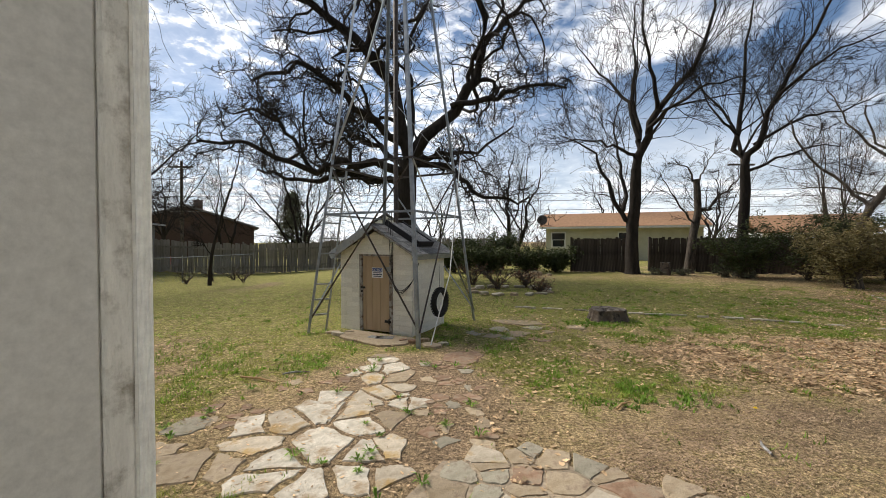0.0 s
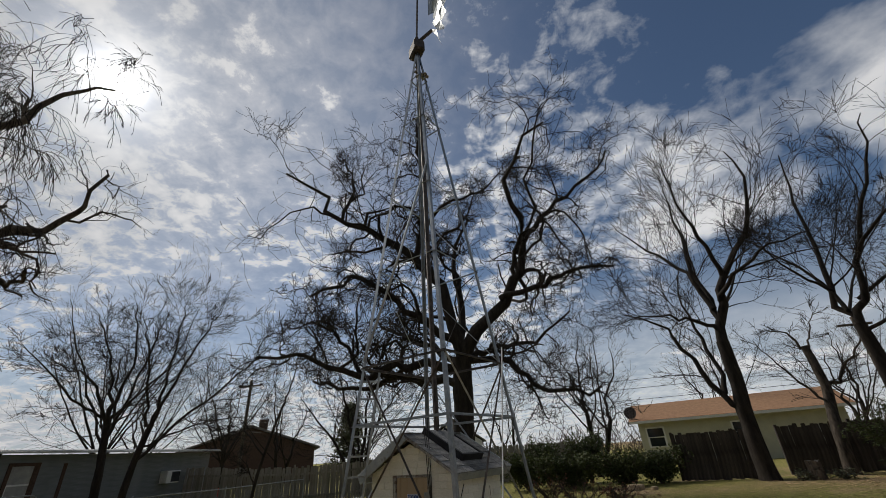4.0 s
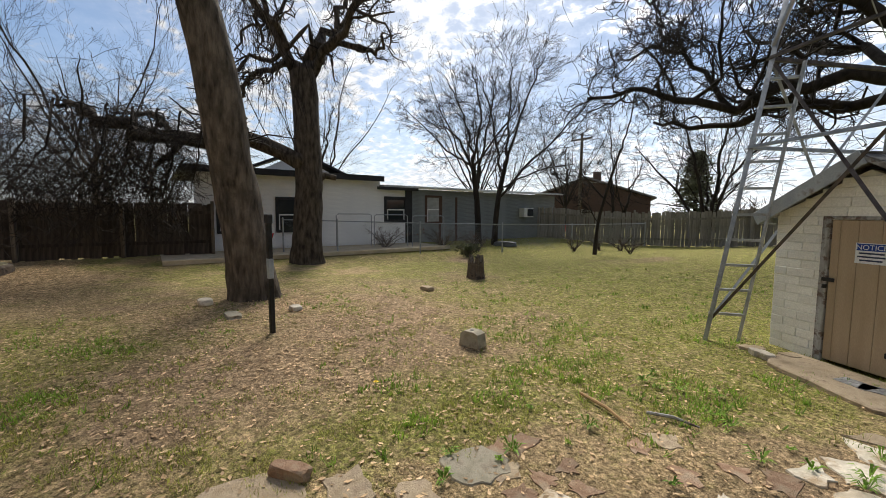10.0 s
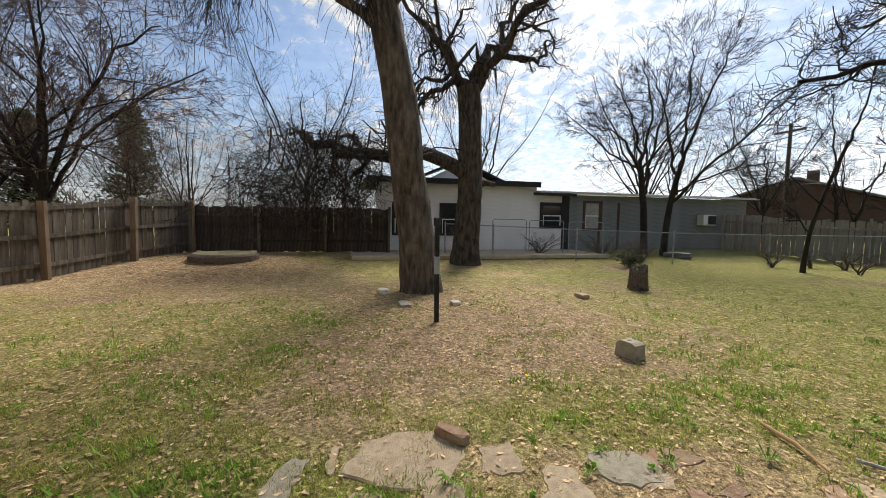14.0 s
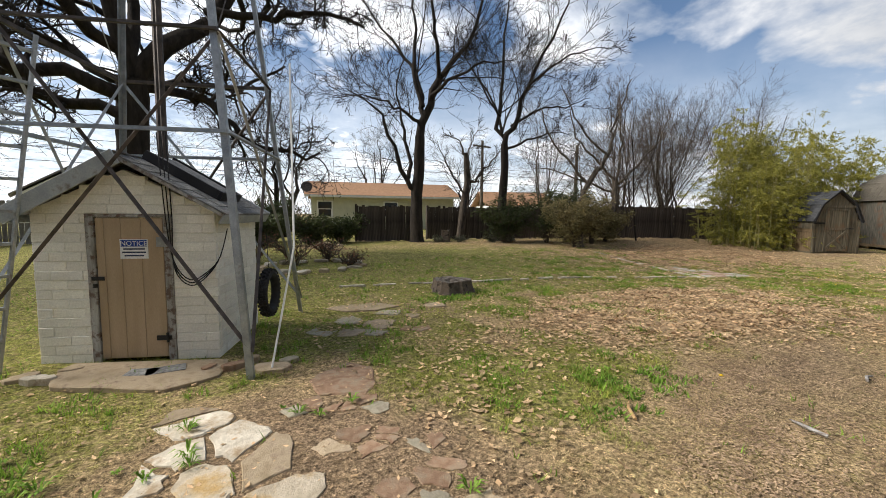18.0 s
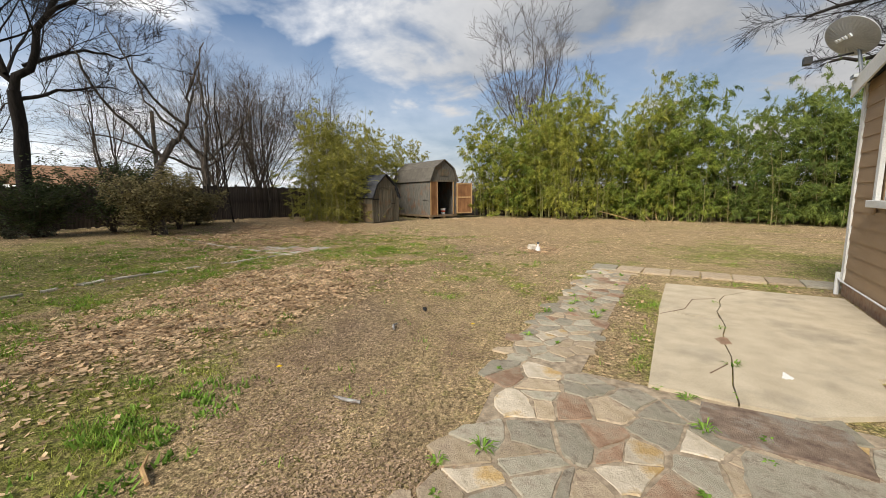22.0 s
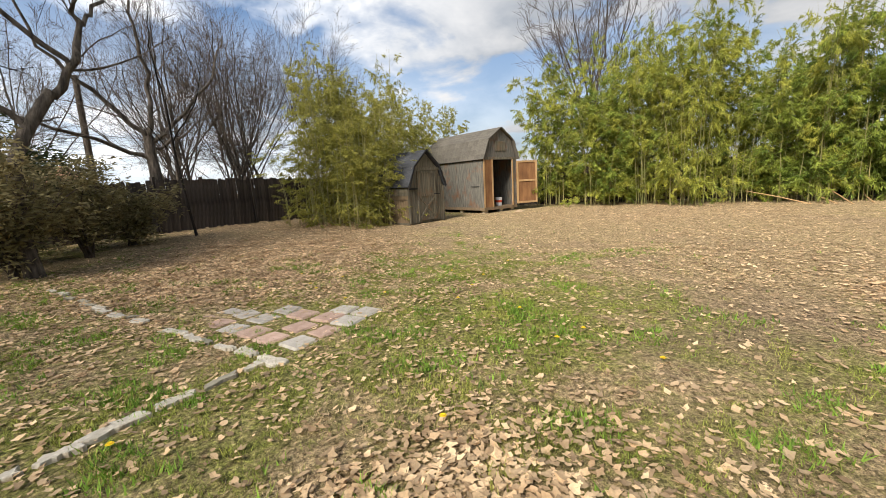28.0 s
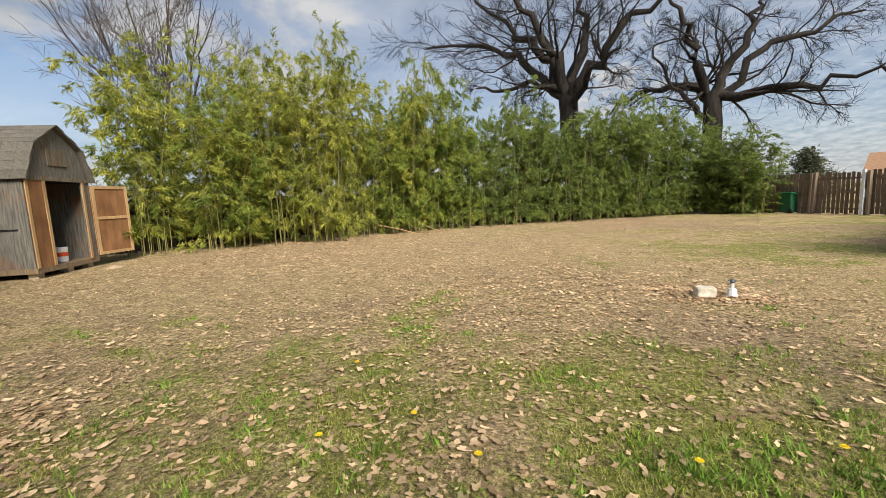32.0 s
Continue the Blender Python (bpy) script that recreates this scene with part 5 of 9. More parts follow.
part("long_pole", Geo().tube([leg_at("west", 3.4), Vector((-1.35, 7.4, 5.2)), leg_at("front", 7.6)], 0.024, 6), galvanised, tower)
head_ = part("gear_box", Geo().box(-0.16, -0.22, TOP, 0.16, 0.3, TOP + 0.42, pose(AXIS.x, AXIS.y, 0, 0, 0, 35), c=0.05).tube([AXIS + Vector((0, 0, TOP - 0.6)), AXIS + Vector((0, 0, TOP + 0.7))], 0.06, 8), rusty, tower)
hub = Vector((AXIS.x + 0.48, AXIS.y - 0.12, TOP + 0.75))
part("wheel_hub", Geo().tube([hub + Vector((-0.45, 0.05, -0.35)), hub], 0.05, 8), rusty, head_)
for i in range(9):
    a = radians(-62 + i * 17)
    g = Geo()
    u = Vector((0.4, -0.92, 0)).normalized()
    for s, w_ in ((0.55, 0.1), (1.35, 0.2)):
        c = hub + (u * math.cos(a) + Vector((0, 0, 1)) * math.sin(a)) * s
        t_ = (-u * math.sin(a) + Vector((0, 0, 1)) * math.cos(a))
        nrm = u.cross(Vector((0, 0, 1)))
        for k in (-1, 0, 1):
            g.v.append(tuple(c + t_ * w_ * k * 0.85 + nrm * (0.1 * k + 0.03 * (k == 0))))
    g.f = [(0, 1, 4, 3), (1, 2, 5, 4)]
    part("blade", g, galvanised, head_).modifiers.new("sheet", "SOLIDIFY").thickness = 0.004
part("vane_rod", Geo().tube([hub + Vector((-0.48, 0.1, -0.2)), hub + Vector((-0.42, 0.3, 2.2))], 0.03, 6), rusty, head_)
for i in range(3):
    part("step_plank", Geo().box(-0.3, -0.04, 0, 0.12, 0.04, 0.02), peeled_wood, tower, m=pose(AXIS.x, AXIS.y, 11.1 + 0.12 * i, 8, -24, 150 + 50 * i))

# ---- board fences ----


def picket_mesh(w, h, mat, seed):
    r_ = random.Random(seed)
    t = 0.018
    g = Geo()
    g.prism([(0, 0), (w, 0), (w, h - 0.03), (w - 0.02, h), (0.02, h), (0, h - 0.03 + r_.uniform(-0.01, 0.01))], 0, t)
    return g.mesh("picket", mat)


def board_fence(name, label, a, b, h, mat, post_mat, rails_side=-1, gap=0.008, w=0.14, rails=(0.3, 0.95, 1.6), post_every=2.4, lean=2.0, seed=1, lost=0.0, rail_mat=None):
    """Pickets on rails between posts, from a to b; rails_side -1 puts rails and posts on the right of the way from a to b."""
    ax, ay, bx, by = *a, *b
    L, turn = math.hypot(bx - ax, by - ay), math.degrees(math.atan2(by - ay, bx - ax))
    f = thing(name, label, "fence", pose(ax, ay, 0, 0, 0, turn))
    r_ = random.Random(seed)
    kinds = [picket_mesh(w, h + r_.uniform(-0.05, 0.03), mat, seed * 10 + i) for i in range(5)]

    def gz(s):
        return float(ground_z(ax + (bx - ax) * s / L, ay + (by - ay) * s / L))

    s = 0.0
    while s < L - w * 0.5:
        if r_.random() >= lost:
            part("picket", r_.choice(kinds), None, f, m=pose(s, (0.002 if rails_side < 0 else -0.02) + (r_.uniform(0, 0.008) if rails_side < 0 else r_.uniform(-0.008, 0)), gz(s) + r_.uniform(-0.03, 0.05), r_.uniform(-1, 1) * 0.6, r_.uniform(-lean, lean) * 0.5, 0))
        s += w + gap * r_.uniform(0.2, 2.2)
    y0, y1 = (-0.045, 0.0) if rails_side < 0 else (0.0, 0.045)
    n = max(1, round(L / post_every))
    for k in range(n):
        s0, s1 = k * L / n, (k + 1) * L / n
        for z in rails:
            if z < h:
                g = Geo().box(0, y0, -0.045, s1 - s0, y1, 0.045)
                d = gz(s1) - gz(s0)
                part("rail", g, rail_mat or mat, f, m=pose(s0, 0, gz(s0) + z, 0, -math.degrees(math.atan2(d, s1 - s0)) + r_.uniform(-0.5, 0.5), 0))
    for k in range(n + 1):
        s0 = k * L / n
        part("post", Geo().box(-0.045, -0.09, -0.2, 0.045, 0.09, h + r_.uniform(-0.02, 0.1), c=0.006), post_mat, f, m=pose(s0, -0.135 if rails_side < 0 else 0.135, gz(s0), r_.uniform(-1.5, 1.5), r_.uniform(-1.5, 1.5), 0))
    return f


board_brown = material("board_brown", (0.13, 0.09, 0.06), (0.23, 0.165, 0.115), 5, 0.95, 0.5, vary=0.2, stretch=(3, 3, 0.35))
board_fence("board_fence", "weathered grey board fence with brown posts", (-5.0, -7.4), (-9.6, -4.9), 1.72, fence_grey, post_brown, -1, seed=2)
board_fence("board_fence", "weathered grey board fence with brown posts", (-9.6, -4.95), (-16.3, -2.4), 1.74, fence_grey, post_brown, -1, seed=3)
board_fence("board_fence", "dark leaning old board fence", (-16.4, -2.3), (-15.3, 4.35), 1.62, fence_dark, fence_grey, -1, seed=4, lean=1.2, gap=-0.006, rails=(0.4, 1.3))
board_fence("board_fence", "dark weathered board fence behind trees", (6.57, 19.9), (9.3, 18.75), 1.62, fence_dark, fence_dark, 1, seed=5, lean=1.2, gap=-0.006, rails=(0.4, 1.3))
board_fence("board_fence", "dark weathered board fence behind trees", (10.4, 19.7), (14.6, 18.2), 1.66, fence_dark, fence_dark, 1, seed=6, lean=1.2, gap=-0.006, rails=(0.4, 1.3))
board_fence("board_fence", "dark weathered board fence behind trees", (14.6, 18.2), (19.5, 14.9), 1.66, fence_dark, fence_dark, 1, seed=7, lean=1.2, gap=-0.006, rails=(0.4, 1.3))
board_fence("board_fence", "dark leaning board fence with a gap", (19.5, 14.8), (22.3, 13.2), 1.72, fence_dark, fence_dark, 1, seed=8, lean=1.2, gap=-0.006, rails=(0.4, 1.3))
board_fence("board_fence", "dark board fence carried on as backing behind the grove", (22.4, 13.1), (29.5, 7.6), 1.72, fence_dark, fence_dark, 1, seed=18, gap=-0.006, lean=1.2, rails=(0.4, 1.3))
# these two runs are unseen, added to darken the gaps in the bamboo
board_fence("board_fence", "dark board fence carried on as backing behind the grove", (29.6, 7.4), (24.8, -8.6), 1.8, fence_dark, fence_dark, 1, seed=19, w=0.2, gap=-0.006, lean=1.2, rails=(0.4, 1.3))
board_fence("board_fence", "dark board fence carried on as backing behind the grove", (24.7, -8.8), (14.0, -23.5), 1.8, fence_dark, fence_dark, 1, seed=20, w=0.2, gap=-0.006, lean=1.2, rails=(0.4, 1.3))
board_fence("board_fence", "long pale grey board fence", (-15.4, 20.6), (-6.5, 24.6), 1.7, fence_pale, fence_pale, -1, seed=9, rails=(0.35, 1.35))
board_fence("board_fence", "long pale grey board fence", (-6.5, 24.6), (3.5, 26.0), 1.7, fence_pale, fence_pale, -1, seed=10, rails=(0.35, 1.35))
board_fence("board_fence", "brown board fence beside the gate", (10.5, -23.0), (6.15, -19.35), 1.95, board_brown, post_brown, -1, seed=11)
gate = board_fence("yard_gate", "brown board gate with gaps between boards", (6.05, -19.3), (4.6, -17.95), 1.9, board_brown, post_brown, -1, gap=0.03, seed=12, rails=(0.25, 1.0, 1.65))
board_fence("board_fence", "brown board fence beside the gate", (4.5, -17.85), (0.5, -14.0), 1.95, board_brown, post_brown, -1, gap=0.02, seed=13)
part("latch_post", Geo().box(1.9, -0.3, 0, 2.0, -0.2, 2.0).box(1.88, -0.32, 0.75, 2.02, -0.18, 1.15), plastic_white, gate, "white marked latch post")

# ---- chain-link fence towards the west ----
chain = thing("chain_link_fence", "grey galvanised chain-link fence with top rail", "fence")
CL = [(-14.6, 6.3), (-13.9, 7.9), (-12.95, 10.7), (-12.05, 14.1), (-11.2, 17.6), (-10.3, 22.4)]
for (ax, ay), (bx, by) in zip(CL[:-1], CL[1:]):
    za, zb = float(ground_z(ax, ay)), float(ground_z(bx, by))
    L = math.hypot(bx - ax, by - ay)
    part("rail", Geo().tube([(ax, ay, za + 1.12), (bx, by, zb + 1.12)], 0.019, 6), galvanised, chain)
    g = Geo()
    n = int(L / 0.085)
    for k in range(-10, n):
        for s in (1, -1):
            u0, u1 = k * 0.085, k * 0.085 + 0.95
            p = [(u0, 0.08), (u1, 1.1)] if s > 0 else [(u0, 1.1), (u1, 0.08)]
            if u0 < 0 or u1 > L:
                continue
            g.tube([(ax + (bx - ax) * u / L, ay + (by - ay) * u / L, za + (zb - za) * u / L + z) for u, z in p], 0.0022, 3, False)
    tagged(part("wire_mesh", g, galvanised, chain), kind="stuff")
for x, y in CL:
    part("post", Geo().tube([(x, y, float(ground_z(x, y)) - 0.1), (x, y, float(ground_z(x, y)) + 1.17)], 0.028, 8).tube([(x, y, float(ground_z(x, y)) + 1.16), (x, y, float(ground_z(x, y)) + 1.2)], [0.034, 0.012], 8), galvanised, chain)
rail_g = thing("chain_link_gate", "bent-tube chain-link gate before white house", "gate")
for k, (x, y) in enumerate(((-14.9, 8.3), (-14.4, 9.6), (-13.9, 11.0))):
    x1, y1 = x + 0.45, y + 1.2
    z = float(ground_z(x, y))
    part("gate_leaf", Geo().tube([(x, y, z + 0.1), (x, y, z + 1.25), (x + 0.03, y + 0.08, z + 1.3), (x1 - 0.03, y1 - 0.08, z + 1.3), (x1, y1, z + 1.25), (x1, y1, z + 0.1)], 0.018, 6), galvanised, rail_g)

# ---- garden sheds ----
SHED_A = pose(20.52, 6.9, 0.1, 0, 0, -41)


def gambrel(w, eave, knee, peak, inset=0.2):
    return [(0, eave), (w * inset, knee), (w / 2, peak), (w * (1 - inset), knee), (w, eave)]


def barn_roof(owner, w, depth, pts, mat, rows, over=0.1, label=""):
    c = w / 2
    pts = [(c + (x - c) * 1.06, z + 0.0) for x, z in pts]
    for (ax, az), (bx, bz) in zip(pts[:-1], pts[1:]):
        L, ang = math.hypot(bx - ax, bz - az), math.degrees(math.atan2(bz - az, bx - ax))
        deck = part("roof_panel", Geo().box(0, -over, 0, L, depth + over, 0.03), mat, owner, label, m=pose(ax, 0, az, 0, -ang, 0))
        up = ax < c
        for i in range(rows):
            y = -over - 0.02 * (i % 2)
            w_ = 0.3
            while y < depth + over - 0.02:
                e = min(y + w_, depth + over)
                s0 = i * L / rows if up else L - (i + 1) * L / rows
                part("shingle", Geo().box(0, 0.003, 0, L / rows + 0.012, e - y - 0.003, 0.01), mat, deck, m=pose(s0, y, 0.031, 0, (1.2 if up else -1.2), 0))
                y = e


shed_a = thing("small_shed", "small weathered grey barn shed with dark shingles", "shed", SHED_A)
W1, D1 = 1.75, 1.6
P1 = gambrel(W1, 1.28, 1.95, 2.5, 0.17)
g = Geo().prism([(0, 0.08), (0, 1.28), (W1 * 0.17, 1.95), (W1 / 2, 2.46), (W1 * 0.83, 1.95), (W1, 1.28), (W1, 0.08)], 0.02, 0.08).prism([(0, 0.08), (0, 1.28), (W1 * 0.17, 1.95), (W1 / 2, 2.46), (W1 * 0.83, 1.95), (W1, 1.28), (W1, 0.08)], D1 - 0.06, D1)
g.box(0.02, 0.08, 0.08, 0.07, D1 - 0.06, 1.26).box(W1 - 0.07, 0.08, 0.08, W1 - 0.02, D1 - 0.06, 1.26).box(0, 0.02, 0.0, W1, D1, 0.079)
wall_ = part("wall", g, shed_wood, shed_a)
r = random.Random(31)
x = 0.0
while x < W1 - 0.02:
    w_ = 0.125
    top_ = np.interp(x + w_ / 2, [0, W1 * 0.17, W1 / 2, W1 * 0.83, W1], [1.26, 1.93, 2.44, 1.93, 1.26])
    part("plank", Geo().box(0.002, 0, 0.06, min(w_, W1 - x) - 0.003, 0.018, float(top_) - 0.05), shed_wood, wall_, m=pose(x, 0.0, 0))
    x += w_
y = 0.02
while y < D1 - 0.02:
    part("plank", Geo().box(0, 0.002, 0.06, 0.018, min(0.125, D1 - y) - 0.003, 0.86 + r.uniform(-0.01, 0.01)), shed_brown, wall_, m=pose(0.0, y, 0))
    y += 0.125
part("side_board", Geo().box(-0.02, 0.02, 0.87, -0.001, D1, 1.0), shed_brown, shed_a)
part("side_board", Geo().box(-0.012, 0.02, 1.005, 0.0, D1, 1.24), shed_wood, shed_a)
for x in (0.0, W1 - 0.07):
    part("corner_trim", Geo().box(x, -0.022, 0.04, x + 0.07, -0.002, 1.3, c=0.003), shed_wood, shed_a)
dr = part("door", Geo().box(0.42, -0.02, 0.12, 1.33, -0.002, 1.82, c=0.003), shed_wood, shed_a, "grey plank door with cross brace")
for a in ((0.42, 0.12, 0.5, 1.82), (1.25, 0.12, 1.33, 1.82), (0.5, 1.74, 1.25, 1.82), (0.5, 0.95, 1.25, 1.03), (0.5, 0.12, 1.25, 0.2)):
    part("batten", Geo().box(a[0], -0.04, a[1], a[2], -0.021, a[3], c=0.003), shed_wood, dr)
for s in (0, 1):
    part("cross_brace", Geo().box(0, -0.038 - 0.004 * s, -0.035, 1.06, -0.022 - 0.004 * s, 0.035), shed_wood, dr, m=pose(0.5, 0, 0.22 if s == 0 else 0.94, 0, -43.5 if s == 0 else 43.5, 0))
part("gable_rail", Geo().box(0.2, -0.03, 1.86, W1 - 0.2, -0.002, 1.94), shed_wood, shed_a)
part("strap_hinge", Geo().box(1.2, -0.046, 1.0, 1.5, -0.041, 1.03), black_iron, shed_a)
part("strap_hinge", Geo().box(0.02, -0.03, 1.2, 0.42, -0.023, 1.26), black_iron, shed_a)
barn_roof(shed_a, W1, D1, P1, shingle_dark, 5, 0.1, "dark grey shingles")
part("rake_trim", Geo().prism([(0.0, 1.24), (W1 * 0.16, 1.95), (W1 / 2, 2.5), (W1 * 0.84, 1.95), (W1, 1.24), (W1 * 1.02, 1.26), (W1 * 0.86, 2.0), (W1 / 2, 2.57), (W1 * 0.14, 2.0), (-W1 * 0.02, 1.26)], -0.12, -0.1), trim_black, shed_a)

SHED_B = pose(23.7, 4.15, 0.12, 0, 0, -50)
shed_b = thing("barn_shed", "large weathered plywood barn shed with doors open", "shed", SHED_B)
W2, D2, F2 = 2.0, 4.0, 0.24
P2 = gambrel(W2, 2.2, 3.0, 3.48, 0.16)
part("floor", Geo().box(0, 0, F2 - 0.12, W2, D2, F2), shed_brown, shed_b)
for x in (0.1, W2 / 2, W2 - 0.3):
    for y in (0.1, 1.5, 3.0, D2 - 0.3):
        part("block", Geo().box(x, y, -0.05, x + 0.2, y + 0.2, F2 - 0.121, c=0.01), concrete, shed_b)
g = Geo().box(0, 0.03, F2, 0.03, D2, 2.2).box(W2 - 0.03, 0.03, F2, W2, D2, 2.2)
g.box(W2 - 0.3, 0.0, F2, W2, 0.03, 2.2)
g.prism([(0, 2.2), (W2 * 0.16, 3.0), (W2 / 2, 3.46), (W2 * 0.84, 3.0), (W2, 2.2)], 0.0, 0.03)
g.prism([(0, F2), (0, 2.2), (W2 * 0.16, 3.0), (W2 / 2, 3.46), (W2 * 0.84, 3.0), (W2, 2.2), (W2, F2)], D2 - 0.03, D2)
part("wall", g, plywood_old, shed_b, "grey and rust stained plywood")
for x0 in (0.0, 0.48, W2 - 0.3):
    part("door_post", Geo().box(x0, -0.022, F2, x0 + 0.07, -0.001, 2.2), lumber, shed_b)
part("header", Geo().box(0, -0.024, 2.2, W2, -0.001, 2.3), shed_wood, shed_b)
part("loft_vent", Geo().box(0.7, -0.03, 2.55, 1.3, -0.001, 2.95, c=0.01), shed_wood, shed_b)
part("latch_bar", Geo().box(-0.02, 0.25, 1.1, -0.001, 0.75, 1.13), black_iron, shed_b)
part("front_panel", Geo().box(0.03, 0.0, F2, 0.54, 0.03, 2.2), plywood_new, shed_b, "orange plywood panel")
for x, ang in ((W2 - 0.02, -16),):
    leaf = part("door", Geo().box(0, 0, 0, 1.05, 0.02, 1.85), plywood_new, shed_b, "new orange plywood door with lumber frame", m=pose(x, -0.035, F2 + 0.04, 0, 0, ang))
    for a in ((0, 0, 0.08, 1.85), (0.97, 0, 1.05, 1.85), (0.08, 0, 0.97, 0.08), (0.08, 1.77, 0.97, 1.85), (0.08, 0.95, 0.97, 1.03)):
        part("batten", Geo().box(a[0], -0.024 if ang > -50 else -0.022, a[1], a[2], -0.001, a[3], c=0.003), lumber, leaf)
        part("batten", Geo().box(a[0], 0.021, a[1], a[2], 0.042, a[3], c=0.003), lumber, leaf)
barn_roof(shed_b, W2, D2, P2, shingle_brown, 4, 0.12, "brown-grey shingles")
bucket = thing("bucket", "white bucket on the shed floor", "bucket", SHED_B @ pose(1.2, 0.35, F2))
part("shell", Geo().tube([(0, 0, 0), (0, 0, 0.36)], [0.13, 0.155], 16), plastic_white, bucket)
part("band", Geo().tube([(0, 0, 0.14), (0, 0, 0.24)], [0.142, 0.15], 16), orange_paint, bucket)
mound = thing("sand_pile", "low pile of tan sand before shed", "sand", SHED_B @ pose(1.3, -0.75, -0.12))
g = Geo()
for i in range(7):
    for j in range(18):
        q = i / 6
        g.v.append((0.85 * q * math.cos(j * math.pi / 9), 0.5 * q * math.sin(j * math.pi / 9), 0.2 * (1 - q) ** 1.3 * (1 + 0.1 * math.sin(j * 3)) - 0.01))
g.f = [(i * 18 + j, i * 18 + (j + 1) % 18, (i + 1) * 18 + (j + 1) % 18, (i + 1) * 18 + j) for i in range(6) for j in range(18)]
part("mound", g, sand, mound, smooth=True)
step = thing("step_stone", "flat pale stone at the shed door", "stone", SHED_A @ pose(0.9, -0.3, -0.1))
part("rock", flagstone((0, 0), [(-0.4, -0.1), (0.4, -0.12), (0.45, 0.1), (-0.35, 0.14)], 0.01, 0.06, np.random.default_rng(5)), stone_grey, step)

# ---- neighbouring houses ----


def window(owner, x0, z0, w_, h, y=0.0, trim=None, t=0.09, blind=False):
    trim = trim or plastic_white
    g = Geo().box(x0 - t, y - 0.05, z0 - t, x0, y, z0 + h + t).box(x0 + w_, y - 0.05, z0 - t, x0 + w_ + t, y, z0 + h + t).box(x0, y - 0.05, z0 + h, x0 + w_, y, z0 + h + t).box(x0, y - 0.05, z0 - t, x0 + w_, y, z0)
    wn = part("window", g, trim, owner)
    part("sash", Geo().box(x0, y - 0.03, z0 + h / 2 - 0.025, x0 + w_, y - 0.004, z0 + h / 2 + 0.025).box(x0, y - 0.03, z0, x0 + 0.04, y - 0.004, z0 + h / 2 - 0.025).box(x0 + w_ - 0.04, y - 0.03, z0, x0 + w_, y - 0.004, z0 + h / 2 - 0.025), plastic_white, wn)
    part("pane", Geo().box(x0, y - 0.02, z0, x0 + w_, y - 0.008, z0 + h), curtain if blind else glass, wn)
    return wn


# white and grey long house to the west; x runs north along its front
west = thing("long_house", "low white and grey sided house with metal roof", "house", pose(-16.2, 4.0, 0.27, 0, 0, 88))
part("white_wall", Geo().box(0, 0, -0.3, 6.75, 0.2, 2.72).box(6.75, 0, -0.3, 8.1, 0.2, 2.42), house_white, west, "white lap siding")
for i in range(15):
    part("siding_board", lap_board(8.1 if i < 13 else 6.7, 0.17, 0.016), house_white, west, m=pose(8.1 if i < 13 else 6.7, 0, 0.05 + i * 0.175, 0, 0, 180))
part("grey_wall", Geo().box(8.1, 0, -0.3, 18.2, 0.2, 2.4).box(18.0, 0.2, -0.3, 18.2, 6, 2.4), house_grey, west, "grey lap siding")
for i in range(12):
    part("siding_board", lap_board(10.1, 0.19, 0.016), house_grey, west, m=pose(18.2, 0, 0.05 + i * 0.193, 0, 0, 180))
part("white_roof", Geo().box(-0.4, -0.45, 2.73, 6.7, 6, 2.8).box(-0.4, -0.48, 2.62, 6.7, -0.451, 2.84), trim_black, west, "black fascia")
part("grey_roof", Geo().prism([(-0.4, 2.42), (6.0, 2.85), (6.0, 2.9), (-0.4, 2.48)], 6.72, 18.5, "x"), metal_roof, west, "corrugated metal roof")
part("fascia", Geo().box(6.4, -0.43, 2.3, 8.4, -0.405, 2.42).box(7.96, -0.06, 0.0, 8.3, -0.018, 2.4), trim_black, west, "black fascia and corner trim")
g = Geo()
for i in range(58):
    g.prism([(-0.41, 2.482), (5.9, 2.902), (5.9, 2.92), (-0.41, 2.51)], 6.9 + i * 0.2, 6.96 + i * 0.2, "x")
part("roof_rib", g, metal_roof, west)
part("upper_gable", Geo().prism([(2.0, 2.81), (6.5, 2.81), (4.2, 3.9)], 3.0, 3.2), house_white, west)
part("upper_roof", Geo().prism([(1.6, 2.9), (4.2, 4.0), (6.9, 2.9), (6.9, 3.0), (4.2, 4.12), (1.6, 3.0)], 2.8, 6.0), trim_black, west)
window(west, 7.05, 1.05, 0.85, 0.85, -0.018, trim_black, 0.14)
window(west, 0.7, 0.7, 0.8, 1.1, -0.018, trim_black, 0.1)
window(west, 2.6, 0.7, 0.8, 1.1, -0.018, trim_black, 0.1)
window(west, 9.1, 0.95, 0.75, 1.1, -0.018, brick_brown, 0.1, True)
part("door", Geo().box(9.9, -0.04, 0.0, 10.75, -0.018, 2.0, c=0.01), house_grey, west)
part("door_frame", Geo().box(9.78, -0.05, 0.0, 9.89, -0.018, 2.1).box(10.76, -0.05, 0.0, 10.87, -0.018, 2.1), brick_brown, west)
acu = part("window_unit", Geo().box(15.2, -0.4, 1.15, 15.95, -0.018, 1.65, c=0.015), plastic_white, west, "white window air conditioner")
part("grille", Geo().box(15.45, -0.41, 1.2, 15.92, -0.402, 1.6), trim_black, acu)
part("porch_slab", Geo().box(-1, -2.6, -0.1, 8.5, -0.02, 0.02), concrete, west)

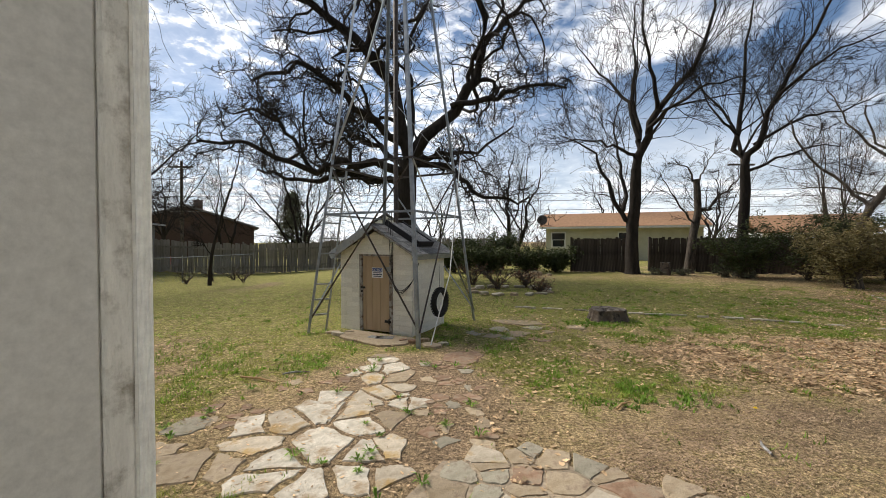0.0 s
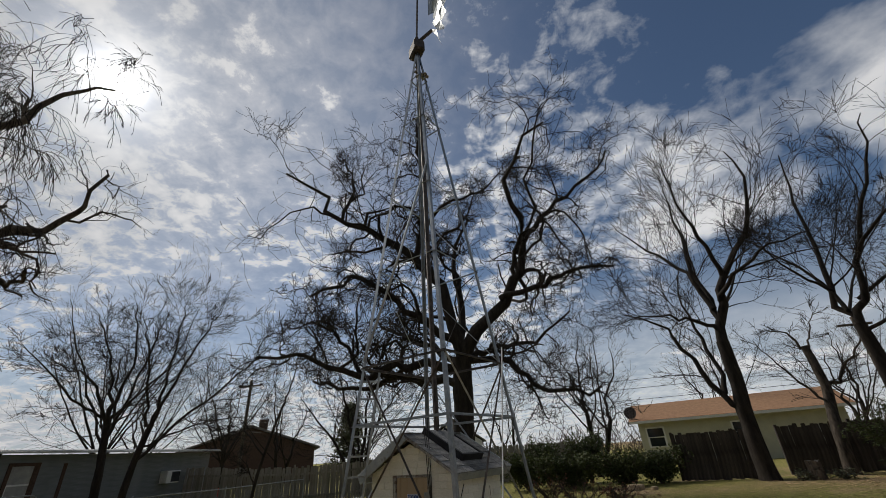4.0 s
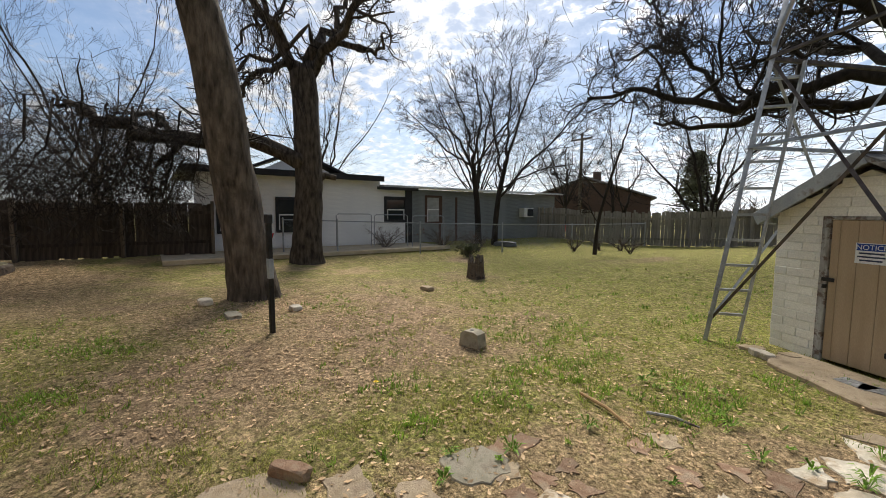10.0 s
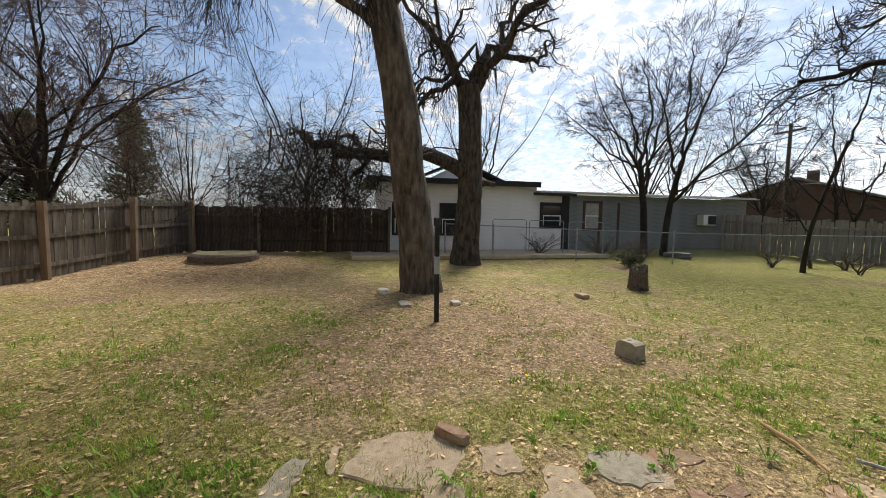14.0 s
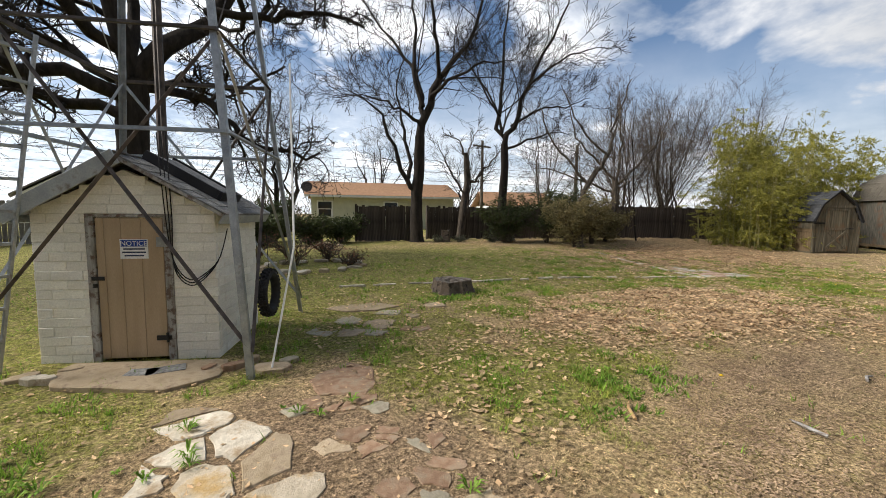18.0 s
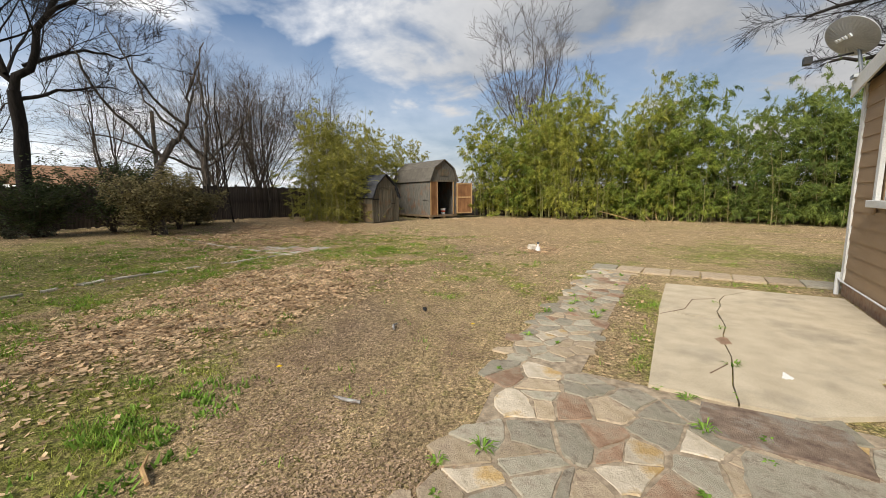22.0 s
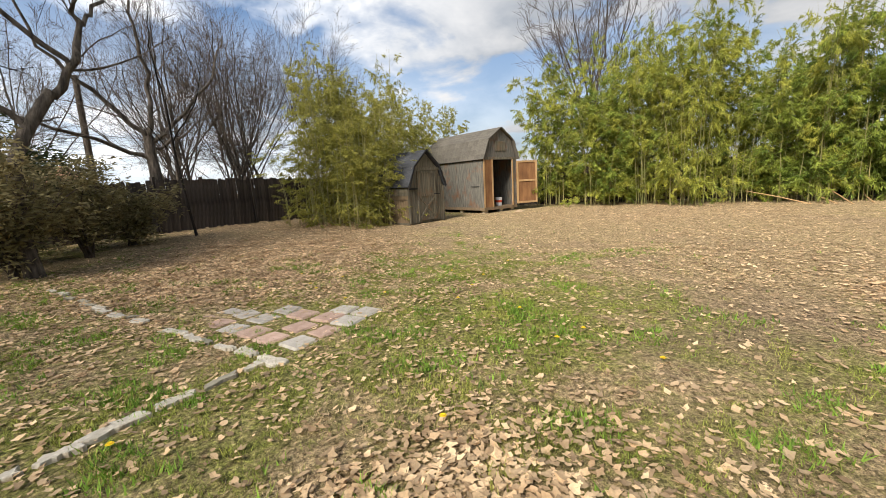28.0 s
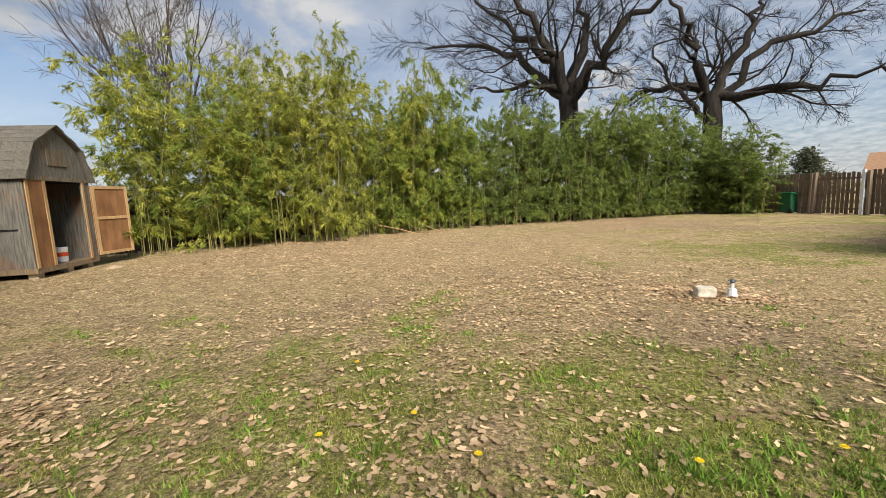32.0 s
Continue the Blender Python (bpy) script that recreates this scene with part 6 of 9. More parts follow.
north = thing("north_house", "cream house with an orange-brown shingle roof", "house", pose(9.0, 33.5, 0.4, 0, 0, -20))
part("wall", Geo().box(0, 0, -0.3, 11.4, 7, 2.55), house_cream, north)
part("roof", Geo().prism([(-0.5, 2.5), (3.5, 3.75), (7.5, 2.5), (7.5, 2.58), (3.5, 3.85), (-0.5, 2.58)], -0.5, 11.9, "x"), roof_orange, north, "orange-brown shingles")
part("fascia", Geo().box(-0.5, -0.52, 2.4, 11.9, -0.5, 2.56), plastic_white, north)
for x in (0.5, 5.6):
    window(north, x, 0.95, 1.0, 1.1, -0.001)
part("dish", Geo().tube([(-0.3, 0, 2.6), (-0.3, 0, 3.15)], 0.03, 6).tube([(-0.3, -0.02, 3.15), (-0.3, -0.1, 3.17)], [0.4, 0.42], 16), rusty, north)
ne = thing("far_house", "distant house with an orange-brown roof", "house", pose(26.5, 32.5, 0.2, 0, 0, -28))
part("wall", Geo().box(0, 0, -0.3, 6.5, 6, 2.3), house_white, ne)
part("roof", Geo().prism([(-0.5, 2.2), (3, 3.7), (6.5, 2.2), (6.5, 2.3), (3, 3.8), (-0.5, 2.3)], -0.5, 7.0, "x"), roof_orange, ne)
window(ne, 2, 1.0, 1.1, 1.1, -0.001)
brk = thing("brick_house", "dark brown brick house with low gable", "house", pose(-30, 37, 0.25, 0, 0, 28))
part("wall", Geo().prism([(0, -0.3), (12, -0.3), (12, 3.0), (6, 5.0), (0, 3.0)], 0, 8), brick_brown, brk)
part("roof", Geo().prism([(-0.5, 2.9), (6, 5.05), (12.5, 2.9), (12.5, 3.05), (6, 5.25), (-0.5, 3.05)], -0.3, 8.3), roof_grey, brk)
part("chimney", Geo().box(6.5, 2, 4.0, 7.3, 2.8, 5.9), brick_brown, brk)
sw = thing("far_house", "distant grey house behind the west fence", "house", pose(-33.5, -31.0, 0.0, 0, 0, 100))
part("wall", Geo().prism([(0, -0.3), (6, -0.3), (6, 2.4), (3, 3.6), (0, 2.4)], 0, 8), house_grey, sw)
part("roof", Geo().prism([(-0.4, 2.35), (3, 3.7), (6.4, 2.35), (6.4, 2.47), (3, 3.85), (-0.4, 2.47)], -0.3, 8.3), roof_grey, sw)
se = thing("far_house", "distant house with tan roof behind gate", "house", pose(-9.5, -33, -0.4, 0, 0, -20))
part("wall", Geo().box(0, 0, -0.3, 9, 6, 2.3), brick_brown, se)
part("roof", Geo().prism([(-0.5, 2.2), (3, 3.7), (6.5, 2.2), (6.5, 2.3), (3, 3.8), (-0.5, 2.3)], -0.5, 9.5, "x"), roof_orange, se)
nn = thing("far_house", "small distant grey-roofed house beyond fence", "house", pose(-9, 46, 0.2, 0, 0, 10))
part("wall", Geo().prism([(0, -0.3), (6, -0.3), (6, 2.6), (3, 4.6), (0, 2.6)], 0, 8), house_white, nn)
part("roof", Geo().prism([(-0.4, 2.5), (3, 4.8), (6.4, 2.5), (6.4, 2.62), (3, 4.95), (-0.4, 2.62)], -0.3, 8.3), roof_grey, nn)
part("flag", Geo().box(1.0, -0.05, 2.1, 1.9, -0.02, 3.0), orange_paint, nn, "bright orange panel")

# ---- trees: tapered limbs, grown level by level ----


def tubes(P, R, k):
    """Tubes round many lines at once: P (m, n, 3), R (m, n)."""
    m, n, _ = P.shape
    T = np.gradient(P, axis=1)
    T /= np.linalg.norm(T, axis=2, keepdims=True) + 1e-9
    ref = np.where(np.abs(T[:, :1, 2:3]) > 0.85, np.array([1.0, 0, 0]), np.array([0, 0, 1.0]))
    U = np.cross(T, np.broadcast_to(ref, T.shape))
    U /= np.linalg.norm(U, axis=2, keepdims=True) + 1e-9
    W = np.cross(T, U)
    a = np.arange(k) * 2 * np.pi / k
    V = P[:, :, None] + R[:, :, None, None] * (U[:, :, None] * np.cos(a)[:, None] + W[:, :, None] * np.sin(a)[:, None])
    idx = np.arange(m * n * k).reshape(m, n, k)
    nxt = np.roll(idx, -1, axis=2)
    F = np.stack([idx[:, :-1], nxt[:, :-1], nxt[:, 1:], idx[:, 1:]], -1).reshape(-1, 4)
    return V.reshape(-1, 3), F


def resample(pts, n, jitter, r):
    pts = np.array(pts, float)
    k = len(pts)
    s = np.linspace(0, k - 1, n)
    i = np.clip(s.astype(int), 0, k - 2)
    f = (s - i)[:, None]
    p0, p1, p2, p3 = pts[np.maximum(i - 1, 0)], pts[i], pts[i + 1], pts[np.minimum(i + 2, k - 1)]
    q = 0.5 * (2 * p1 + (p2 - p0) * f + (2 * p0 - 5 * p1 + 4 * p2 - p3) * f ** 2 + (3 * p1 - p0 - 3 * p2 + p3) * f ** 3)
    w = r.normal(0, jitter, q.shape)
    w[0] = 0
    return q + w


def sprout(P, R, count, u0, u1, angle, ratio, wig, up, n, rr, r, tip=0.25, droop=0.0):
    """Side shoots from each line of P."""
    m, k, _ = P.shape
    L = np.linalg.norm(np.diff(P, axis=1), axis=2).sum(1)
    par = np.repeat(np.arange(m), count)
    u = r.uniform(u0, u1, len(par))
    s = u * (k - 1)
    i = np.clip(s.astype(int), 0, k - 2)
    f = (s - i)
    base = P[par, i] * (1 - f)[:, None] + P[par, i + 1] * f[:, None]
    d = P[par, i + 1] - P[par, i]
    d /= np.linalg.norm(d, axis=1, keepdims=True) + 1e-9
    q = r.normal(0, 1, d.shape)
    q -= d * (q * d).sum(1, keepdims=True)
    q /= np.linalg.norm(q, axis=1, keepdims=True) + 1e-9
    a = angle * r.uniform(0.6, 1.3, len(par))[:, None]
    d = d * np.cos(a) + q * np.sin(a)
    length = L[par] * ratio * r.uniform(0.55, 1.25, len(par)) * (1.15 - 0.5 * u)
    rad = (R[par, i] * (1 - f) + R[par, i + 1] * f) * rr * r.uniform(0.75, 1.0, len(par))
    out = np.zeros((len(par), n, 3))
    out[:, 0] = base
    for j in range(1, n):
        d = d + r.normal(0, wig, d.shape)
        d[:, 2] += up - droop * j
        d /= np.linalg.norm(d, axis=1, keepdims=True) + 1e-9
        out[:, j] = out[:, j - 1] + d * (length / (n - 1))[:, None]
    return out, rad[:, None] * np.linspace(1, tip, n)[None]


def tree_parts(owner, trunk, limbs, levels, seed, bark_mat, twig_mat, sides=(10, 6, 4, 3, 3), thin=0.005):
    """trunk, limbs: [(points, r0, r1)]; levels: settings of sprout(), from boughs to twigs."""
    r = np.random.default_rng(seed)

    def lines(items, n, jit):
        P = np.stack([resample(p, n, jit * r0, r) for p, r0, r1 in items])
        R = np.stack([np.linspace(r0, r1, n) for p, r0, r1 in items])
        return P, R

    P, R = lines(trunk, 9, 0.05)
    P = np.stack([resample(p, 25, 0.0, r) for p in P])
    R = np.stack([np.interp(np.linspace(0, 1, 25), np.linspace(0, 1, len(q)), q) for q in R])
    foot = np.linspace(0, 1, 25)
    R = R * (1 + 0.45 * np.exp(-foot * 11))[None]
    V, F = tubes(P, R, 16)
    ring = np.arange(16) * 2 * np.pi / 16
    flute = 0.05 * np.sin(3 * ring[None] + 2.5 * foot[:, None] + seed) + 0.035 * np.sin(7 * ring[None] - 4 * foot[:, None]) + 0.03 * np.sin(23 * foot[:, None] + ring[None] * 2) + r.normal(0, 0.02, (25, 16))
    V = (P[:, :, None] + (V.reshape(len(P), 25, 16, 3) - P[:, :, None]) * (1 + flute)[None, :, :, None]).reshape(-1, 3)
    part("trunk", mesh_of("trunk", V, F, bark_mat, True), None, owner)
    P, R = lines(limbs, 13, 0.55)
    heap = [(P, R, sides[1])]
    fine = []
    for i, s in enumerate(levels):
        P, R = sprout(P, R, r=r, **s)
        R = np.maximum(R, thin)
        (heap if i < 1 else fine).append((P, R, sides[min(i + 2, 4)]))
    for name, mat_, group in (("crown", bark_mat, heap), ("fine_crown", twig_mat, fine)):
        if not group:
            continue
        VV, FF, b = [], [], 0
        for P, R, k in group:
            V, F = tubes(P, R, k)
            VV.append(V)
            FF.append(F + b)
            b += len(V)
        tagged(part(name, mesh_of(name, np.concatenate(VV), np.concatenate(FF), mat_, True), None, owner), kind="stuff")


GNARLED = [dict(count=11, u0=0.16, u1=1.0, angle=0.95, ratio=0.42, wig=0.52, up=0.05, n=9, rr=0.58, tip=0.35), dict(count=9, u0=0.15, u1=1.0, angle=0.9, ratio=0.58, wig=0.48, up=0.06, n=7, rr=0.55, tip=0.35), dict(count=6, u0=0.1, u1=1.0, angle=0.9, ratio=0.75, wig=0.48, up=0.05, n=5, rr=0.5), dict(count=3, u0=0.15, u1=1.0, angle=0.75, ratio=0.65, wig=0.35, up=0.02, n=2, rr=0.55)]
FEATHERY = [dict(count=12, u0=0.1, u1=1.0, angle=0.62, ratio=0.42, wig=0.13, up=0.03, n=8, rr=0.36), dict(count=7, u0=0.15, u1=1.0, angle=0.6, ratio=0.5, wig=0.15, up=0.03, n=5, rr=0.42), dict(count=9, u0=0.1, u1=1.0, angle=0.6, ratio=0.6, wig=0.16, up=0.02, n=3, rr=0.5), dict(count=3, u0=0.1, u1=1.0, angle=0.55, ratio=0.65, wig=0.16, up=0.0, n=2, rr=0.7)]
BUSHY = [dict(count=9, u0=0.15, u1=1.0, angle=0.8, ratio=0.5, wig=0.16, up=0.01, n=7, rr=0.45), dict(count=8, u0=0.1, u1=1.0, angle=0.75, ratio=0.5, wig=0.18, up=0.03, n=5, rr=0.45), dict(count=6, u0=0.1, u1=1.0, angle=0.55, ratio=0.55, wig=0.16, up=0.05, n=3, rr=0.6), dict(count=2, u0=0.2, u1=1.0, angle=0.5, ratio=0.6, wig=0.15, up=0.03, n=2, rr=0.8)]


def grown(name, label, x, y, stem, r0, r1, limbs, levels, seed, mats=None, thin=0.005, end=0.22):
    """A tree from its stem and main limbs, each limb (points, radius at its root)."""
    t = thing(name, label, "tree", on(x, y))
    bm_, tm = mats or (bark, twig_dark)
    tree_parts(t, [(stem, r0, r1)], [(p, q, min(0.05, q * end)) for p, q in limbs], levels, seed, bm_, tm, thin=thin)
    return t


def oak_tree(x, y, seed=1):
    f = (0.35, 0.0, 4.9)
    G = []
    G.append(([f, (1.3, 0, 6.4), (2.7, 0.1, 7.5), (3.1, 0, 8.5), (3.3, -0.2, 10.9), (3.2, -0.3, 12.3), (3.9, -0.4, 14.1), (5.2, -0.4, 16.0)], 0.3))
    G.append(([(3.1, 0.3, 9.3), (4.3, 0.9, 10.8), (5.4, 1.4, 12.2), (7.3, 2.0, 13.7), (9.0, 2.6, 15.8)], 0.15))
    G.append(([(2.1, 0.2, 7.2), (4.0, -0.3, 7.4), (5.0, -1.1, 7.6), (6.4, -1.8, 7.2)], 0.13))
    G.append(([f, (-0.2, 0.1, 7.3), (-1.4, 0, 9.0), (-2.1, -0.1, 10.0), (-3.6, -0.2, 11.2), (-5.2, -0.3, 12.1), (-6.0, -0.3, 13.7), (-7.8, -0.5, 15.0)], 0.28))
    G.append(([(-1.3, -0.1, 8.9), (-0.8, -0.5, 11.0), (-0.8, -0.9, 13.5), (-0.9, -1.2, 15.2), (-0.8, -1.6, 16.4)], 0.15))
    G.append(([(-4.9, -0.3, 11.8), (-4.5, -0.1, 14.0), (-5.3, 0.3, 16.2)], 0.1))
    G.append(([(0.1, 0, 5.6), (-1.1, -0.6, 6.4), (-1.9, -1.2, 7.0), (-2.9, -1.9, 7.8), (-3.6, -2.5, 7.7), (-4.6, -3.1, 6.9)], 0.17))
    G.append(([(0.1, 0, 4.4), (-1.2, -0.3, 4.7), (-2.3, -0.6, 4.6), (-3.4, -0.9, 4.3), (-4.6, -1.3, 4.7), (-5.9, -1.6, 5.4), (-7.3, -1.9, 5.2)], 0.2))
    G.append(([(0.4, 0, 4.7), (1.9, -0.1, 4.7), (2.7, -0.4, 3.9), (3.8, -0.7, 3.2), (5.2, -0.9, 3.2)], 0.15))
    G.append(([(0.0, 0, 3.9), (-2.4, 0.4, 4.3), (-4.4, 0.8, 4.1), (-6.7, 1.2, 4.8)], 0.17))
    G.append(([(-0.9, -0.3, 11.0), (0.1, 0.7, 12.6), (1.8, 1.6, 13.7), (3.1, 2.4, 15.4)], 0.1))
    G.append(([f, (0.3, 1.0, 8.1), (0.1, 2.0, 10.3), (1.0, 3.2, 13.2)], 0.2))
    G.append(([(0.3, 0.1, 4.6), (1.6, 2.2, 5.6), (3.6, 3.8, 6.2), (5.4, 4.5, 7.6)], 0.15))
    G.append(([(0.3, 0.1, 4.8), (-1.6, 2.2, 6.0), (-3.4, 4.0, 7.2), (-5.0, 5.0, 8.6)], 0.15))
    G.append(([(-3.4, -0.9, 4.3), (-4.6, -0.4, 6.0), (-5.8, -0.6, 6.8), (-6.8, -0.4, 6.6)], 0.09))
    return grown("oak_tree", "large bare gnarled oak with dark twisting limbs", x, y, [(0.1, 0, -0.2), (0.15, 0, 1.5), (0.25, 0.02, 3.2), f], 0.4, 0.36, G, GNARLED[:3], seed, thin=0.009, end=0.3)


def vase_tree(name, label, x, y, h, r0, seed, fork=0.35, spread=0.35, n_limb=6, lean=(0, 0), mats=None, levels=None, stems=1, thin=0.004):
    r = random.Random(seed)
    t = thing(name, label, "tree", on(x, y))
    trunk, limbs = [], []
    for s in range(stems):
        ox, oy = (0, 0) if stems == 1 else (r.uniform(-0.4, 0.4), r.uniform(-0.4, 0.4))
        lx, ly = lean[0] + (ox * 2.0 if stems > 1 else 0), lean[1] + (oy * 2.0 if stems > 1 else 0)
        f = h * fork * r.uniform(0.85, 1.15)
        top = (ox + lx, oy + ly, f)
        trunk.append(([(ox, oy, -0.2), (ox + lx * 0.2, oy + ly * 0.2, f * 0.35), (ox + lx * 0.6, oy + ly * 0.6, f * 0.7), top], r0, r0 * 0.7))
        k_limb = max(2, n_limb // stems)
        for k in range(k_limb):
            a = 2 * math.pi * (k + r.uniform(-0.25, 0.25)) / k_limb + seed
            q = spread * h * r.uniform(0.35, 1.1) * (0.25 if k == 0 else 1)
            zt = h * r.uniform(0.75, 1.0)
            st = 1.0 if k == 0 else r.uniform(0.6, 1.0)
            b = (ox + lx * st ** 1.5, oy + ly * st ** 1.5, f * st)
            w = [r.uniform(-0.03, 0.03) * h for _ in range(4)]
            limbs.append(([b, (b[0] + math.cos(a) * q * 0.35 + w[0], b[1] + math.sin(a) * q * 0.35 + w[1], b[2] + (zt - b[2]) * 0.3), (b[0] + math.cos(a) * q * 0.75 + lx * 0.3 + w[2], b[1] + math.sin(a) * q * 0.75 + ly * 0.3 + w[3], b[2] + (zt - b[2]) * 0.68), (b[0] + math.cos(a) * q + lx * 0.4, b[1] + math.sin(a) * q + ly * 0.4, zt)], r0 * (0.62 if k == 0 else r.uniform(0.28, 0.45)), 0.012))
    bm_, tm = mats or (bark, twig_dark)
    tree_parts(t, trunk, limbs, levels or FEATHERY, seed, bm_, tm, thin=thin)
    return t


oak_tree(-1.6, 16.8)
# elms along the north fence
ELM = [dict(q, count=c, up=0.05, angle=0.7, ratio=k, u0=0.2) for q, c, k in zip(FEATHERY, (10, 6, 5), (0.46, 0.6, 0.75))]
elm_tall = []
elm_tall.append(([(0.1, 0, 4.7), (0.5, -0.2, 6.5), (1.1, -0.4, 7.8), (2.1, -0.9, 9.2), (2.7, -1.0, 11.2), (3.0, -1.0, 13.4)], 0.2))
elm_tall.append(([(0.1, -0.1, 5.2), (-0.9, 0, 5.8), (-2.2, 0.2, 6.2), (-3.7, 0.6, 6.0)], 0.09))
elm_tall.append(([(0.2, -0.1, 6.1), (0, 0.6, 8.0), (-0.9, 1.8, 9.9), (-1.8, 2.9, 12.2)], 0.12))
elm_tall.append(([(-0.1, 0.05, 2.4), (-0.7, 0.2, 3.3), (-1.4, 0.3, 4.7), (-2.0, 0.4, 5.8), (-3.1, 0.8, 6.6)], 0.13))
elm_tall.append(([(-0.4, 0.15, 2.9), (-0.2, 0.5, 4.1), (-0.3, 1.0, 5.7), (-0.3, 1.4, 7.4), (0.4, 1.5, 9.4)], 0.1))
elm_tall.append(([(0.5, -0.2, 6.4), (0.8, -1.2, 7.1), (1.7, -2.5, 7.6), (2.6, -3.7, 7.6)], 0.1))
elm_tall.append(([(0.3, -0.1, 5.6), (0.4, 0.8, 8.2), (0.7, 1.5, 10.6), (1.0, 1.9, 13.6)], 0.14))
elm_tall.append(([(0.9, -0.3, 7.4), (0.2, -1.0, 9.0), (-0.4, -1.6, 10.6), (-0.8, -2.0, 12.6)], 0.1))
elm_tall.append(([(0.2, 0, 5.2), (1.4, 1.0, 6.8), (2.8, 1.8, 8.4), (4.0, 2.2, 10.0)], 0.09))
grown("elm_tree", "tall bare elm with ascending branches", 8.9, 18.3, [(0, 0, -0.2), (-0.05, 0.05, 1.6), (0.05, 0, 3.2), (0.1, 0, 4.8)], 0.29, 0.22, elm_tall, ELM, 12, (bark, twig_dark), thin=0.0072, end=0.11)
elm_slender = []
elm_slender.append(([(0.1, -0.1, 4.6), (0, 0.2, 6.1), (0.4, 0.4, 8.0), (0.8, 0.6, 11.0), (1.0, 0.6, 12.6)], 0.13))
elm_slender.append(([(0.1, -0.1, 4.7), (0.4, -0.4, 5.6), (0.7, -0.9, 7.2), (1.3, -1.4, 8.8), (1.8, -2.1, 10.6), (2.0, -2.4, 12.0)], 0.14))
elm_slender.append(([(0.1, -0.1, 4.4), (0.6, -1.1, 4.7), (1.1, -2.2, 5.0), (1.3, -3.2, 4.7)], 0.07))
elm_slender.append(([(0.3, -0.3, 5.5), (1.6, -0.9, 6.4), (2.9, -1.4, 6.6), (4.2, -1.9, 7.2)], 0.08))
elm_slender.append(([(0.8, -0.9, 7.3), (1.2, -1.8, 8.0), (1.8, -2.9, 8.5), (2.4, -4.0, 8.5)], 0.07))
elm_slender.append(([(0, 0, 5.2), (-0.1, 0.6, 6.9), (-0.8, 1.7, 8.7), (-1.1, 2.4, 10.4)], 0.08))
elm_slender.append(([(0, 0.1, 6.0), (-1.4, 0, 7.3), (-2.4, -0.5, 8.8)], 0.06))
elm_slender.append(([(0.1, 0, 5.0), (1.2, 1.0, 6.2), (2.6, 1.6, 7.8), (3.4, 1.8, 9.4)], 0.07))
grown("elm_tree", "tall slender bare tree beside fence", 12.8, 16.9, [(0, 0, -0.2), (0.05, -0.05, 1.8), (0.1, -0.1, 3.2), (0.1, -0.1, 4.7)], 0.22, 0.17, elm_slender, ELM, 13, (bark, twig_dark), thin=0.0072, end=0.11)
grown("dead_tree", "broken bare trunk with few branches", 11.65, 18.6, [(0, 0, -0.2), (0.2, 0, 1.6), (0.5, 0.1, 3.0), (0.4, 0.1, 4.4)], 0.2, 0.13, [([(0.5, 0.1, 2.9), (1.2, -0.2, 3.4), (2.1, -0.6, 4.6)], 0.09), ([(0.4, 0.1, 4.2), (0.1, 0.2, 4.9), (-0.6, 0.3, 5.2)], 0.06), ([(0.4, 0.1, 3.8), (0.9, 0.4, 4.8), (1.6, 0.5, 5.8)], 0.05), ([(0.3, 0, 2.2), (-0.5, 0.3, 3.6), (-1.2, 0.4, 4.8)], 0.05)], FEATHERY[:2], 14, (bark_mid, twig_dark), thin=0.007)
# west trees
t1 = thing("pecan_tree", "thick rough-barked trunk with vine-hung boughs", "tree", on(-8.83, 4.06))
WEEP = [dict(count=12, u0=0.1, u1=1.0, angle=0.9, ratio=0.35, wig=0.3, up=-0.02, n=8, rr=0.4), dict(count=14, u0=0.1, u1=1.0, angle=0.8, ratio=0.7, wig=0.2, up=-0.2, n=7, rr=0.3, droop=0.05), dict(count=5, u0=0.1, u1=1.0, angle=0.6, ratio=0.8, wig=0.14, up=-0.25, n=4, rr=0.5, droop=0.06)]
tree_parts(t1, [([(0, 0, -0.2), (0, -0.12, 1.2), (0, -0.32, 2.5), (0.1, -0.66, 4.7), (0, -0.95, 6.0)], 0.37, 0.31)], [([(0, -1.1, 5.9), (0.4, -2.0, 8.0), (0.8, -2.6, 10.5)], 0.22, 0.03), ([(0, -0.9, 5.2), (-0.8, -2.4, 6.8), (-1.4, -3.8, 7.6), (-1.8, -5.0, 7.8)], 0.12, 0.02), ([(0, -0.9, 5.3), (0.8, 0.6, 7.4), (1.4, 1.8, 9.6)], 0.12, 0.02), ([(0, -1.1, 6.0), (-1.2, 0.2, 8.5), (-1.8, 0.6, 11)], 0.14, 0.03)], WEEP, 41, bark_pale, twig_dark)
t2 = thing("oak_tree", "dark bare oak with one long low limb", "tree", on(-12.9, 6.5))
